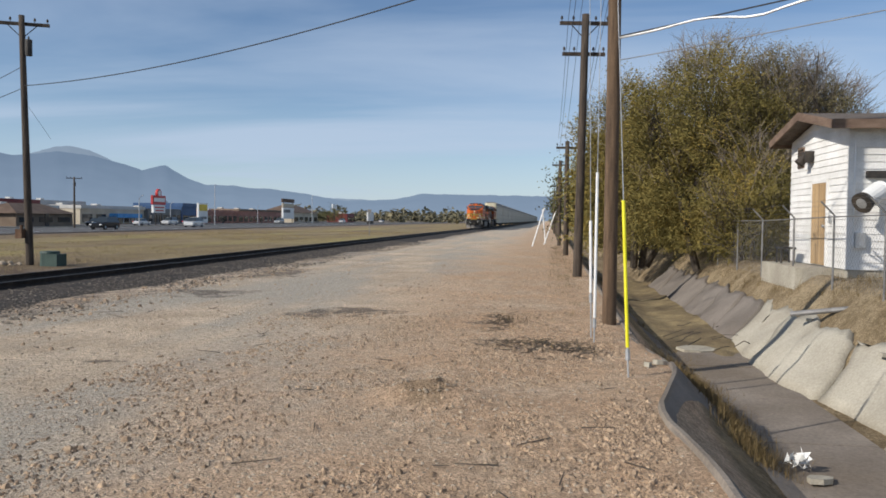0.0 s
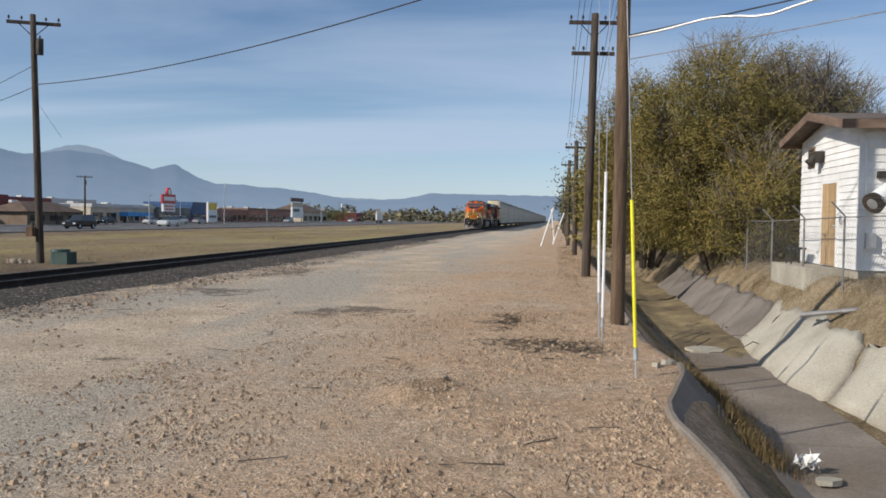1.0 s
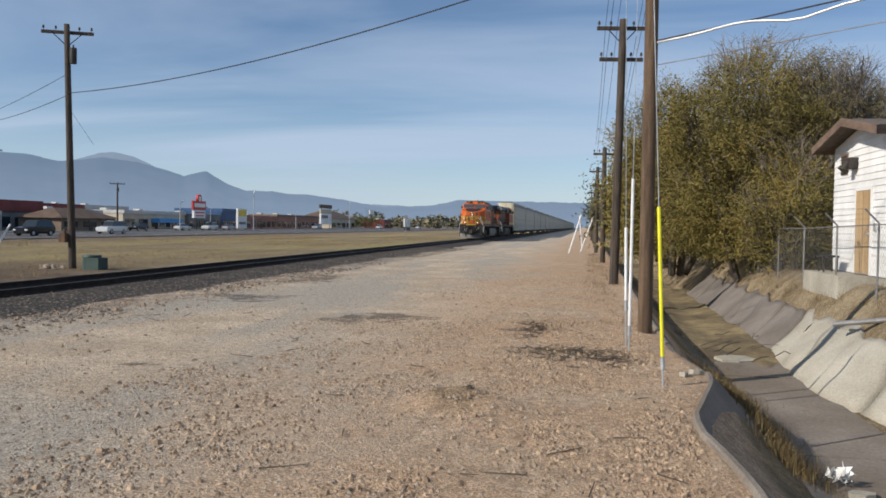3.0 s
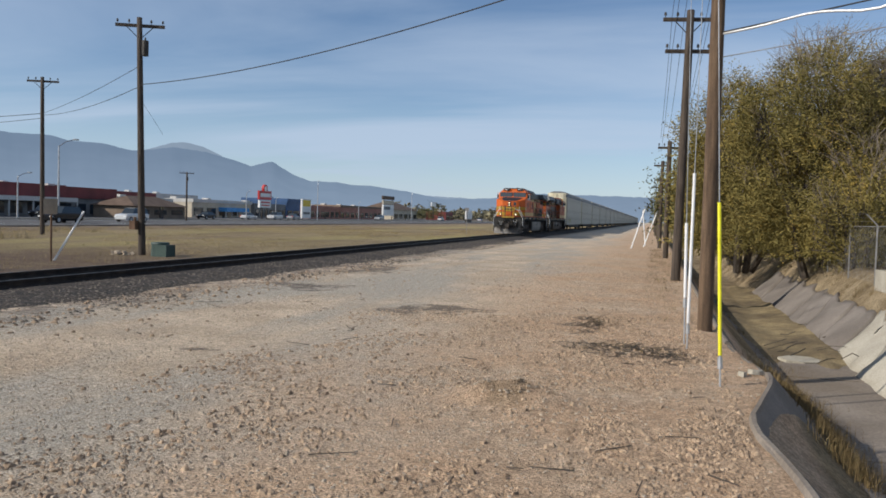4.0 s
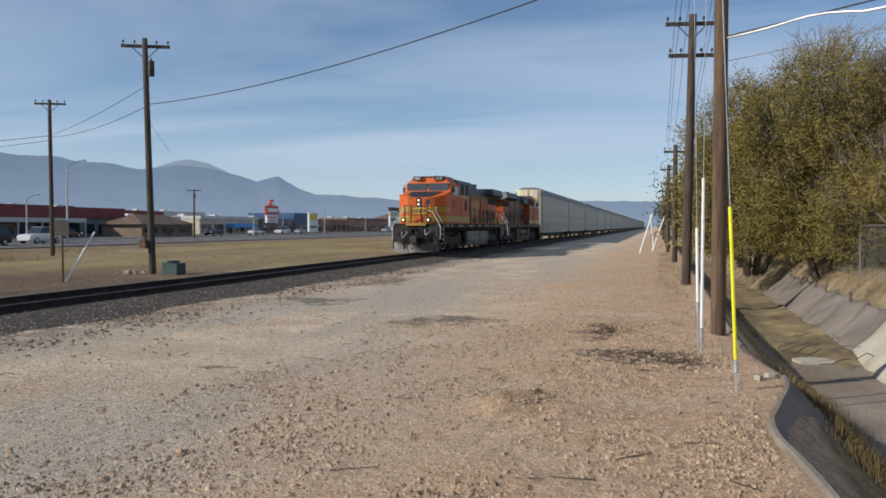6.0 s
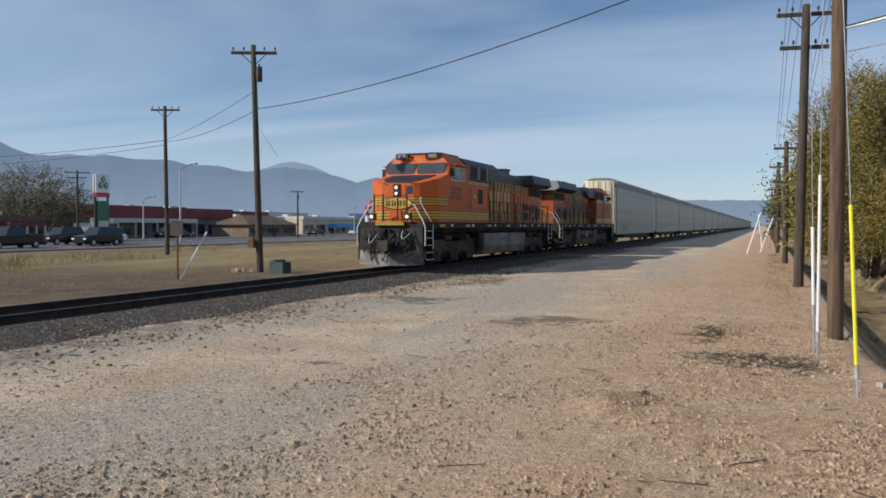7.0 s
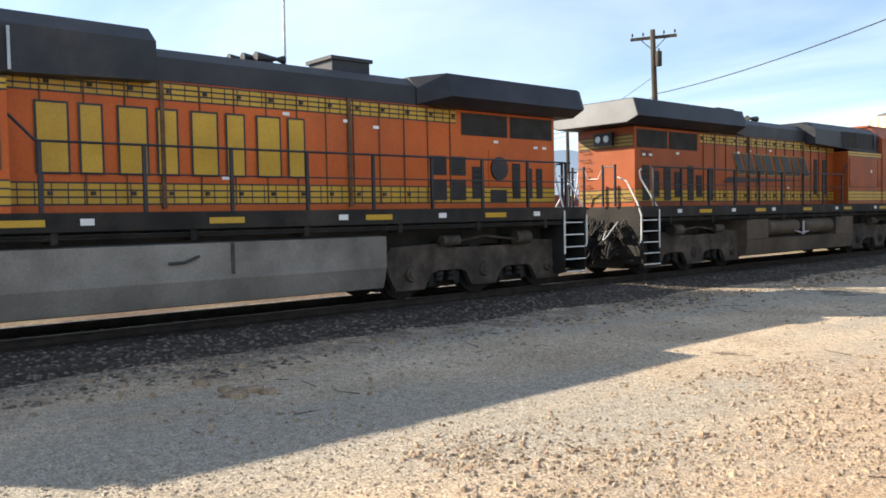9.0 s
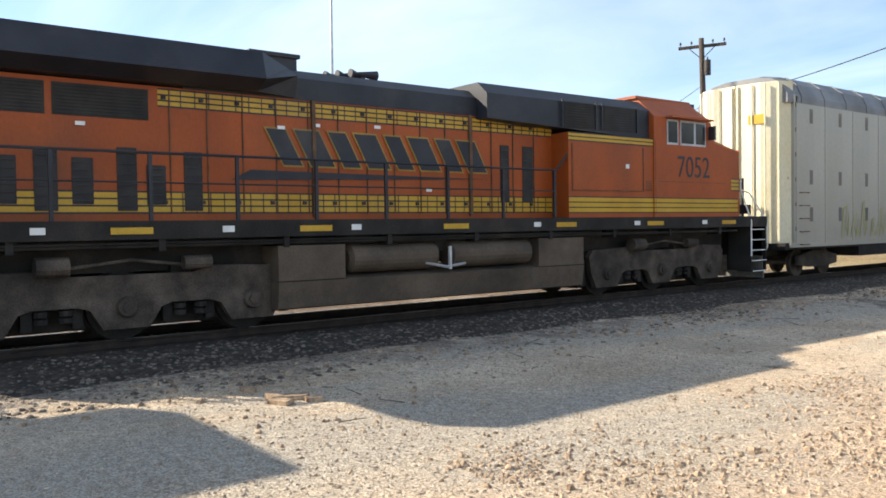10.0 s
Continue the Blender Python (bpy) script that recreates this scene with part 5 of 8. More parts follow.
    wings = part("radiator_hood", bm, K, loco, "overhanging black radiator wings", bevel=0.012)
    if second:
        bm = B()
        prism(bm, mirror_x([(1.16, 4.02), (1.50, 4.165), (1.36, 4.60)]), 19.55, 19.572, "y")
        part("end_panel", bm, M["roof_grey"], wings, "pale grey end panel of the radiator hood")
        part("radiator_cover", boxed((-0.9, 0.9, 14.6, 17.6, 4.60, 4.68)), M["steel"], wings, "pale roof screen", bevel=0.02)
    for s in (-1, 1):
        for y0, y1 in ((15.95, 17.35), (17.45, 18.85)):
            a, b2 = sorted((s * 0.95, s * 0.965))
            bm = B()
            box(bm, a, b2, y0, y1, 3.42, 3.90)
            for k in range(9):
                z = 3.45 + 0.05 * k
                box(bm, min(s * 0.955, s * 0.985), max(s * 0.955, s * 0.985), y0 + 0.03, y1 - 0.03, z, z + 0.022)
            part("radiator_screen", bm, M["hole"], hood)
        stripe(loco, hood, s, 0.95, 7.0, 18.95, 1.97, 2.30)
        stripe(loco, hood, s, 0.95, 7.0, 15.8, 3.66, 3.93)
        bm = B()
        a, b2 = sorted((s * 0.95, s * 0.972))
        for k in range(14):
            y = 7.55 + 0.62 * k
            box(bm, a, b2, y, y + 0.02, 1.95, 3.95)
        for y in (9.35, 13.0):
            box(bm, min(s * 0.95, s * 1.0), max(s * 0.95, s * 1.0), y, y + 0.07, 1.9, 3.97)
        part("door_seaming", bm, M["rust"], hood)
        bm = B()
        for k in range(14):
            y = 7.62 + 0.62 * k
            for z in (2.14, 3.80):
                box(bm, min(s * 0.95, s * 0.985), max(s * 0.95, s * 0.985), y, y + 0.07, z - 0.03, z + 0.03)
        part("door_latch", bm, M["dark_steel"], hood)
        bars = B()
        for k in range(36):
            y = 7.2 + 0.235 * k
            box(bars, min(s * 0.95, s * 0.962), max(s * 0.95, s * 0.962), y, y + 0.014, 3.66, 3.93)
            box(bars, min(s * 0.95, s * 0.962), max(s * 0.95, s * 0.962), y, y + 0.014, 1.97, 2.30)
        part("stripe_edging", bars, K, hood)
        if not second:
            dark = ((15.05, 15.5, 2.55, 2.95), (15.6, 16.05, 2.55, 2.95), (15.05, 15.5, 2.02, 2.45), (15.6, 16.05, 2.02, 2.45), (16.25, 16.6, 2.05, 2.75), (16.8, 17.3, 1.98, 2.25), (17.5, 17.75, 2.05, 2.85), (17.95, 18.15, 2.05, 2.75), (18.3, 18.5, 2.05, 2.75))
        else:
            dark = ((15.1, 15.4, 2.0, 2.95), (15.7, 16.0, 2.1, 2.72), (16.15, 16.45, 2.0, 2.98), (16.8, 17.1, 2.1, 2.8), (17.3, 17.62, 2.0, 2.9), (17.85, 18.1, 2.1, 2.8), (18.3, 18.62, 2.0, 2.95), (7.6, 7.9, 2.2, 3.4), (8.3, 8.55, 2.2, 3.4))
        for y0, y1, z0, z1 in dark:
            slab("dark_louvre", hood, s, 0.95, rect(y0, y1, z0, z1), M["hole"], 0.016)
            bm = B()
            for k in range(6):
                z = z0 + (z1 - z0) * (k + 0.5) / 6
                box(bm, min(s * 0.966, s * 0.98), max(s * 0.966, s * 0.98), y0, y1, z - 0.012, z + 0.012)
            part("slat", bm, K, hood)
        if not second:
            bm = B()
            rod(bm, (s * 0.95, 17.05, 2.72), (s * 1.02, 17.05, 2.72), 0.26, n=20)
            part("hand_brake_wheel", bm, K, hood)
            slab("door_panel", hood, s, 0.95, rect(16.75, 17.35, 2.35, 3.12), O, 0.02)
        if second:
            words("road_number", number, 0.27, pose(s * 0.955, 18.45, 3.24, 90, 0, 90 * s), K, hood, 0.95, "small black road number")
        for y, z in ((11.6, 3.55), (12.9, 3.5), (13.6, 3.42), (16.9, 3.28), (18.2, 3.2), (18.5, 3.2), (10.4, 2.38)):
            slab("sticker", hood, s, 0.974, rect(y, y + 0.14, z, z + 0.06), M["white_paint"], 0.004)
        # the emblem is kept as plain bars, a broad and a narrow one four times
        if not second:
            for k in range(4):
                y0 = 7.50 + 1.20 * k
                for a, b2 in ((0.0, 0.42), (0.62, 0.92)):
                    edge = slab("emblem_edge", hood, s, 0.973, rect(y0 + a - 0.035, y0 + b2 + 0.035, 2.425, 3.515), K, 0.005)
                    slab("emblem_bar", edge, s, 0.973, rect(y0 + a, y0 + b2, 2.46, 3.48), Y, 0.010)
        else:
            lean = 0.32 * (-s)

            def slant(a, b2, za, zb):
                return [(a + lean * (za - 2.8) / 0.6, za), (b2 + lean * (za - 2.8) / 0.6, za), (b2 + lean * (zb - 2.8) / 0.6, zb), (a + lean * (zb - 2.8) / 0.6, zb)]
            for k in range(4):
                y0 = 8.95 + 1.22 * k
                for a, b2 in ((0.0, 0.48), (0.66, 1.02)):
                    edge = slab("emblem_edge", hood, s, 0.973, slant(y0 + a - 0.03, y0 + b2 + 0.03, 2.77, 3.45), Y, 0.004)
                    slab("emblem_bar", edge, s, 0.973, slant(y0 + a, y0 + b2, 2.80, 3.42), K, 0.009)
            tip, tail = (8.9, 14.6) if s < 0 else (13.9, 8.4)
            slab("emblem_swoosh", hood, s, 0.973, [(tail, 2.52), (tail - (tail - tip) * 0.06, 2.70), (tip, 2.66)], K, 0.006)
    # walkway handrails
    for s in (-1, 1):
        ys = [7.4, 8.9, 10.35, 11.8, 13.25, 14.7, 16.1, 17.5, 18.8]
        for y in ys:
            bm = boxed((min(s * 1.40, s * 1.45), max(s * 1.40, s * 1.45), y - 0.028, y + 0.028, 1.84, 2.86))
            part("stanchion", bm, K, loco)
        bm = B()
        pipe(bm, [(s * 1.43, 6.95, 3.28), (s * 1.43, 7.35, 2.87), (s * 1.43, rear - 0.5, 2.87)], 0.024)
        pipe(bm, [(s * 1.43, 7.4, 2.42), (s * 1.43, rear - 0.5, 2.42)], 0.014)
        part("handrail", bm, K, loco)
    # rear of the hood: stripes, lamps, handrails
    bm = B()
    box(bm, -0.9, 0.9, 18.95, 18.956, 1.97, 2.30)
    box(bm, -0.9, 0.9, 18.95, 18.956, 3.45, 3.75)
    rear_band = part("rear_band", bm, Y, hood)
    bm = B()
    for z in (1.97, 2.08, 2.19, 2.30, 3.45, 3.55, 3.65, 3.75):
        box(bm, -0.9, 0.9, 18.95, 18.961, z - 0.012, z + 0.012)
    part("pinstriping", bm, K, rear_band)
    part("lamp_box", boxed((-0.30, 0.30, 18.95, 19.08, 3.50, 3.85)), K, hood, bevel=0.02)
    for x in (-0.14, 0.14):
        bm = B()
        rod(bm, (x, 19.08, 3.68), (x, 19.11, 3.68), 0.09, n=14)
        part("rear_lamp", bm, M["steel"], hood, "unlit round rear lamp")
    bm = B()
    for k in range(6):
        z = 2.2 + 0.24 * k
        pipe(bm, [(0.55, 18.95, z), (0.55, 19.03, z), (0.85, 19.03, z), (0.85, 18.95, z)], 0.011)
    part("end_ladder", bm, M["dark_steel"], hood)
    # roof fittings
    bm = B()
    for x, y in ((-0.25, 11.45), (0.0, 11.6), (0.22, 11.75)):
        rod(bm, (x, y - 0.25, 4.70), (x, y + 0.2, 4.70), 0.10, 0.035, n=10)
        rod(bm, (x, y + 0.2, 4.70), (x, y + 0.35, 4.70), 0.035, 0.09, n=10)
        rod(bm, (x, y + 0.05, 4.48), (x, y + 0.05, 4.70), 0.03, n=6)
    part("air_horn", bm, K, loco, "black roof air horns")
    bm = B()
    box(bm, -0.42, 0.42, 13.05, 13.95, 4.48, 4.80)
    box(bm, -0.47, 0.47, 13.0, 14.0, 4.80, 4.87)
    part("exhaust_box", bm, K, loco, bevel=0.015)
    bm = boxed((-0.3, 0.3, 15.9, 17.0, 4.48, 4.53), (-0.2, 0.2, 9.5, 9.9, 4.38, 4.50))
    part("roof_hatch", bm, M["loco_under"], loco)
    bm = B()
    rod(bm, (0.3, 2.6, 4.8), (0.3, 2.6, 4.9), 0.12, 0.10, n=12)
    box(bm, -0.6, -0.2, 2.9, 3.3, 4.8, 4.87)
    part("roof_antenna", bm, K, loco)
    return loco


def rack_car(label, scrawl=False):
    """A tall enclosed car for automobiles: ribbed cream panels with rows of slots, a domed roof, doors at the ends."""
    L = 27.4
    car = empty("rack_car")
    tagged(car, label, "rail car", "rack cars")
    S = M["rack_side"]
    n = 15
    w = (L - 1.2) / n
    panel_bm = boxed((-0.03, 0.03, 0.02, w - 0.02, 0, 4.10), (-0.045, 0.045, 0.0, 0.07, 0, 4.10), (-0.045, 0.045, w - 0.07, w, 0, 4.10))
    first = part("side_panel", panel_bm, S, car)
    # slots are solid boxes, not cut; the shade inside them is their darker colour
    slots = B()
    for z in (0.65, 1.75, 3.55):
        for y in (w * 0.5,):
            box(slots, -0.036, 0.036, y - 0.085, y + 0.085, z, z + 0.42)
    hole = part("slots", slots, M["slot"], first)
    for s in (-1, 1):
        for k in range(n):
            m = pose(s * 1.50, 0.6 + w * k, 1.02)
            if s < 0 and k == 0:
                first.matrix_basis = m
            else:
                p = again(first, m)
                h = again(hole, Matrix())
                h.parent = p
    # roof
    bm = B()
    prof = mirror_x([(1.53, 5.12), (1.53, 5.32), (1.38, 5.68), (1.05, 5.92), (0.55, 6.02)])
    secs = [(0.25, mirror_x([(1.50, 5.12), (1.50, 5.3), (1.33, 5.64), (1.0, 5.86), (0.52, 5.95)]))]
    loft(bm, [secs[0], (0.6, prof), (L - 0.6, prof), (L - 0.25, secs[0][1])])
    roof = part("roof", bm, M["rack_roof"], car, "grey ribbed metal roof")
    bm = B()
    for k in range(20):
        y = 0.9 + (L - 1.8) * k / 19
        big = [(x * 1.012, z + 0.018) for x, z in prof]
        loft(bm, [(y, big), (y + 0.07, big)])
    part("roof_rib", bm, M["rack_roof"], roof)
    # doors: two curved leaves at each end with posts and hinges
    for end in (0, 1):
        yy = 0.0 if end == 0 else L
        o = -1 if end == 0 else 1
        for s in (-1, 1):
            bm = B()
            pts = [(0.02, -0.05), (0.8, -0.03), (1.25, 0.12), (1.47, 0.55), (1.40, 0.55), (1.2, 0.18), (0.78, 0.04), (0.02, 0.02)]
            prism(bm, [(s * x, yy - o * (y if end == 0 else y)) for x, y in pts], 1.05, 5.75, "z")
            leaf = part("end_door", bm, M["rack_door"], car, "yellowed rust-streaked end door leaf")
            bm = B()
            for x, y in ((0.1, -0.06), (0.55, -0.06), (0.95, -0.03), (1.3, 0.12)):
                rod(bm, (s * x, yy - o * (y - 0.02), 1.1), (s * x, yy - o * (y - 0.02), 5.7), 0.025, n=6)
            part("door_rib", bm, M["rack_door"], leaf)
            bm = B()
            for k in range(6):
                box(bm, min(s * 1.42, s * 1.54), max(s * 1.42, s * 1.54), yy - o * 0.62 - 0.05, yy - o * 0.62 + 0.05, 1.4 + 0.72 * k, 1.52 + 0.72 * k)
            part("hinge", bm, M["rust"], leaf)
            bm = boxed((min(s * 1.44, s * 1.53), max(s * 1.44, s * 1.53), min(yy - o * 0.5, yy - o * 0.68), max(yy - o * 0.5, yy - o * 0.68), 0.95, 5.35))
            part("corner_post", bm, M["rack_side"], car)
            bm = B()
            for k in range(5):
                z = 1.0 + 0.38 * k
                pipe(bm, [(s * 1.53, yy - o * 0.8, z), (s * 1.60, yy - o * 0.8, z), (s * 1.60, yy - o * 1.25, z), (s * 1.53, yy - o * 1.25, z)], 0.013)
            part("ladder_rung", bm, M["rust"], car)
        slab_bm = boxed((0.42, 0.95, yy + o * 0.06 - 0.006, yy + o * 0.06 + 0.006, 4.55, 4.82))
        part("warning_placard", slab_bm, M["loco_yellow"], car, "yellow warning placard")
    # floor, sills, trucks
    bm = boxed((-1.48, 1.48, 0.1, L - 0.1, 0.86, 1.04), (-1.45, 1.45, 4.6, L - 4.6, 0.55, 0.90), (-0.35, 0.35, -0.3, L + 0.3, 0.62, 0.95))
    part("floor_sill", bm, M["loco_under"], car, bevel=0.012)
    for s in (-1, 1):
        part("side_sill", boxed((min(s * 1.46, s * 1.54), max(s * 1.46, s * 1.54), 0.3, L - 0.3, 0.92, 1.06)), S, car)
    part("deck", boxed((-1.4, 1.4, 0.4, L - 0.4, 2.9, 2.98)), M["rust"], car)
    for y in (1.9, L - 3.5):
        bm = boxed((-1.0, 1.0, y + 0.6, y + 1.05, 0.35, 0.8))
        for s in (-1, 1):
            prism(bm, [(y - 0.35, 0.62), (y + 0.5, 0.78), (y + 1.15, 0.78), (y + 2.0, 0.62), (y + 2.0, 0.36), (y + 1.3, 0.28), (y + 0.35, 0.28), (y - 0.35, 0.36)], min(s * 0.95, s * 1.08), max(s * 0.95, s * 1.08), "x")
        part("car_truck", bm, M["truck"], car, bevel=0.015)
        for a in (y, y + 1.65):
            bm = B()
            rod(bm, (-0.7, a, 0.42), (0.7, a, 0.42), 0.08, n=8)
            for s in (-1, 1):
                rod(bm, (s * 0.70, a, 0.42), (s * 0.82, a, 0.42), 0.42, n=20)
            part("wheel_pair", bm, M["truck"], car)
    if scrawl:
        # spray-painted loops, no words
        bm = B()
        for k in range(7):
            y0, h = 3.3 + 0.62 * k, (1.0, 0.75, 1.15, 0.6, 0.95, 1.1, 0.7)[k]
            pts = [(1.556, y0 + (0.0, 0.12, 0.3, 0.22, 0.42, 0.5, 0.34)[j] + rnd.uniform(-0.06, 0.06), 1.15 + h * (0.0, 0.9, 1.0, 0.35, 0.15, 0.8, 0.05)[j]) for j in range(7)]
            pipe(bm, pts, 0.03, 5)
        for v in bm.verts:
            v.co.x = 1.548 + (v.co.x - 1.556) * 0.1
        part("spray_scrawl", bm, M["scrawl"], car, "olive spray-painted loops")
    return car


M["plough"] = surface("scuffed_plough_steel", (0.16, 0.15, 0.14), (0.34, 0.32, 0.295), 2.2, 0.7, 0.1, bump=0.3, fine=30, grain=0.3, dirt=(0.05, 0.04, 0.035), dirt_at=0.55)
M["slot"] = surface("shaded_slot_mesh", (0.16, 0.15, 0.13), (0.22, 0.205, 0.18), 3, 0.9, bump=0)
M["scrawl"] = surface("olive_spray_paint", (0.30, 0.29, 0.08), (0.42, 0.40, 0.14), 2, 0.6, bump=0)
WHEELS = []
TRAIN = []
lead = locomotive("dusty orange freight locomotive with yellow stripes and lit headlights", "5032")
TRAIN.append((lead, 0.0, 0))
trail = locomotive("orange and black freight locomotive running cab backwards", "7052", True)
TRAIN.append((trail, 41.1, 180))
first_car = rack_car("cream enclosed rack car with slots and spray paint", True)
TRAIN.append((first_car, 42.95, 0))
plain_car = rack_car("cream enclosed rack car with grey roof")
TRAIN.append((plain_car, 42.95 + 28.4, 0))
for k in range(2, 26):
    TRAIN.append((copy_thing(plain_car, pose(0, 0, 0)), 42.95 + 28.4 * k, 0))


# ---------- the ditch ----------
def make_ditch():
    lining = empty("ditch_lining")
    tagged(lining, "cracked concrete lining of a drainage ditch", "ditch lining", kind="structure")
    # left wall: long pours with a rounded rim, leaning into the ditch
    cuts = [-14, -9, -4.5, 0.5, 5.4, 11.35, 14.0, 17.5, 22, 27.5, 34]
    for a, b in zip(cuts, cuts[1:]):
        bm = B()
        n = 14
        rings = []
        for k in range(n + 1):
            y = a + 0.03 + (b - a - 0.06) * k / n
            lip = ditch_edge(y)
            top = 0.035 + 0.01 * noise.noise(Vector((0, y, 2)))
            drop = 0.06 if b > 12 and a < 12 else 0.0
            prof = [(lip - 0.07, -0.15), (lip - 0.07, top - 0.015 - drop), (lip - 0.055, top - drop), (lip - 0.01, top - drop), (lip + 0.012, top - 0.03 - drop), (lip + 0.30, -0.30), (lip + 0.70, -0.66), (2.82, -1.02), (2.82, -1.2)]
            rings.append([bm.verts.new((x + 0.008 * noise.noise(Vector((x * 3, y * 1.4, 1))), y, z)) for x, z in prof])
        for p, q in zip(rings, rings[1:]):
            for k in range(len(p) - 1):
                bm.faces.new((p[k], p[k + 1], q[k + 1], q[k]))
        bm.faces.new(rings[0][::-1]); bm.faces.new(rings[-1])
        # the wall's shaded side is coloured in with the darker concrete
        part("wall_slab", bm, M["concrete_dark"], lining, "grey leaning concrete wall slab")
        # the lip catching the sun is added as a strip of paler concrete
        bm = B()
        prev = None
        for k in range(n + 1):
            y = a + 0.03 + (b - a - 0.06) * k / n
            e, t = ditch_edge(y) + 0.02 * noise.noise(Vector((4, y * 3, 0))), 0.05 - (0.06 if b > 12 and a < 12 else 0.0)
            ring = [bm.verts.new((e + dx, y, t + dz)) for dx, dz in ((-0.085, -0.06), (-0.065, 0.0), (-0.02, 0.0), (0.006, -0.03))]
            if prev:
                for j in range(3):
                    bm.faces.new((prev[j], prev[j + 1], ring[j + 1], ring[j]))
            prev = ring
        part("rim", bm, M["concrete_floor"], lining, "concrete rim, coloured paler as a sunlit edge")
    # floor slabs
    y = -14.0
    while y < 36:
        L = rnd.uniform(2.6, 4.2)
        bm = B()
        vs = box(bm, 2.78, 4.42, y + 0.02, y + L - 0.02, -1.14, -1.02 + rnd.uniform(-0.012, 0.012))
        part("floor_slab", bm, M["concrete_floor"], lining)
        y += L
    # right bank: rounded slabs, cracked apart and shifted, lying close against one another
    y = 2.4
    k = 0
    while y < 36:
        L = (2.6, 2.1, 2.3, 1.5, 1.0, 3.0, 3.6)[k % 7]
        near = y < 20
        off = (0.05, -0.12, 0.08, -0.02, -0.17, 0.04, -0.06)[k % 7] if near else rnd.uniform(-0.03, 0.03)
        bm = B()
        n, m2 = 14, 9
        lean = rnd.uniform(0.5, 1.0)
        grid = []
        for i in range(n + 1):
            row = []
            for j in range(m2 + 1):
                f, g = j / m2, i / n
                edge = 0.26 * noise.noise(Vector((0.0, f * 2.2, 5 + 3.1 * (k + round(g))))) + 0.07 * noise.noise(Vector((0.0, f * 9.0, 5 + 3.1 * (k + round(g)))))
                yy = y + 0.05 + (L - 0.10) * g + edge + 0.9 * (f - 0.5)
                swell = 0.07 * math.sin(math.pi * g) * math.sin(math.pi * min(1, f + 0.25))
                warp = 0.09 * noise.noise(Vector((yy * 0.8, f * 2, 2 + k)))
                toe = 0.16 * (1 - f) ** 4
                x = 4.46 + bank_shift(yy) + 0.98 * f + off - toe - 0.6 * (swell + warp) + 0.10 * noise.noise(Vector((yy * 1.1, 3, 3))) * (1 - f)
                z = -1.06 + 1.02 * f ** 0.85 + 0.6 * (swell + warp)
                if j == m2:
                    ragged = 0.30 * noise.noise(Vector((yy * 1.1, 1, 8))) + 0.14 * noise.noise(Vector((yy * 4.0, 1, 3)))
                    z += ragged * lean
                    x += ragged * 0.8
                row.append(bm.verts.new((x, yy, z)))
            grid.append(row)
        under = [[bm.verts.new(v.co + Vector((0.09, 0, -0.11))) for v in row] for row in grid]
        for i in range(n):
            for j in range(m2):
                bm.faces.new((grid[i][j], grid[i + 1][j], grid[i + 1][j + 1], grid[i][j + 1]))
        for i in range(n):
            bm.faces.new((grid[i][m2], grid[i + 1][m2], under[i + 1][m2], under[i][m2]))
            bm.faces.new((grid[i][0], under[i][0], under[i + 1][0], grid[i + 1][0]))
        for j in range(m2):
            bm.faces.new((grid[0][j], grid[0][j + 1], under[0][j + 1], under[0][j]))
            bm.faces.new((grid[n][j], under[n][j], under[n][j + 1], grid[n][j + 1]))
        # from y 19.5 on, tree shade is painted in by switching to darker concrete
        part("bank_slab", bm, M["concrete"] if y < 19.5 else M["concrete_dark"], lining, "pale tilted broken concrete slab" if y < 19.5 else "stained tilted concrete slab, greyed for shade", smooth=True)
        y += L
        k += 1
    # silt washed in over the far floor
    bm = B()
    rings = []
    for i in range(60):
        yy = 18.6 + 0.36 * i
        rise = 0.16 * smooth_step(18.4, 22, yy)
        rings.append([bm.verts.new((2.5 + 1.92 * j / 10, yy, -1.05 + (rise + 0.03) * (0.5 + 0.5 * abs(j / 5 - 1)) + 0.09 * noise.noise(Vector((j * 0.45, yy * 0.9, 4))))) for j in range(11)])
    for p, q in zip(rings, rings[1:]):
        for j in range(10):
            bm.faces.new((p[j], p[j + 1], q[j + 1], q[j]))
    silt = done("silt", bm, M["silt"], smooth=True)
    tagged(silt, "yellow-brown silt and fallen leaves on the ditch floor", "silt", kind="stuff")
    bm = B()
    for k in range(14):
        px, py = rnd.uniform(2.7, 4.5), rnd.uniform(17.5, 25)
        a, L = rnd.gauss(0.2, 0.5), rnd.uniform(0.3, 0.8)
        z = -0.93 + 0.1 * smooth_step(14.2, 19, py)
        pipe(bm, [(px, py, z), (px + math.cos(a) * L * 0.5, py + math.sin(a) * L * 0.5, z + rnd.uniform(0.0, 0.14)), (px + math.cos(a) * L, py + math.sin(a) * L, z + rnd.uniform(-0.02, 0.2))], rnd.uniform(0.006, 0.018), 5)
    tagged(done("driftwood", bm, M["bark"]), "dead branches lying across the ditch", "branches", kind="stuff")
    bm = B()
    rod(bm, (4.95, 17.4, 0.09), (6.0, 16.8, 0.30), 0.055, 0.05, n=10)
    tagged(done("drain_pipe", bm, M["fence_steel"]), "weathered grey pipe lying on the bank", "pipe")
    # fallen pieces and litter
    for x, y, s, turn in ((3.5, 19.3, 0.55, 20), (3.12, 9.72, 0.26, 65), (1.55, 11.35, 0.13, 40), (1.35, 11.15, 0.10, 80), (5.6, 14.2, 0.25, 30), (5.5, 17.5, 0.22, 5)):
        bm = B()
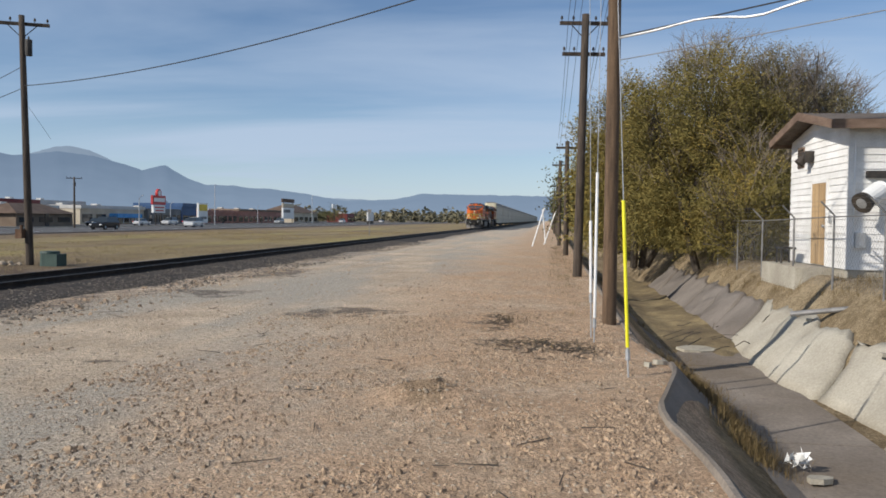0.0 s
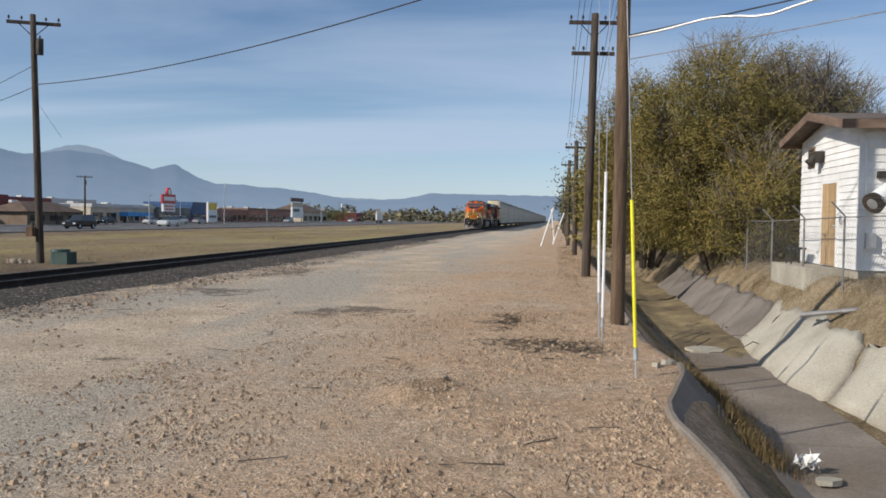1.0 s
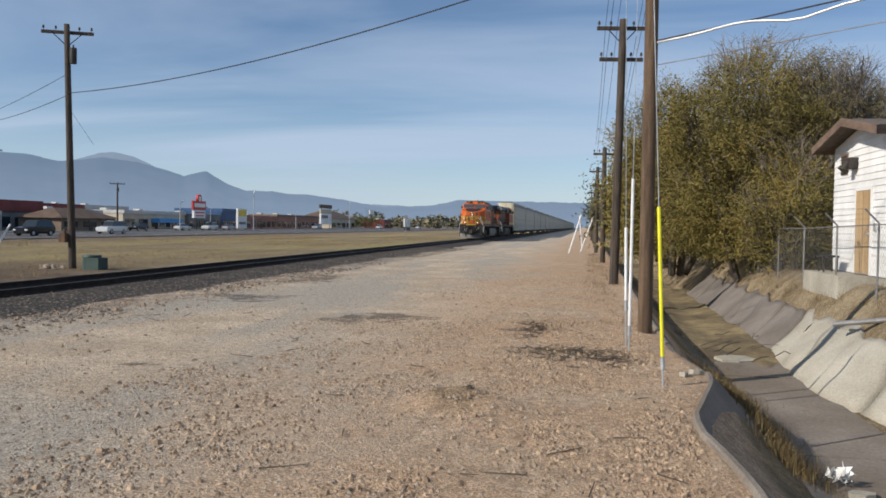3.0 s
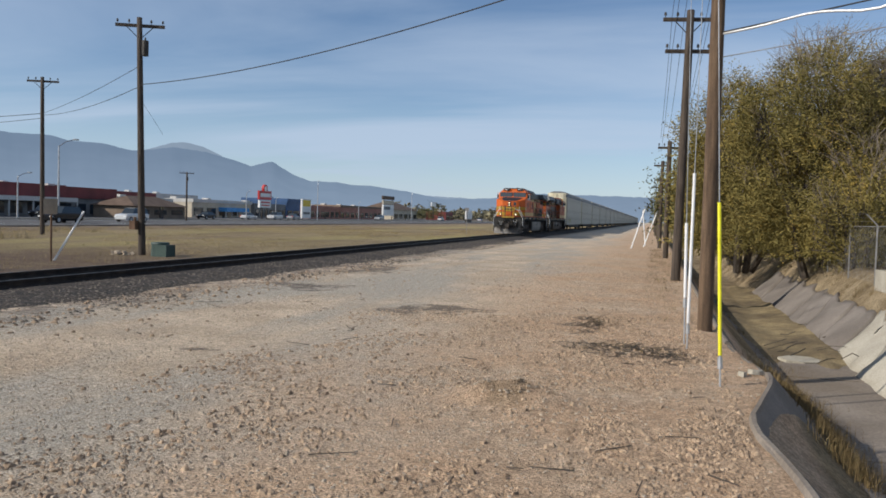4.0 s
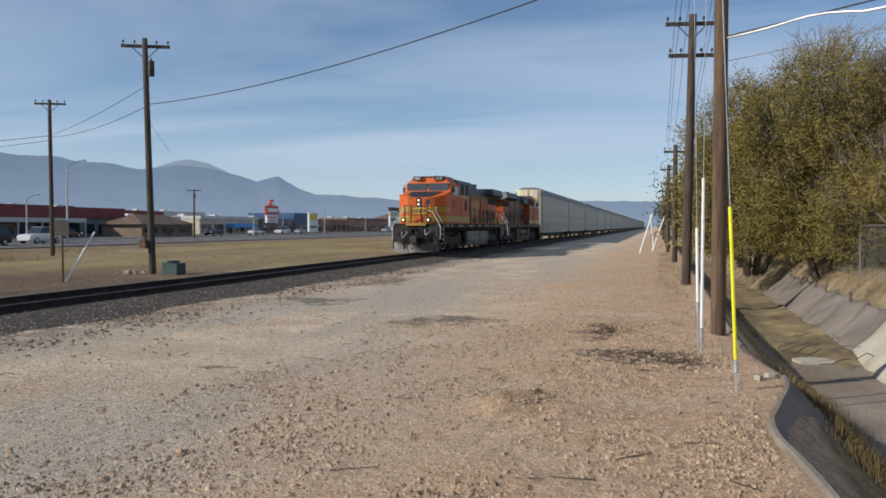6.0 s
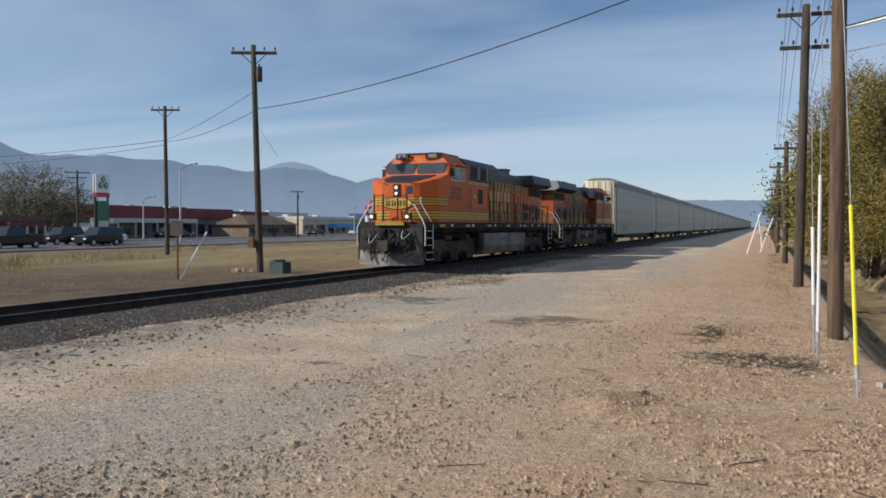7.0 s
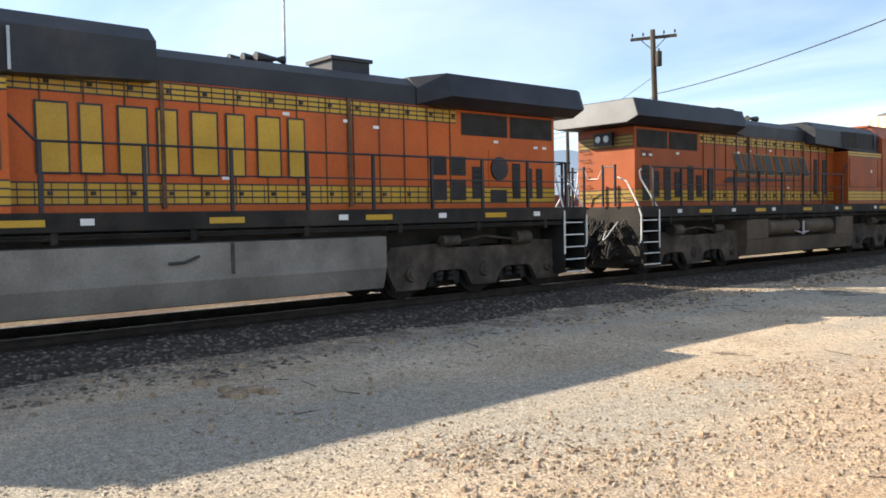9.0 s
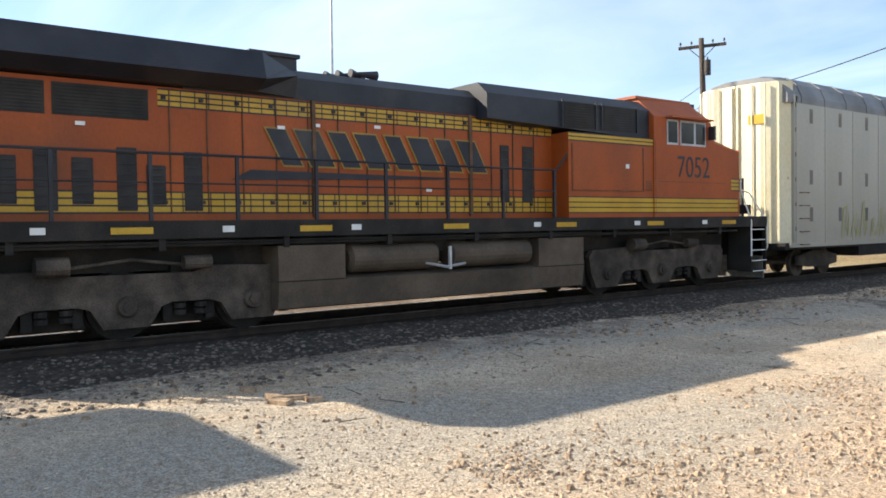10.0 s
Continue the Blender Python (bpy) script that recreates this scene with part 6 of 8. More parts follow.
        prism(bm, [(s * math.cos(a) * rnd.uniform(0.7, 1.1), 0.6 * s * math.sin(a) * rnd.uniform(0.7, 1.1)) for a in [q * math.tau / 7 for q in range(7)]], 0, 0.06, "z")
        o = done("concrete_chunk", bm, M["concrete"], bevel=0.015)
        o.matrix_basis = pose(x, y, max(height(x, y), -1.02) + 0.0, rnd.uniform(-6, 6), rnd.uniform(2, 9), turn)
        tagged(o, "broken loose slab of pale concrete", "rubble", "broken concrete")
    bm = B()
    for k in range(26):
        a, r = rnd.uniform(0, math.tau), rnd.uniform(0.02, 0.13)
        p = Vector((math.cos(a) * r * 1.4, math.sin(a) * r, rnd.uniform(0, 0.1)))
        vs = [bm.verts.new(p + Vector((rnd.gauss(0, 0.04), rnd.gauss(0, 0.04), abs(rnd.gauss(0.04, 0.05))))) for q in range(4)]
        bm.faces.new(vs)
    litter = done("plastic_litter", bm, M["white_paint"])
    litter.matrix_basis = pose(3.02, 10.1, -1.0)
    tagged(litter, "crumpled white plastic litter on the ditch floor", "litter")


make_ditch()


# ---------- plants ----------
def leaf_material(name, dark, light, yellow, share):
    m = bpy.data.materials.new(name)
    m.use_nodes = True
    n, l = m.node_tree.nodes, m.node_tree.links
    b = n["Principled BSDF"]
    b.inputs["Roughness"].default_value, b.inputs["Specular IOR Level"].default_value = 0.85, 0.06
    geo, ramp = n.new("ShaderNodeNewGeometry"), n.new("ShaderNodeValToRGB")
    e = ramp.color_ramp.elements
    e[0].position, e[0].color = 0.0, (*dark, 1)
    e[1].position, e[1].color = 1 - share, (*light, 1)
    last = e.new(1.0)
    last.color = (*yellow, 1)
    tx, mx = n.new("ShaderNodeTexNoise"), n.new("ShaderNodeMath")
    tx.inputs["Scale"].default_value = 0.55
    l.new(geo.outputs["Position"], tx.inputs["Vector"])
    mx.operation = "MULTIPLY_ADD"
    l.new(geo.outputs["Random Per Island"], mx.inputs[0])
    mx.inputs[1].default_value = 0.65
    sub = n.new("ShaderNodeMapRange")
    sub.inputs["From Min"].default_value, sub.inputs["From Max"].default_value = 0.3, 0.7
    sub.inputs["To Min"].default_value, sub.inputs["To Max"].default_value = -0.05, 0.40
    l.new(tx.outputs["Fac"], sub.inputs["Value"])
    l.new(sub.outputs[0], mx.inputs[2])
    l.new(mx.outputs[0], ramp.inputs[0])
    l.new(ramp.outputs["Color"], b.inputs["Base Color"])
    b.inputs["Subsurface Weight"].default_value = 0.0
    return m


M["leaf"] = leaf_material("olive_autumn_leaves", (0.095, 0.083, 0.030), (0.245, 0.198, 0.066), (0.42, 0.28, 0.065), 0.28)
M["leaf_mixed"] = leaf_material("olive_brown_leaves", (0.095, 0.080, 0.042), (0.205, 0.17, 0.085), (0.28, 0.215, 0.085), 0.22)
M["leaf_far"] = leaf_material("dull_green_leaves", (0.07, 0.075, 0.03), (0.13, 0.125, 0.055), (0.22, 0.18, 0.07), 0.2)
M["leaf_brown"] = leaf_material("grey_brown_leaves", (0.13, 0.118, 0.078), (0.22, 0.20, 0.13), (0.29, 0.245, 0.15), 0.2)
M["weed"] = leaf_material("brown_dry_weeds", (0.10, 0.07, 0.035), (0.20, 0.145, 0.07), (0.32, 0.25, 0.12), 0.2)
M["straw"] = leaf_material("dry_straw", (0.20, 0.15, 0.075), (0.36, 0.28, 0.14), (0.50, 0.41, 0.22), 0.3)


def tree(x, y, z, h, spread, leaves, leaf, label, size=0.11, twigs=120, bare_top=0.12, stems=4, low=0.06, material="leaf", name="tree", squash=1.0):
    """Several stems that fork three times; leaves in loose sprays along the twigs, with bare ends above."""
    t = empty(name, pose(x, y, z))
    tagged(t, label, "tree")
    bm, tips = B(), []

    def limb(p, d, length, r, depth):
        q = p + d * length
        reach = math.hypot(q.x, q.y)
        if reach > spread * 0.8:
            q.x, q.y = q.x * spread * 0.8 / reach, q.y * spread * 0.8 / reach
        q.z = min(q.z, h * 0.97)
        mid = p.lerp(q, 0.5) + Vector((rnd.gauss(0, 0.06), rnd.gauss(0, 0.06), 0)) * length
        rod(bm, p, mid, r, r * 0.82, n=6, cap=False)
        rod(bm, mid, q, r * 0.82, r * 0.6, n=6, cap=False)
        tips.append((mid, depth)); tips.append((q, depth))
        if depth < 3:
            for k in range(3 if depth else 4):
                nd = (d + Vector((rnd.gauss(0, 0.55), rnd.gauss(0, 0.55), rnd.gauss(0.08, 0.3)))).normalized()
                limb(q if k else mid, nd, length * rnd.uniform(0.55, 0.8), r * 0.55, depth + 1)
    for k in range(stems):
        a = rnd.uniform(0, math.tau)
        off = spread * 0.22 * math.sqrt(rnd.random())
        d = Vector((math.cos(a) * 0.35, math.sin(a) * 0.35, 1)).normalized()
        limb(Vector((math.cos(a) * off, math.sin(a) * off, -0.2)), d, h * 0.34, 0.05 + 0.012 * h, 0)
    part("trunk", bm, M["bark"], t)
    # the crown's uneven outline
    def inside(v):
        f = v.z / h
        if f < low or f > 1.0:
            return False
        edge = spread * squash * (0.55 + 0.5 * math.sin(math.pi * min(1.0, f * 0.92 + 0.1)) ** 0.7) * (1 + 0.35 * noise.noise(Vector((v.x * 0.45 + x, v.y * 0.45, v.z * 0.45))))
        if f > 0.6:
            edge *= math.sqrt(max(0.0, 1 - ((f - 0.6) / 0.42) ** 2))
        return math.hypot(v.x, v.y) < edge
    verts, faces = [], []
    made = tries = 0
    tw = B()
    while made < leaves and tries < leaves * 12:
        tries += 1
        a, r = rnd.uniform(0, math.tau), spread * 1.3 * math.sqrt(rnd.random())
        c = Vector((math.cos(a) * r, math.sin(a) * r, h * rnd.uniform(low, 1.0)))
        if not inside(c) or noise.noise(Vector((c.x * 0.8, c.y * 0.8, c.z * 0.8 + 3 * x))) < -0.16:
            continue
        # a spray: leaves along one short drooping shoot
        d = Vector((c.x * 0.25 + rnd.gauss(0, 0.5), c.y * 0.25 + rnd.gauss(0, 0.5), rnd.gauss(0.45, 0.45))).normalized()
        puff = 0.05 * rnd.choice((1, 1.6, 2.4))
        for k in range(24):
            p = c + d * (0.038 * k) * (size / 0.11) + Vector((rnd.gauss(0, puff), rnd.gauss(0, puff), rnd.gauss(0, puff))) * (size / 0.11)
            u = (d * 0.5 + Vector((rnd.gauss(0, 1), rnd.gauss(0, 1), rnd.gauss(-0.3, 0.8)))).normalized()
            v = u.orthogonal().normalized()
            s = size * rnd.uniform(0.55, 1.15)
            i = len(verts)
            verts += [p - u * s * 0.5, p + v * s * 0.25, p + u * s * 0.5, p - v * s * 0.25]
            faces.append((i, i + 1, i + 2, i + 3))
            made += 1
    me = bpy.data.meshes.new("crown")
    me.from_pydata([tuple(v) for v in verts], [], faces)
    me.materials.append(M[leaf])
    crown = new("crown", me)
    crown.parent = t
    for k in range(twigs):
        a, r = rnd.uniform(0, math.tau), spread * 1.0 * math.sqrt(rnd.random())
        f = rnd.uniform(0.35, 1.0 + bare_top)
        p = Vector((math.cos(a) * r * (1.15 - 0.6 * f), math.sin(a) * r * (1.15 - 0.6 * f), h * f * 0.92))
        d = Vector((math.cos(a) * 0.5 + rnd.gauss(0, 0.3), math.sin(a) * 0.5 + rnd.gauss(0, 0.3), 1.0)).normalized()
        q = p + d * rnd.uniform(0.4, 1.0)
        rod(tw, p, q, 0.014, 0.004, n=4, cap=False)
        for j in range(5):
            s0 = p.lerp(q, rnd.uniform(0.2, 0.95))
            rod(tw, s0, s0 + (d + Vector((rnd.gauss(0, 0.6), rnd.gauss(0, 0.6), rnd.gauss(0, 0.3)))) * rnd.uniform(0.2, 0.55), 0.008, 0.003, n=3, cap=False)
    part("twigwork", tw, M["twig"], t)
    return t


tree(6.0, 31.5, 0.35, 8.3, 2.9, 190000, "leaf", "dense olive-green tree with yellowing leaves by the ditch", size=0.085, twigs=200, stems=6, bare_top=0.0)
tree(8.3, 31.0, 0.6, 7.7, 2.3, 120000, "leaf_mixed", "broad autumn tree with thinning brown-green leaves", size=0.075, twigs=900, stems=5, bare_top=-0.06)
tree(11.0, 34.0, 0.7, 6.9, 2.0, 14000, "leaf_brown", "nearly bare grey-brown tree behind the shed", size=0.08, twigs=620, stems=5, bare_top=0.0)
tree(6.6, 36.5, 0.4, 9.6, 1.8, 400, "leaf_brown", "bare pale tree standing behind the green one", size=0.07, twigs=420, stems=4, bare_top=0.02)
tree(3.9, 38.0, 0.1, 8.6, 2.6, 80000, "leaf", "olive-green tree beside the line poles", size=0.11, twigs=120, stems=4, bare_top=-0.04)
tree(6.7, 28.2, 0.6, 3.6, 1.9, 40000, "leaf", "low leafy bush on the ditch bank", size=0.07, twigs=120, stems=5, low=0.02)
for yy, hh, nn in ((44, 7.6, 15000), (54, 7.2, 12000), (66, 7.4, 8000), (82, 7.0, 6000), (102, 7.2, 3500), (126, 7.4, 3000), (155, 7.4, 2500)):
    tree(4.6 + rnd.uniform(-0.3, 0.9), yy, 0.1, hh, 2.9, nn, "leaf_far" if yy > 60 else "leaf", "tree in the row along the ditch", size=0.2 if yy < 60 else 0.3, twigs=60, stems=4)


def tufts(name, spots, leaf, label, category):
    """Blades and stalks in clumps. spots: (x, y, height, width, blades)."""
    verts, faces = [], []
    for x, y, h, w, n in spots:
        for k in range(n):
            px, py = rnd.gauss(x, w * 0.5), rnd.gauss(y, w * 0.5)
            z = height(px, py) - 0.01
            a = rnd.uniform(0, math.tau)
            s = rnd.uniform(0.0014, 0.003) * (1 + math.hypot(x, y) / 22)
            lean = rnd.gauss(0, 0.55) * h
            hh = h * rnd.uniform(0.5, 1.1)
            ca, sa = math.cos(a), math.sin(a)
            i = len(verts)
            mx, my, mz = px + sa * lean * 0.4, py - ca * lean * 0.4, z + hh * 0.6
            verts += [(px - ca * s, py - sa * s, z), (px + ca * s, py + sa * s, z), (mx + ca * s * 0.7, my + sa * s * 0.7, mz), (mx - ca * s * 0.7, my - sa * s * 0.7, mz), (px + sa * lean, py - ca * lean, z + hh)]
            faces += [(i, i + 1, i + 2, i + 3), (i + 3, i + 2, i + 4)]
    me = bpy.data.meshes.new(name)
    me.from_pydata(verts, [], faces)
    me.materials.append(M[leaf])
    return tagged(new(name, me), label, category, kind="stuff")


def make_grass():
    spots = []
    for k in range(5200):
        x, y = rnd.uniform(-48, -17.8), -5 + 120 * rnd.random() ** 1.3
        if noise.noise(Vector((x * 0.12, y * 0.06, 4))) + 0.4 * noise.noise(Vector((x * 0.5, y * 0.3, 9))) < -0.12:
            continue
        spots.append((x, y, rnd.uniform(0.04, 0.14), 0.7, 18))
    for cx, cy, n, h in ((-36, 36.5, 26, 0.9), (-33.5, 25.5, 60, 0.6), (-37, 30, 50, 0.6), (-31, 20, 50, 0.55), (-41, 52, 18, 0.6)):
        for k in range(n):
            spots.append((rnd.gauss(cx, 2.2), rnd.gauss(cy, 1.3), h * rnd.uniform(0.4, 1.0), 0.7, 22))
    tufts("dry_grass", spots, "straw", "dry straw-coloured grass on the verge", "grass")
    spots = []
    for k in range(300):
        y = rnd.uniform(8, 30)
        x = rnd.choice((rnd.uniform(2.5, 3.1), rnd.uniform(2.6, 3.0), rnd.uniform(5.6, 8.5), rnd.uniform(5.7, 7.5)))
        spots.append((x, y, rnd.uniform(0.05, 0.20), 0.25, 26))
    for k in range(130):
        spots.append((rnd.gauss(2.5, 0.14), rnd.uniform(9.8, 15.2), rnd.uniform(0.10, 0.30), 0.30, 60))
    tufts("ditch_weeds", spots, "weed", "dry weeds along the ditch wall and bank", "weeds")
    spots = [(rnd.gauss(-0.65, 0.25), rnd.gauss(15.6, 0.5), 0.16, 0.2, 7) for k in range(16)]
    spots += [(rnd.gauss(0.05, 0.5), rnd.gauss(12.45, 0.25), 0.09, 0.3, 10) for k in range(26)]
    spots += [(rnd.uniform(0.2, 1.1), rnd.uniform(16, 60), rnd.uniform(0.06, 0.18), 0.3, 9) for k in range(160)]
    spots += [(rnd.uniform(-10.5, 0.8), rnd.uniform(6, 34), rnd.uniform(0.03, 0.08), 0.15, 5) for k in range(90)]
    tufts("lot_weeds", spots, "weed", "dead brown weeds on the lot", "weeds")
    bm = B()
    for k in range(240):
        x, y = rnd.choice(((rnd.gauss(-0.3, 0.35), rnd.gauss(12.5, 0.16)), (rnd.gauss(0.3, 0.3), rnd.gauss(12.1, 0.14)), (rnd.gauss(-0.9, 0.12), rnd.gauss(15.5, 0.5)), (rnd.gauss(-0.1, 0.5), rnd.gauss(12.4, 0.3)), (rnd.uniform(-5, 1), rnd.uniform(5, 15)), (rnd.uniform(-10.5, -6), rnd.uniform(4, 18))))
        a, L = rnd.uniform(0, math.tau), rnd.uniform(0.08, 0.4)
        z = height(x, y) + 0.012
        rod(bm, (x, y, z), (x + math.cos(a) * L, y + math.sin(a) * L, z + rnd.uniform(0, 0.05)), 0.007, 0.004, n=5)
    tagged(done("fallen_sticks", bm, M["bark"]), "small dry sticks lying on the dirt", "sticks", kind="stuff")


make_grass()


# ---------- the shed ----------
def make_shed():
    X0, X1, Y0, Y1, Z0, ZT = 6.75, 13.5, 19.55, 24.05, 0.90, 4.17
    s = empty("shed", pose(0, 0, 0))
    tagged(s, "white clapboard shed with brown gabled roof and tan door", "shed")
    part("foundation", boxed((X0 + 0.04, X1, Y0 + 0.04, Y1, 0.3, Z0 + 0.05)), M["concrete"], s)
    part("wall_core", boxed((X0 + 0.03, X1 - 0.03, Y0 + 0.03, Y1 - 0.03, Z0, ZT)), M["siding"], s)
    ym = (Y0 + Y1) / 2
    pitch = 0.42 / (ym - Y0)
    bm = B()
    prism(bm, [(Y0 + 0.03, ZT), (Y1 - 0.03, ZT), (ym, ZT + 0.41)], X0 + 0.03, X0 + 0.15, "x")
    part("gable", bm, M["siding"], s)
    rows = 20
    step = (ZT - Z0) / rows
    for k in range(rows):
        z = Z0 + step * k
        bm = B()
        prism(bm, [(Y0 - 0.012, z), (Y0 + 0.04, z), (Y0 + 0.04, z + step), (Y0 + 0.008, z + step)], X0 - 0.005, X1, "x")
        part("clapboard", bm, M["siding"], s)
        bm = B()
        prism(bm, [(X0 - 0.012, z), (X0 + 0.04, z), (X0 + 0.04, z + step), (X0 + 0.008, z + step)], Y0 - 0.005, Y1, "y")
        part("clapboard", bm, M["siding"], s)
    for k in range(2):
        z = ZT + step * k
        w = (ym - Y0) - (z - ZT) / pitch
        bm = B()
        w2 = max(0.05, w - step / pitch)
        vs = [bm.verts.new(p) for p in ((X0 - 0.012, ym - w, z), (X0 - 0.012, ym + w, z), (X0 + 0.008, ym + w2, z + step), (X0 + 0.008, ym - w2, z + step))]
        us = [bm.verts.new(v.co + Vector((0.04, 0, 0))) for v in vs]
        bm.faces.new(vs); bm.faces.new(us[::-1])
        for j in range(4):
            bm.faces.new((vs[j], us[j], us[(j + 1) % 4], vs[(j + 1) % 4]))
        part("clapboard", bm, M["siding"], s)
    part("corner_board", boxed((X0 - 0.03, X0 + 0.08, Y0 - 0.03, Y0 - 0.012, Z0, ZT)), M["siding"], s)
    part("corner_board", boxed((X0 - 0.03, X0 - 0.012, Y0 - 0.012, Y0 + 0.08, Z0, ZT)), M["siding"], s)
    # roof: two slopes with fascia
    for sg in (-1, 1):
        ye = ym + sg * (ym - Y0 + 0.36)
        ze = ZT + 0.42 - pitch * (ym - Y0 + 0.36) + 0.06
        bm = B()
        prism(bm, [(ym, ZT + 0.46), (ye, ze), (ye, ze + 0.08), (ym, ZT + 0.56)], X0 - 0.48, X1 + 0.3, "x")
        roof = part("roof_slope", bm, M["shingle"], s)
        part("eave_fascia", boxed((X0 - 0.50, X1 + 0.3, min(ye, ye + sg * 0.03), max(ye, ye + sg * 0.03), ze - 0.10, ze + 0.11)), M["house_trim"], roof)
        bm = B()
        prism(bm, [(ym, ZT + 0.38), (ye, ze - 0.10), (ye, ze + 0.10), (ym, ZT + 0.58)], X0 - 0.52, X0 - 0.48, "x")
        part("rake_board", bm, M["house_trim"], roof)
    # door, step, vent, lamp, seat, meter
    D0, D1 = 20.98, 22.05
    door = part("door", boxed((X0 - 0.035, X0 + 0.0, D0, D1, Z0 + 0.02, Z0 + 2.05)), M["door_wood"], s, "tan unpainted plywood door", bevel=0.006)
    for a, b, c, d in ((D0 - 0.08, D0, Z0, Z0 + 2.14), (D1, D1 + 0.08, Z0, Z0 + 2.14), (D0, D1, Z0 + 2.05, Z0 + 2.14)):
        part("door_trim", boxed((X0 - 0.045, X0, a, b, c, d)), M["siding"], s)
    bm = B()
    rod(bm, (X0 - 0.09, D0 + 0.08, Z0 + 0.98), (X0 - 0.035, D0 + 0.08, Z0 + 0.98), 0.035, n=10)
    part("door_knob", bm, M["steel"], door)
    part("door_seam", boxed((X0 - 0.039, X0 - 0.034, 21.50, 21.515, Z0 + 0.04, Z0 + 2.03)), M["house_trim"], door)
    part("doorstep", boxed((X0 - 0.85, X0 - 0.02, 20.5, 23.6, 0.1, Z0 - 0.02)), M["concrete"], s, bevel=0.03)
    vent = part("gable_vent", boxed((X0 - 0.03, X0, 22.85, 23.38, 3.42, 3.98)), M["house_trim"], s)
    for k in range(7):
        part("slat", boxed((X0 - 0.05, X0 - 0.028, 22.89, 23.34, 3.45 + 0.072 * k, 3.485 + 0.072 * k)), M["dark_steel"], vent)
    bm = B()
    box(bm, X0 - 0.22, X0 - 0.0, 22.05, 22.45, 3.52, 3.80)
    rod(bm, (X0 - 0.32, 22.25, 3.48), (X0 - 0.18, 22.25, 3.68), 0.14, 0.08, n=12)
    part("flood_lamp", bm, M["dark_steel"], s, bevel=0.0)
    part("switch_box", boxed((X0 - 0.05, X0, 20.6, 20.72, 1.95, 2.15)), M["steel"], s)
    part("meter_box", boxed((X0 + 0.12, X0 + 0.34, Y0 - 0.12, Y0 - 0.01, 1.40, 1.75)), M["steel"], s, bevel=0.015)
    bm = B()
    pipe(bm, [(X0 + 0.1, Y0 - 0.04, 1.4), (X0 + 0.1, Y0 - 0.04, 3.85)], 0.02)
    part("conduit", bm, M["white_pvc"], s)
    # lamp or fan housing on the long wall
    bm = B()
    rod(bm, (X0 + 0.12, Y0 - 0.62, 2.45), (X0 + 0.50, Y0 - 0.38, 2.68), 0.20, 0.22, n=18)
    rod(bm, (X0 + 0.50, Y0 - 0.38, 2.68), (X0 + 0.85, Y0 - 0.02, 2.68), 0.22, 0.13, n=18)
    unit = part("spotlight", bm, M["white_paint"], s, "white cylindrical spotlight on the wall", smooth=False)
    bm = B()
    rod(bm, (X0 + 0.03, Y0 - 0.68, 2.39), (X0 + 0.12, Y0 - 0.62, 2.45), 0.24, 0.22, n=18)
    part("rim", bm, M["dark_steel"], unit)
    bm = B()
    rod(bm, (X0 + 0.022, Y0 - 0.685, 2.385), (X0 + 0.032, Y0 - 0.678, 2.392), 0.12, n=14)
    part("lens", bm, M["steel"], unit)
    part("wall_bracket", boxed((X0 + 0.34, X0 + 1.6, Y0 - 0.16, Y0 - 0.012, 2.98, 3.14)), M["dark_steel"], s)
    bench = empty("bench", pose(X0 - 0.45, 22.8, Z0 - 0.02))
    tagged(bench, "small dark bench on the doorstep", "bench")
    part("seat", boxed((-0.2, 0.2, -0.28, 0.28, 0.38, 0.43)), M["dark_steel"], bench)
    for a in (-0.16, 0.16):
        for b in (-0.22, 0.22):
            part("leg", boxed((a - 0.02, a + 0.02, b - 0.02, b + 0.02, 0, 0.38)), M["dark_steel"], bench)


make_shed()


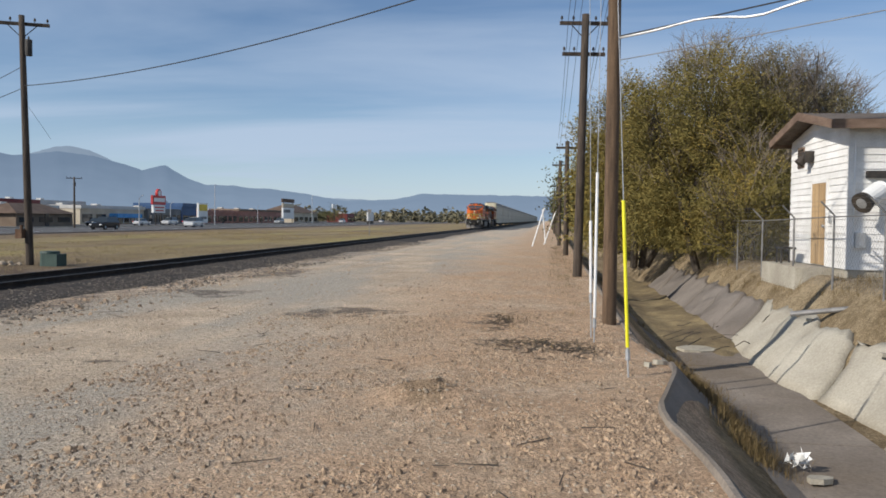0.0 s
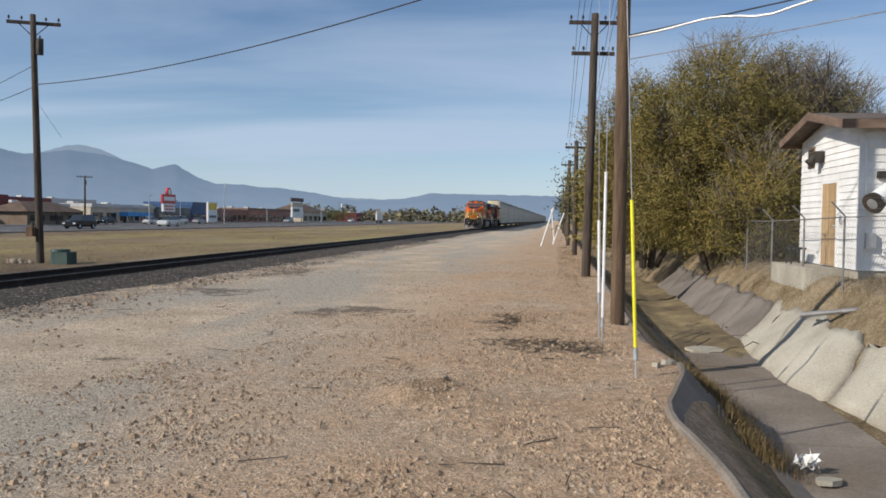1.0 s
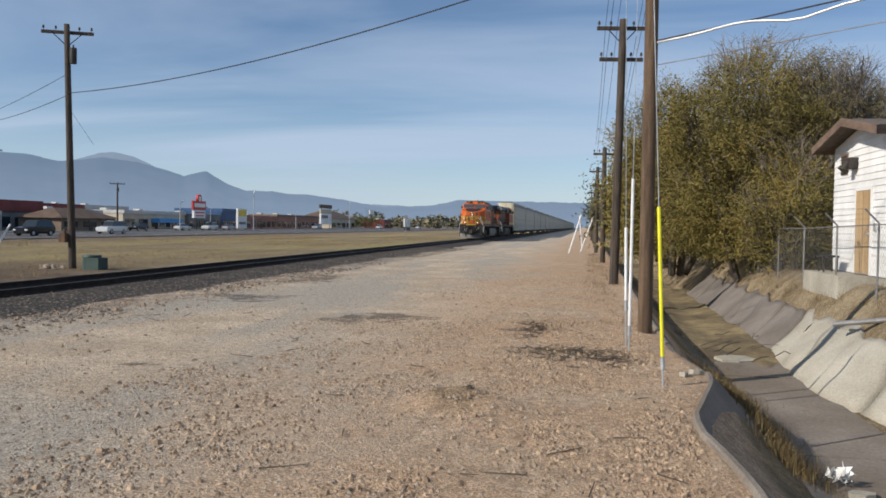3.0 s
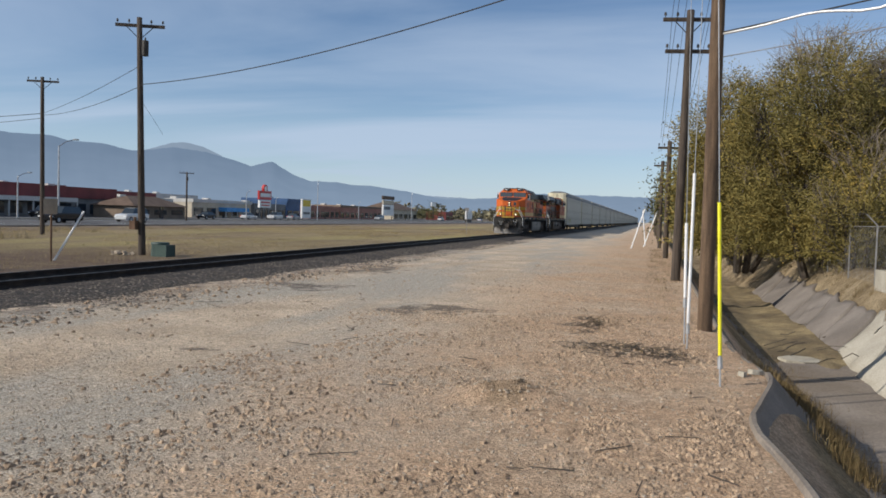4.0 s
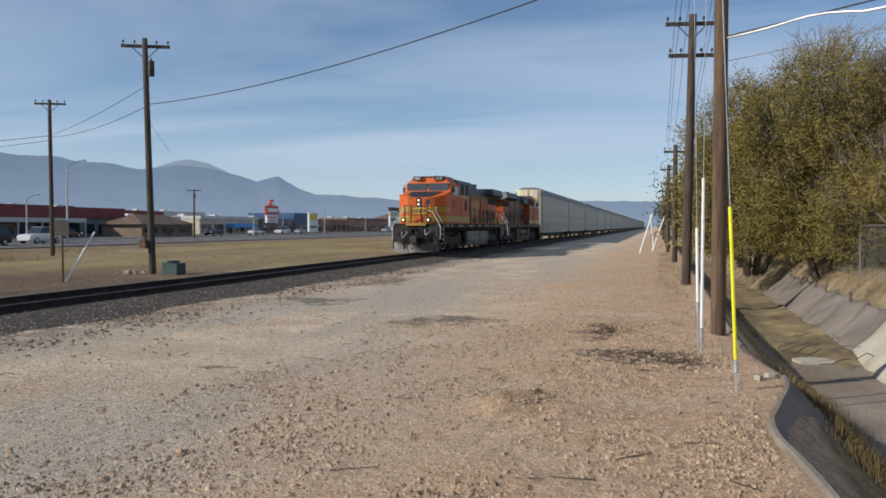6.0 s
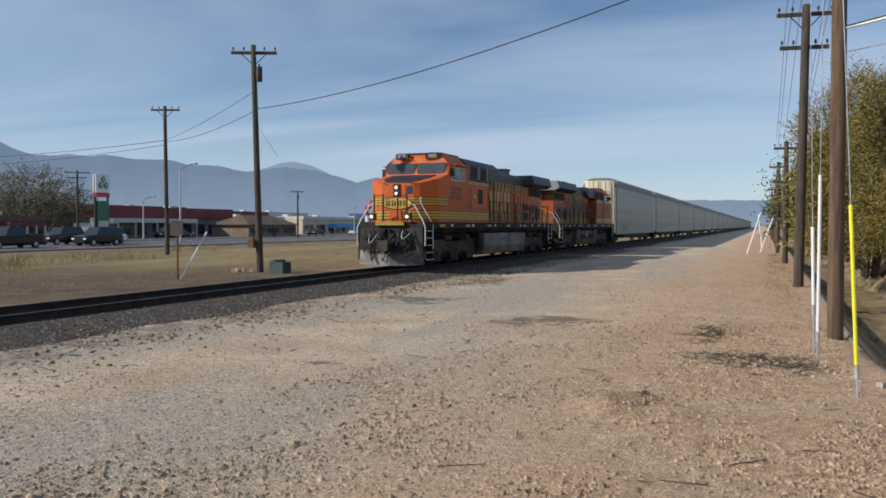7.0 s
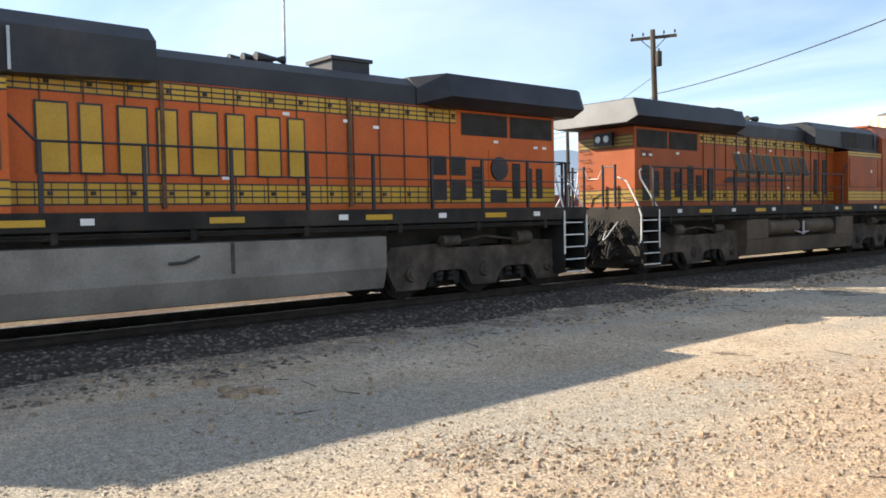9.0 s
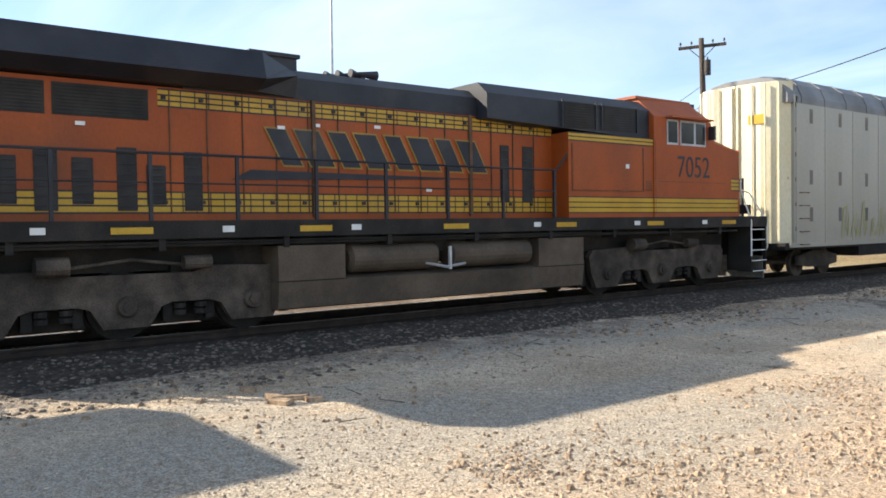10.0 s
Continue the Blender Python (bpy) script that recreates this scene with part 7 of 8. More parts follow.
def make_fence():
    f = empty("chain_link_fence")
    tagged(f, "chain-link fence with angled barbed-wire arms before the shed", "fence")
    line = [(6.15, 8.0), (6.15, 10.6), (6.1, 13.2), (6.15, 15.9), (6.1, 18.5), (6.05, 21.2), (6.0, 24.0), (6.0, 27.0), (6.0, 30.0)]
    tops = []
    for x, y in line:
        z = height(x, y)
        bm = B()
        rod(bm, (x, y, z - 0.2), (x, y, z + 1.6), 0.024, n=8)
        post = part("post", bm, M["fence_steel"], f)
        bm = B()
        rod(bm, (x, y, z + 1.6), (x - 0.28, y, z + 1.9), 0.02, n=6)
        part("barb_arm", bm, M["fence_steel"], post)
        tops.append((x, y, z))
    for (x0, y0, z0), (x1, y1, z1) in zip(tops, tops[1:]):
        bm = B()
        rod(bm, (x0, y0, z0 + 1.57), (x1, y1, z1 + 1.57), 0.014, n=6)
        part("top_rail", bm, M["fence_steel"], f)
        bm = B()
        for k in range(3):
            rod(bm, (x0 - 0.09 * (k + 1), y0, z0 + 1.61 + 0.1 * (k + 1)), (x1 - 0.09 * (k + 1), y1, z1 + 1.61 + 0.1 * (k + 1)), 0.003, n=3, cap=False)
        n = int((y1 - y0) / 0.14)
        H = 1.5
        for k in range(-12, n + 1):
            for sg in (1, -1):
                a = y0 + 0.14 * k
                p0, p1 = (a, 0.05), (a + H, 0.05 + H)
                if sg < 0:
                    p0, p1 = (a + H, 0.05), (a, 0.05 + H)
                pts = []
                for q in range(9):
                    w = q / 8
                    yy, zz = p0[0] + (p1[0] - p0[0]) * w, p0[1] + (p1[1] - p0[1]) * w
                    if y0 <= yy <= y1:
                        g = (yy - y0) / (y1 - y0)
                        pts.append((x0 + (x1 - x0) * g, yy, z0 + (z1 - z0) * g + zz))
                if len(pts) > 1:
                    rod(bm, pts[0], pts[-1], 0.0016, n=3, cap=False)
        part("wire_mesh", bm, M["fence_steel"], f)


make_fence()


# ---------- guards, posts and clutter ----------
def guy(name, base, top, guard_to, guard, r, label, anchor=True):
    """A guy wire from a ground rod, sheathed in a plastic guard on its lower length."""
    g = empty(name, pose(*base))
    tagged(g, label, "guy wire", "guy wires")
    b, t = Vector((0, 0, 0)), Vector(top) - Vector(base)
    d = t.normalized()
    bm = B()
    rod(bm, b - d * 0.3, t, 0.006, n=5)
    part("wire", bm, M["steel"], g)
    bm = B()
    a0, a1 = guard_to
    rod(bm, d * a0, d * a1, r, n=10)
    part("guard", bm, M[guard], g)
    bm = B()
    rod(bm, -d * 0.25, d * a0, 0.013, n=6)
    rod(bm, d * (a0 - 0.16), d * (a0 - 0.02), 0.03, n=8)
    part("anchor_rod", bm, M["steel"], g)
    return g


guy("guy_wire", (1.02, 10.34, 0.0), (0.70, 11.2, 8.8), (0.37, 2.22), "yellow_guard", 0.023, "guy wire in a bright yellow plastic guard")
guy("guy_wire", (0.755, 13.2, 0.0), (0.80, 13.5, 9.5), (0.40, 2.72), "white_pvc", 0.024, "guy wire in a white plastic guard")
guy("guy_wire", (0.735, 13.75, 0.0), (0.60, 14.0, 7.5), (0.75, 1.95), "white_pvc", 0.025, "shorter guy wire in a white guard")
for x, y, lx, ly in ((-1.2, 61.5, 0.9, 0.3), (-0.35, 66.5, 1.0, 0.2), (-0.2, 69.5, -0.3, 0.0)):
    bm = B()
    rod(bm, (x, y, -0.1), (x + lx, y + ly, 2.9), 0.05, n=8)
    tagged(done("guard_pipe", bm, M["white_pvc"]), "white leaning guy guard far down the line", "pipe", "far guards")


def make_crossing_mast():
    m = empty("signal_mast", pose(-25.3, 14.6, 0))
    tagged(m, "galvanised signal mast on a white base", "mast")
    bm = B()
    rod(bm, (0, 0, 0.2), (0.02, 0, 6.8), 0.10, 0.085, n=12)
    part("lower_pole", bm, M["steel"], m, smooth=True)
    bm = B()
    rod(bm, (0.16, 0, 0.4), (0.22, 0, 16.0), 0.055, 0.04, n=10)
    part("upper_pole", bm, M["steel"], m, smooth=True)
    part("base_box", boxed((-0.3, 0.3, -0.25, 0.25, -0.1, 0.22)), M["concrete"], m, bevel=0.02)
    part("control_box", boxed((0.1, 0.34, -0.16, 0.16, 0.6, 1.35)), M["steel"], m, bevel=0.01)


make_crossing_mast()


def make_line_side():
    """Things beyond the track, at the foot of the pole."""
    bm = B()
    rod(bm, (0, 0, 0), (0, 0, 0.50), 0.36, 0.33, n=18)
    rod(bm, (0, 0, 0.50), (0, 0, 0.58), 0.37, 0.34, n=18)
    box(bm, -0.1, 0.5, -0.36, 0.28, 0.0, 0.48)
    o = done("utility_pedestal", bm, surface("faded_green_plastic", (0.03, 0.055, 0.048), (0.05, 0.085, 0.072), 2, 0.6, bump=0.1), bevel=0.0)
    o.matrix_basis = pose(-18.75, 28.8, 0)
    tagged(o, "faded green cable pedestal beside the pole", "pedestal")
    rocks("stone_pile", [(-20.45 + rnd.uniform(-0.45, 0.45), 28.7 + rnd.uniform(-0.3, 0.3), rnd.uniform(0.0, 0.14), rnd.uniform(0.09, 0.17)) for k in range(24)], M["pebble"], "pile of pale stones at the pole foot", "stones")
    p = empty("marker_post", pose(-19.6, 23.7, 0))
    tagged(p, "thin rusty post with a grey plate", "post")
    bm = B()
    rod(bm, (0, 0, -0.2), (0, 0, 2.1), 0.035, n=8)
    part("post", bm, M["rust"], p)
    part("plate", boxed((-0.28, 0.28, -0.05, -0.035, 1.62, 2.15)), M["dark_steel"], p)
    bm = B()
    rod(bm, (0.05, 0.1, 0.05), (0.9, 0.5, 1.75), 0.035, n=8)
    tagged(done("leaning_pipe", bm, M["white_pvc"]), "white pipe leaning by the marker post", "pipe").matrix_basis = pose(-19.6, 23.7, 0)
    bm = boxed((-0.13, 0.13, -0.2, 0.2, 0, 0.35))
    rod(bm, (0, 0, 0.3), (0, 0, 0.5), 0.06, n=8)
    o = done("meter_box", bm, M["rust"], bevel=0.02)
    o.matrix_basis = pose(-19.95, 28.86, 1.05)
    tagged(o, "small rusty box strapped to the pole", "meter box")
    o = done("mile_post", boxed((-0.03, 0.03, -0.03, 0.03, 0, 2.6), (-0.22, 0.22, -0.05, -0.03, 2.6, 2.95)), M["fence_steel"])
    o.matrix_basis = pose(-19.5, 88.0, 0)
    tagged(o, "thin grey mile post beyond the track", "post")


make_line_side()
for x, y, s, turn in ((-9.3, 4.05, 0.10, 10), (-8.55, 4.3, 0.15, 50), (-8.4, 4.05, 0.13, 20), (-8.3, 4.4, 0.09, 75), (-8.7, 4.1, 0.11, 5)):
    bm = boxed((-s, s, -0.55 * s, 0.55 * s, 0, 0.055))
    o = done("timber_scrap", bm, M["clod"], bevel=0.008)
    o.matrix_basis = pose(x, y, height(x, y), rnd.uniform(-5, 5), rnd.uniform(-5, 5), turn)
    tagged(o, "brown broken scrap of timber on gravel", "scrap", "timber scraps")


# ---------- the highway and the town ----------
M["red_band"] = surface("dark_red_fascia", (0.14, 0.025, 0.025), (0.21, 0.038, 0.036), 0.4, 0.6, bump=0.05)
M["tan_wall"] = surface("tan_stucco", (0.50, 0.43, 0.32), (0.62, 0.55, 0.43), 0.4, 0.85, bump=0.1)
M["grey_wall"] = surface("grey_storefront_wall", (0.16, 0.155, 0.15), (0.24, 0.235, 0.225), 0.4, 0.8, bump=0.1)
M["blue_wall"] = surface("deep_blue_cladding", (0.03, 0.075, 0.17), (0.045, 0.105, 0.23), 0.4, 0.5, bump=0.05)
M["awning_blue"] = surface("bright_blue_awning", (0.06, 0.27, 0.58), (0.09, 0.34, 0.68), 0.8, 0.6, bump=0.05)
M["brick_wall"] = surface("red_brick_wall", (0.34, 0.165, 0.125), (0.46, 0.24, 0.19), 0.5, 0.85, bump=0.2)
M["brown_roof"] = surface("brown_roofing", (0.10, 0.065, 0.045), (0.16, 0.11, 0.08), 0.6, 0.85, bump=0.2)
M["brown_wall"] = surface("brown_board_wall", (0.17, 0.125, 0.09), (0.25, 0.19, 0.14), 0.5, 0.85, bump=0.1)
M["pale_band"] = surface("pale_canopy_band", (0.50, 0.49, 0.46), (0.62, 0.60, 0.57), 0.4, 0.7, bump=0.05)
M["sign_red"] = surface("red_sign_face", (0.45, 0.03, 0.03), (0.55, 0.045, 0.04), 0.6, 0.45, bump=0.0, grain=0.05)
M["sign_white"] = surface("white_sign_face", (0.70, 0.70, 0.68), (0.80, 0.80, 0.78), 0.6, 0.45, bump=0.0, grain=0.05)
M["sign_green"] = surface("green_sign_face", (0.03, 0.14, 0.08), (0.05, 0.19, 0.11), 0.6, 0.45, bump=0.0, grain=0.05)
M["sign_yellow"] = surface("yellow_sign_face", (0.66, 0.46, 0.02), (0.76, 0.54, 0.03), 0.6, 0.45, bump=0.0, grain=0.05)
M["tyre"] = surface("black_tyre", (0.012, 0.012, 0.012), (0.025, 0.025, 0.025), 4, 0.85, bump=0.1)

bm = B()
prev = None
for k in range(60):
    y = -120 + 14 * k
    ring = [bm.verts.new((x, y, z)) for x, z in ((-76, 0.03), (-63.5, 0.09), (-51.5, 0.04))]
    if prev:
        for j in range(2):
            bm.faces.new((prev[j], prev[j + 1], ring[j + 1], ring[j]))
    prev = ring
tagged(done("road", bm, M["asphalt"]), "worn grey four-lane highway", "road", kind="structure")
bm = boxed((-51.5, -51.2, -120, 700, -0.05, 0.14))
tagged(done("kerb", bm, M["concrete_dark"]), "low dark kerb along the highway", "kerb", kind="structure")
bm = boxed((-76.4, -76.1, -120, 700, -0.05, 0.16))
tagged(done("kerb", bm, M["concrete"]), "pale kerb on the far side of the highway", "kerb", kind="structure")
bm = B()
for k in range(90):
    box(bm, -57.6, -57.45, -60 + 6 * k, -57 + 6 * k, 0.07, 0.075)
    box(bm, -69.6, -69.45, -60 + 6 * k, -57 + 6 * k, 0.07, 0.075)
tagged(done("lane_dashes", bm, M["white_paint"]), "faded white lane dashes", "road marking", kind="stuff")
bm = boxed((-135, -76.4, -60, 420, -0.02, 0.035))
tagged(done("pavement", bm, M["asphalt"]), "grey parking lots in front of the shops", "parking lot", kind="structure")


def store(label, x, y0, y1, depth, h, wall, band=None, band_h=1.0, canopy=None, panes=6, roof=None, pane_z=(0.5, 2.3)):
    """A low shop front facing the track: wall, parapet band, canopy, panes and a door."""
    s = empty("store", pose(x, y0, 0))
    tagged(s, label, "building", "shops along the highway")
    L = y1 - y0
    part("wall", boxed((-depth, 0, 0, L, 0, h)), M[wall], s)
    if band:
        part("fascia", boxed((-depth - 0.1, 0.35, -0.1, L + 0.1, h - band_h, h + 0.25)), M[band], s)
    if canopy:
        mat, z0, z1, a, b = canopy
        part("canopy", boxed((-0.1, 2.2, a * L, b * L, z0, z1)), M[mat], s)
        for k in range(5):
            part("canopy_post", boxed((1.9, 2.1, L * (a + (b - a) * k / 4) - 0.1, L * (a + (b - a) * k / 4) + 0.1, 0, z0)), M["pale_band"], s)
    for k in range(panes):
        a = L * (k + 0.15) / panes
        b = L * (k + 0.85) / panes
        win = part("window", boxed((0.0, 0.06, a, b, pane_z[0], pane_z[1])), M["dark_steel"], s)
        part("pane", boxed((0.05, 0.09, a + 0.1, b - 0.1, pane_z[0] + 0.1, pane_z[1] - 0.1)), M["dark_glass"], win)
    part("door", boxed((0.0, 0.1, L * 0.48, L * 0.48 + 1.1, 0, 2.2)), M["dark_glass"], s)
    if roof == "hip":
        bm = B()
        o = 0.6
        lo = [bm.verts.new(p) for p in ((-depth - o, -o, h), (o, -o, h), (o, L + o, h), (-depth - o, L + o, h))]
        r = depth / 2
        hi = [bm.verts.new(p) for p in ((-r, r * 0.9, h + depth * 0.22), (-r, L - r * 0.9, h + depth * 0.22))]
        bm.faces.new(lo[::-1])
        bm.faces.new((lo[0], lo[1], hi[0])); bm.faces.new((lo[1], lo[2], hi[1], hi[0])); bm.faces.new((lo[2], lo[3], hi[1])); bm.faces.new((lo[3], lo[0], hi[0], hi[1]))
        part("roof", bm, M["brown_roof"], s)
    else:
        for k in range(max(1, int(L / 12))):
            y = L * (k + 0.5) / max(1, int(L / 12))
            part("roof_unit", boxed((-depth * 0.6, -depth * 0.6 + 1.6, y - 0.9, y + 0.9, h, h + 0.8)), M["pale_band"], s)
    return s


store("filling station shop with dark red fascia", -97, 99, 133, 14, 4.9, "grey_wall", "red_band", 1.7, ("pale_band", 2.5, 3.2, 0.02, 0.62), 9)
store("low beige shop with a white sign band", -96, 133.5, 150, 12, 3.6, "tan_wall", "pale_band", 0.7, None, 4)
store("brown wooden hut with hipped roof", -86, 123, 139, 8, 2.2, "brown_wall", None, 0, None, 3, "hip", (0.7, 1.6))
store("red-roofed shop behind the hut", -110, 150, 165, 12, 5.0, "grey_wall", "red_band", 1.4, None, 4)
store("long tan stucco store with a blue awning", -101, 166, 194.3, 16, 4.0, "tan_wall", "pale_band", 0.5, ("awning_blue", 1.5, 2.5, 0.42, 0.82), 5)
store("grey glazed storefront beside the tan store", -100, 194.5, 213, 14, 3.9, "grey_wall", None, 0, None, 7)
store("tall shop clad in deep blue", -100, 213.5, 223, 14, 5.4, "blue_wall", "blue_wall", 0.8, None, 2)
store("red brick shop row", -100, 230, 254, 14, 3.8, "brick_wall", "brick_wall", 0.5, None, 6)
store("long red brick shop row with taller parapet", -100, 254.5, 298, 16, 4.4, "brick_wall", "brown_wall", 0.4, None, 9)
store("tan bank with brown hipped roof", -100, 313, 347, 14, 4.0, "tan_wall", None, 0, None, 5, "hip")
store("small dark red roadside shop", -96, 384, 398, 10, 4.2, "red_band", None, 0, None, 2)
store("dark low shop row", -108, 38, 76, 14, 4.0, "grey_wall", "dark_steel", 0.8, ("brown_roof", 2.6, 2.9, 0.0, 0.95), 9)
store("little brick-fronted snack hut with red panel", -96, 78, 88, 9, 3.2, "brick_wall", "brown_roof", 0.6, ("red_band", 2.0, 2.5, 0.2, 0.8), 3)
store("white van-sized kiosk by the station", -92, 93, 98, 4, 2.4, "pale_band", None, 0, None, 2)
store("pale flat-roofed warehouse behind the shops", -150, 205, 250, 20, 6.5, "pale_band", None, 0, None, 4)
store("brown shop with red fascia behind", -130, 110, 160, 20, 6.2, "brown_wall", "red_band", 1.0, None, 6)


def pylon(label, x, y, poles, panels, name="pylon_sign"):
    """A roadside sign. poles: offsets along y and their top; panels: (y0, y1, z0, z1, material)."""
    s = empty(name, pose(x, y, 0))
    tagged(s, label, "sign", "roadside signs")
    for off, top in poles:
        bm = B()
        rod(bm, (0, off, 0), (0, off, top), 0.14, n=10)
        part("pole", bm, M["dark_steel"], s)
    for k, (a, b, c, d, mat) in enumerate(panels):
        t = 0.22 + 0.03 * k
        part("panel", boxed((-t, t, a, b, c, d)), M[mat], s)
    return s


p = pylon("tall station sign with green emblem on white", -75, 77, ((-1.0, 8.2), (1.0, 8.2)), ((-1.1, 1.1, 6.0, 8.2, "sign_white"), (-1.1, 1.1, 5.5, 6.0, "sign_red"), (-0.9, 0.9, 1.6, 5.0, "sign_green"), (-0.8, 0.8, 1.9, 2.6, "pale_band")))
for dy, z in ((0, 7.62), (-0.42, 6.88), (0.42, 6.88)):
    bm = B()
    ring = [(0.34, 0), (0, 0.42), (-0.34, 0), (0, -0.42)]
    prism(bm, [(dy + a, z + b) for a, b in ring], 0.34, 0.37, "x")
    part("emblem", bm, M["sign_green"], p)
    bm = B()
    prism(bm, [(dy + a * 0.45, z + b * 0.45) for a, b in ring], 0.37, 0.39, "x")
    part("emblem_centre", bm, M["sign_white"], p)
p = pylon("red restaurant sign with white bars and a round top", -85, 170, ((-1.2, 3.2), (1.2, 3.2)), ((-3.0, 3.0, 4.5, 6.5, "sign_red"), (-2.7, 2.7, 2.7, 4.4, "sign_white"), (-2.5, 2.5, 5.1, 5.95, "sign_white"), (-2.2, 2.2, 3.75, 4.05, "sign_red"), (-1.9, 1.9, 3.1, 3.35, "sign_red")))
bm = B()
rod(bm, (-0.25, 0, 6.95), (0.25, 0, 6.95), 1.0, n=24)
part("round_top", bm, M["sign_red"], p)
bm = B()
rod(bm, (0.25, 0, 7.0), (0.3, 0, 7.0), 0.6, n=20)
part("round_face", bm, M["sign_white"], p)
pylon("yellow and white upright sign", -85, 193, ((-2.4, 5.1), (2.4, 5.1)), ((-2.7, 2.7, 0.4, 5.3, "sign_white"), (-2.3, 2.3, 3.4, 5.0, "sign_yellow"), (-2.0, 2.0, 1.4, 2.0, "grey_wall")))
pylon("tall shopping centre sign with brown cap", -85, 260, ((-4.5, 7.6), (4.5, 7.6)), ((-6.2, 6.2, 6.9, 8.1, "brown_roof"), (-5.6, 5.6, 5.4, 6.6, "tan_wall"), (-5.6, 5.6, 1.6, 5.2, "sign_white"), (-5.0, 1.5, 3.6, 4.6, "grey_wall")))
pylon("white mobile billboard beside the highway", -60, 272, ((-3, 2.0), (3, 2.0)), ((-4.6, 4.6, 1.2, 4.2, "sign_white"), (-4.0, 4.0, 0.2, 1.0, "dark_steel")))
pylon("small white blade sign on a post", -80, 300, ((0, 6.0),), ((-3.0, 3.0, 5.6, 7.2, "sign_white"),))
p = pylon("slanted white drive-in sign on a dark post", -75, 51.2, ((0, 6.6),), ((-0.9, 0.9, 3.0, 3.7, "sign_white"),))
bm = B()
prism(bm, [(-1.1, 6.1), (1.2, 6.1), (0.75, 4.6), (1.1, 2.95), (-0.9, 2.95), (-0.1, 4.6)], -0.2, 0.2, "x")
part("slanted_panel", bm, M["sign_white"], p)
bm = B()
prism(bm, [(-0.5, 3.9), (0.3, 3.9), (-0.1, 4.7)], 0.2, 0.24, "x")
prism(bm, [(-0.4, 5.0), (0.5, 5.1), (0.3, 5.8), (-0.3, 5.6)], 0.2, 0.24, "x")
part("emblem", bm, M["grey_wall"], p)
pylon("small white road sign with yellow plate", -74, 45.6, ((0, 3.4),), ((-0.35, 0.35, 2.5, 3.5, "sign_white"), (-0.25, 0.25, 1.3, 2.1, "sign_yellow")), "road_sign")


def lamp_mast(x, y, h, arm, label):
    s = empty("street_lamp", pose(x, y, 0))
    tagged(s, label, "street lamp", "street lamps")
    bm = B()
    rod(bm, (0, 0, 0), (0, 0, h * 0.9), 0.13, 0.08, n=10)
    pipe(bm, [(0, 0, h * 0.9), (0, arm * 0.5, h * 0.97), (0, arm, h)], 0.06, 8)
    part("mast", bm, M["steel"], s)
    part("lamp_head", boxed((-0.15, 0.15, min(arm, arm * 1.25), max(arm, arm * 1.25), h - 0.05, h + 0.12)), M["steel"], s)


for x, y, h, arm, lab in ((-62, 75.5, 9.2, 2.4, "pale street lamp with a curved arm"), (-76.5, 180.5, 9.4, 0.3, "tall pale street lamp"), (-76.5, 259, 9.2, 0.3, "tall pale street lamp"),
                          (-80, 152, 6.0, 1.2, "small dark lot lamp"), (-88, 182, 5.2, 0.8, "small dark lot lamp"), (-88, 240, 5.6, 0.8, "small dark lot lamp"), (-82, 92, 6.2, 2.0, "pale lamp behind the station sign")):
    lamp_mast(x, y, h, arm, lab)
utility_pole("utility_pole", -70.5, 114.4, 0, 7.7, 0.16, 0.12, "dark wooden pole with crossarm by the shops", arms=((7.5, 1.1, 40, False),), transformer=(6.6, 0.3, -0.3))
utility_pole("utility_pole", -88, 86, 0, 9.6, 0.18, 0.13, "wooden pole with crossarms before the bare tree", arms=((9.3, 1.6, 50, False), (8.6, 1.2, 50, False)))
tree(-104, 93, 0, 10.5, 7.0, 26000, "leaf_brown", "wide grey-brown willow with sparse leaves", size=0.30, twigs=420, stems=7, low=0.1)
tree(-100, 72.5, 0, 6.5, 2.4, 150, "leaf_brown", "small bare tree by the snack hut", size=0.2, twigs=120, stems=3)
tree(-95, 350, 0, 5.0, 4.5, 2500, "leaf_far", "dark evergreen beside the bank", size=0.5, twigs=10, stems=3)


def far_woods():
    """Low trees of the plain where the line meets the hills."""
    verts, faces = [], []
    for k in range(150):
        y = rnd.uniform(380, 900)
        x = -rnd.uniform(0.035, 0.34) * y
        h, w = rnd.uniform(3, 9), rnd.uniform(3, 7)
        if x > -25:
            continue
        for j in range(34):
            a = rnd.uniform(0, math.tau)
            f = rnd.random()
            r = w * math.sqrt(max(0.0, 1 - (2 * f - 1) ** 2)) * rnd.uniform(0.4, 1)
            c = Vector((x + math.cos(a) * r, y + math.sin(a) * r, h * f + 0.3))
            i = len(verts)
            for q in range(4):
                verts.append(tuple(c + Vector((rnd.gauss(0, 0.9), rnd.gauss(0, 0.9), rnd.gauss(0, 0.7)))))
            faces += [(i, i + 1, i + 2), (i, i + 2, i + 3), (i, i + 1, i + 3)]
    me = bpy.data.meshes.new("far_woods")
    me.from_pydata(verts, [], faces)
    me.materials.append(M["leaf_brown"])
    tagged(new("far_woods", me), "distant bare trees on the plain", "trees", kind="stuff")


far_woods()


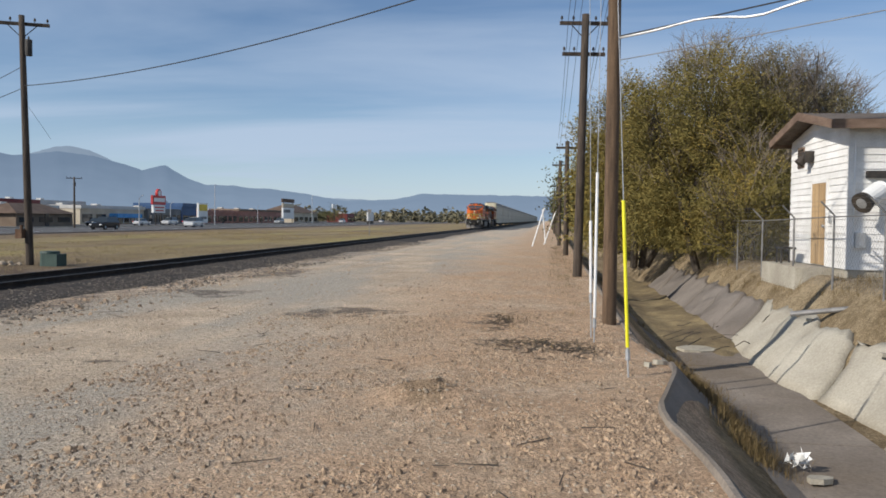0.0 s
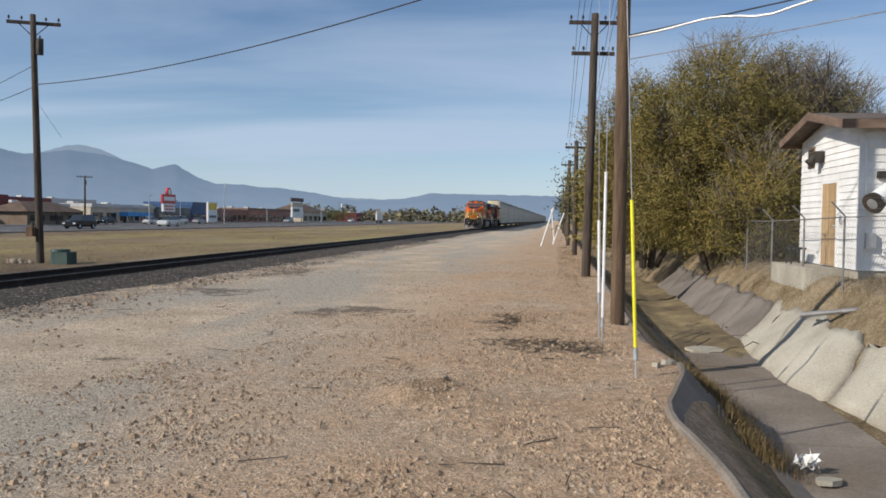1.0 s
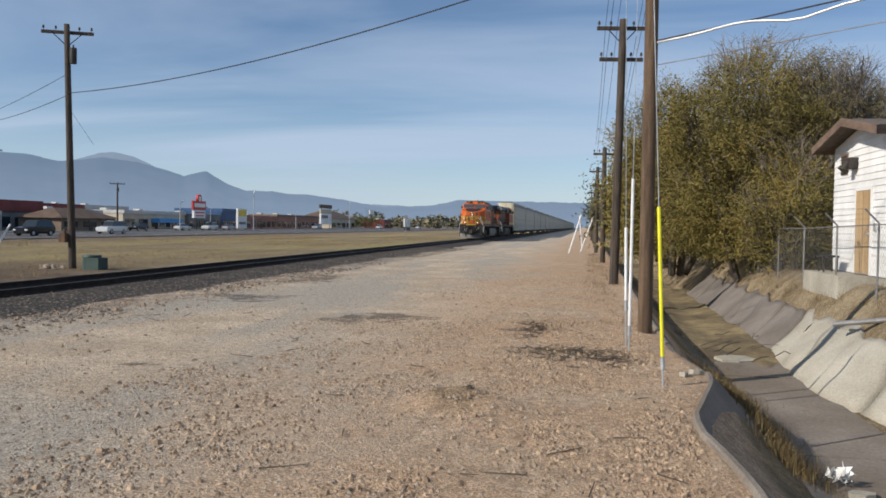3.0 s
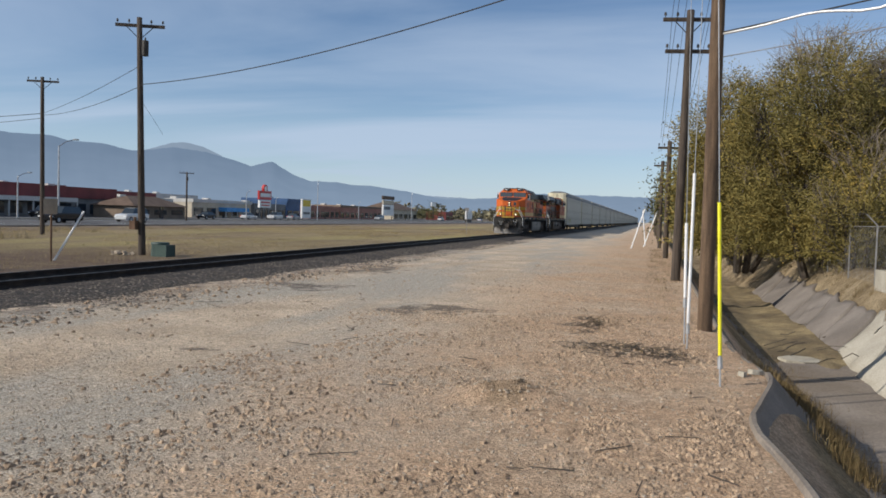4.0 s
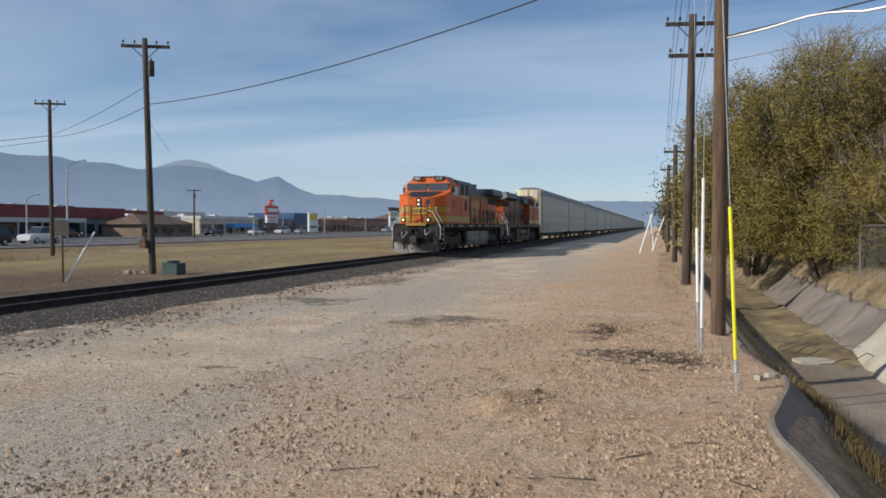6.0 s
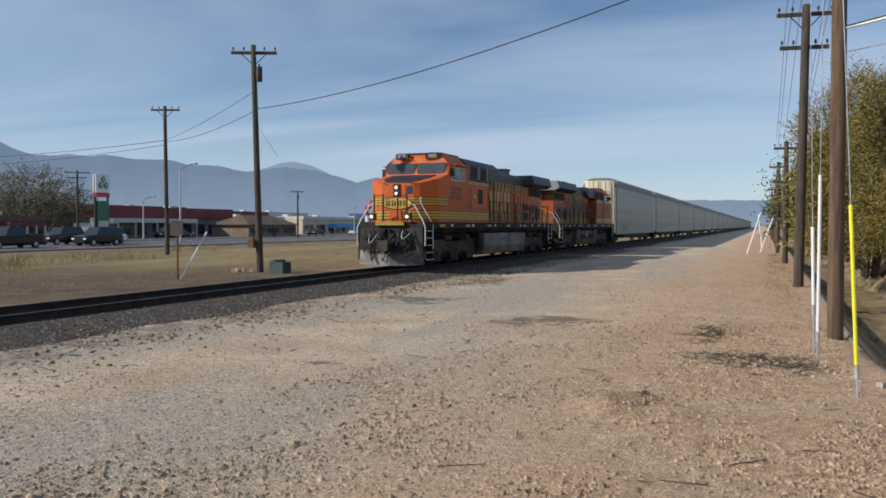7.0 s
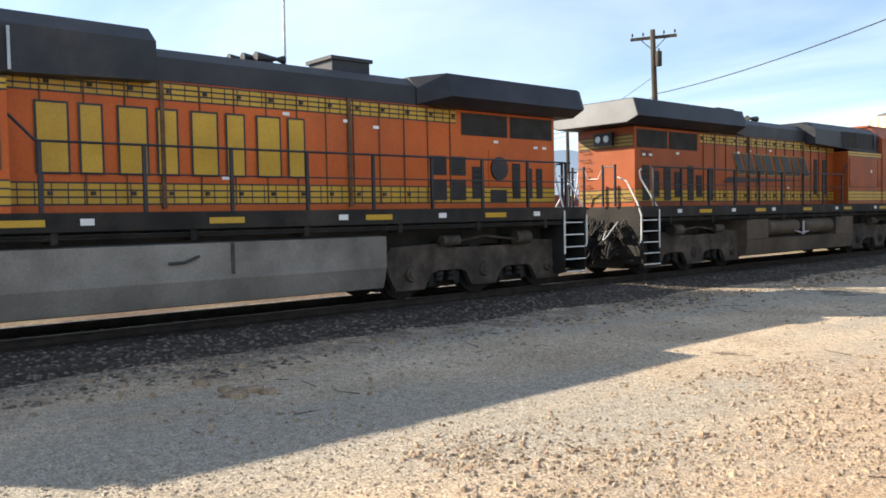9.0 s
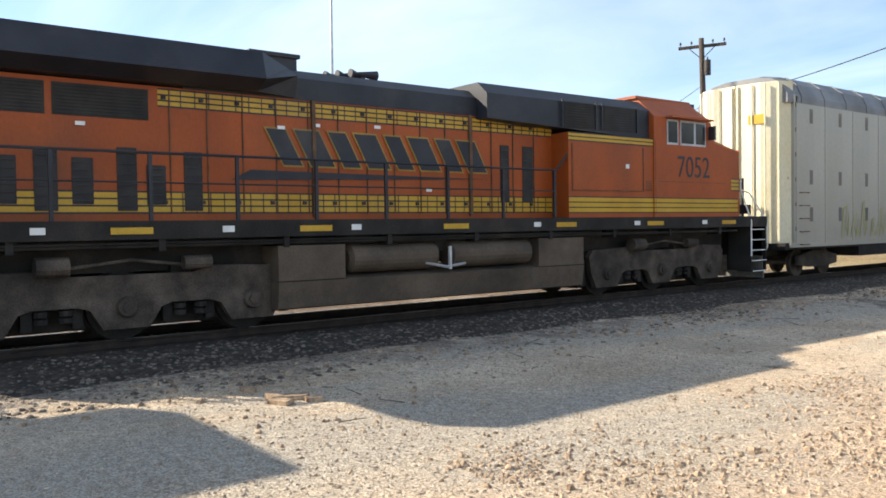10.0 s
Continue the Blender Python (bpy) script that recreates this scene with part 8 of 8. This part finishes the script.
def car(label, paint, kind, m):
    """A parked or passing car, its nose towards -y. kind: sedan, suv or pickup."""
    c = empty("car", m)
    tagged(c, label, "car", "cars on the highway")
    L, W = {"sedan": (4.7, 0.9), "suv": (4.8, 0.94), "pickup": (5.6, 0.98)}[kind]
    belt, roof = {"sedan": (0.92, 1.43), "suv": (1.08, 1.75), "pickup": (1.10, 1.85)}[kind]
    def s(half, z0, z1):
        return mirror_x([(half * 0.94, z0), (half, z0 + 0.2), (half, z1 - 0.12), (half * 0.9, z1)])
    bm = B()
    hood = belt - (0.14 if kind == "sedan" else 0.06)
    loft(bm, [(0, s(W * 0.86, 0.35, hood - 0.22)), (0.18, s(W * 0.97, 0.26, hood - 0.08)), (1.2, s(W, 0.24, hood + 0.02)), (1.5, s(W, 0.24, belt)), (L - 0.9, s(W, 0.24, belt)), (L - 0.15, s(W * 0.97, 0.28, belt - 0.02)), (L, s(W * 0.9, 0.38, belt - 0.15))])
    body = part("body", bm, paint, c, bevel=0.03)
    a0, a1, b0, b1 = {"sedan": (1.35, 2.05, L - 1.35, L - 0.45), "suv": (1.35, 1.95, L - 0.55, L - 0.12), "pickup": (1.6, 2.15, 3.5, 3.75)}[kind]
    bm = B()
    g = W * 0.90
    loft(bm, [(a0, mirror_x([(g, belt - 0.05), (g, belt - 0.02)])), (a1, mirror_x([(g, belt - 0.05), (g * 0.82, roof)])), (b0, mirror_x([(g, belt - 0.05), (g * 0.82, roof)])), (b1, mirror_x([(g, belt - 0.05), (g, belt - 0.02)]))])
    part("cabin_glass", bm, M["dark_glass"], c)
    part("roof", boxed((-g * 0.80, g * 0.80, a1, b0, roof - 0.03, roof + 0.03)), paint, c, bevel=0.02)
    if kind == "pickup":
        part("bed", boxed((-W * 0.98, W * 0.98, 3.8, L - 0.1, belt - 0.2, belt + 0.12)), paint, c)
    for y in (0.9, L - 1.0):
        for sx in (-1, 1):
            bm = B()
            rod(bm, (sx * (W - 0.2), y, 0.34), (sx * (W + 0.01), y, 0.34), 0.34, n=18)
            wheel = part("wheel", bm, M["tyre"], c)
            bm = B()
            rod(bm, (sx * (W + 0.01), y, 0.34), (sx * (W + 0.025), y, 0.34), 0.2, n=14)
            part("rim", bm, M["steel"], wheel)
    for sx in (-1, 1):
        part("headlight", boxed((sx * W * 0.75 - 0.16, sx * W * 0.75 + 0.16, -0.02, 0.1, 0.62, 0.76)), M["sign_white"], c)
        part("tail_light", boxed((sx * W * 0.78 - 0.12, sx * W * 0.78 + 0.12, L - 0.08, L + 0.02, 0.7, 0.9)), M["sign_red"], c)
    return c


paints = {k: surface(k + "_car_paint", a, b, 1.0, 0.25, 0.3, bump=0.0, grain=0.03, spec=0.6) for k, a, b in (("black", (0.012, 0.012, 0.014), (0.018, 0.018, 0.02)), ("white", (0.68, 0.68, 0.67), (0.75, 0.75, 0.74)), ("slate", (0.03, 0.045, 0.06), (0.04, 0.058, 0.075)), ("silver", (0.36, 0.37, 0.38), (0.44, 0.45, 0.46)), ("maroon", (0.10, 0.025, 0.02), (0.14, 0.035, 0.028)))}
RZ = 0.06
car("black pickup truck waiting on the highway", paints["black"], "pickup", pose(-60, 48.4, RZ))
car("dark slate hatchback waiting on the highway", paints["slate"], "sedan", pose(-60, 41.8, RZ))
car("grey hatchback waiting on the highway", paints["slate"], "sedan", pose(-60, 32.6, RZ))
car("silver car in the far lane", paints["silver"], "sedan", pose(-66.5, 45.5, RZ))
car("dark van in the far lane", paints["black"], "suv", pose(-66.5, 60.5, RZ))
for x, y, k, kd, lab in ((-84, 141, "black", "sedan", "black car parked by the hut"), (-84, 163, "white", "sedan", "white car parked by the shops"), (-84, 171, "white", "suv", "white car parked by the shops"), (-84, 186, "silver", "sedan", "silver car parked by the shops"),
                        (-84, 246, "silver", "suv", "pale van parked by the shops"), (-90, 112, "maroon", "sedan", "maroon car parked at the station"), (-90, 104, "black", "suv", "black car parked at the station"), (-84, 330, "white", "suv", "white car parked far along the road"), (-80, 390, "white", "suv", "white car far along the road")):
    car(lab, paints[k], kd, pose(x, y, 0.035, 0, 0, rnd.choice((0, 180))))
white_car = car("white sport utility car slowing on the highway", paints["white"], "suv", pose(-63.6, 88, RZ))
dark_car = car("black sport utility car slowing on the highway", paints["black"], "suv", pose(-60, 102, RZ))


# ---------- what moves ----------
# where the leading locomotive's headlight stands along the track
FRONT = [(0, 155.0), (1, 137.3), (2, 119.4), (3.5, 92.4), (4.5, 74.4), (5.2, 61.9), (6.5, 39.4), (7, 30.6), (7.5, 21.7), (8, 12.9), (8.5, 4.3), (9, -4.2), (9.5, -12.6), (10, -21.0)]


def motions():
    for ob, s, turn in TRAIN:
        walk(ob, [(t, pose(TRACK_X, f + s, RAIL_Z, 0, 0, turn)) for t, f in FRONT])
    walk(white_car, [(t, pose(-63.6, y, RZ)) for t, y in ((0, 138.4), (0.5, 131.7), (2.0, 111.7), (3.5, 93.8), (5.0, 78.7), (6.5, 67.1), (7.5, 60.0), (8.5, 57.6), (10, 57.3))])
    walk(dark_car, [(t, pose(-60, y, RZ)) for t, y in ((0, 102.2), (0.5, 98.1), (2.0, 85.8), (3.5, 75.2), (4.5, 67.2), (6.5, 58.9), (7.2, 58.7), (10, 58.7))])
    for ob, y, r in WHEELS:
        way = -1 if ob.parent == trail else 1
        rows = []
        for k in range(301):
            t = k / 30
            f = np.interp(t, [a for a, _ in FRONT], [b for _, b in FRONT])
            rows.append((t, pose(0, y, r, math.degrees((155.0 - f) / r) * way)))
        walk(ob, rows)


motions()
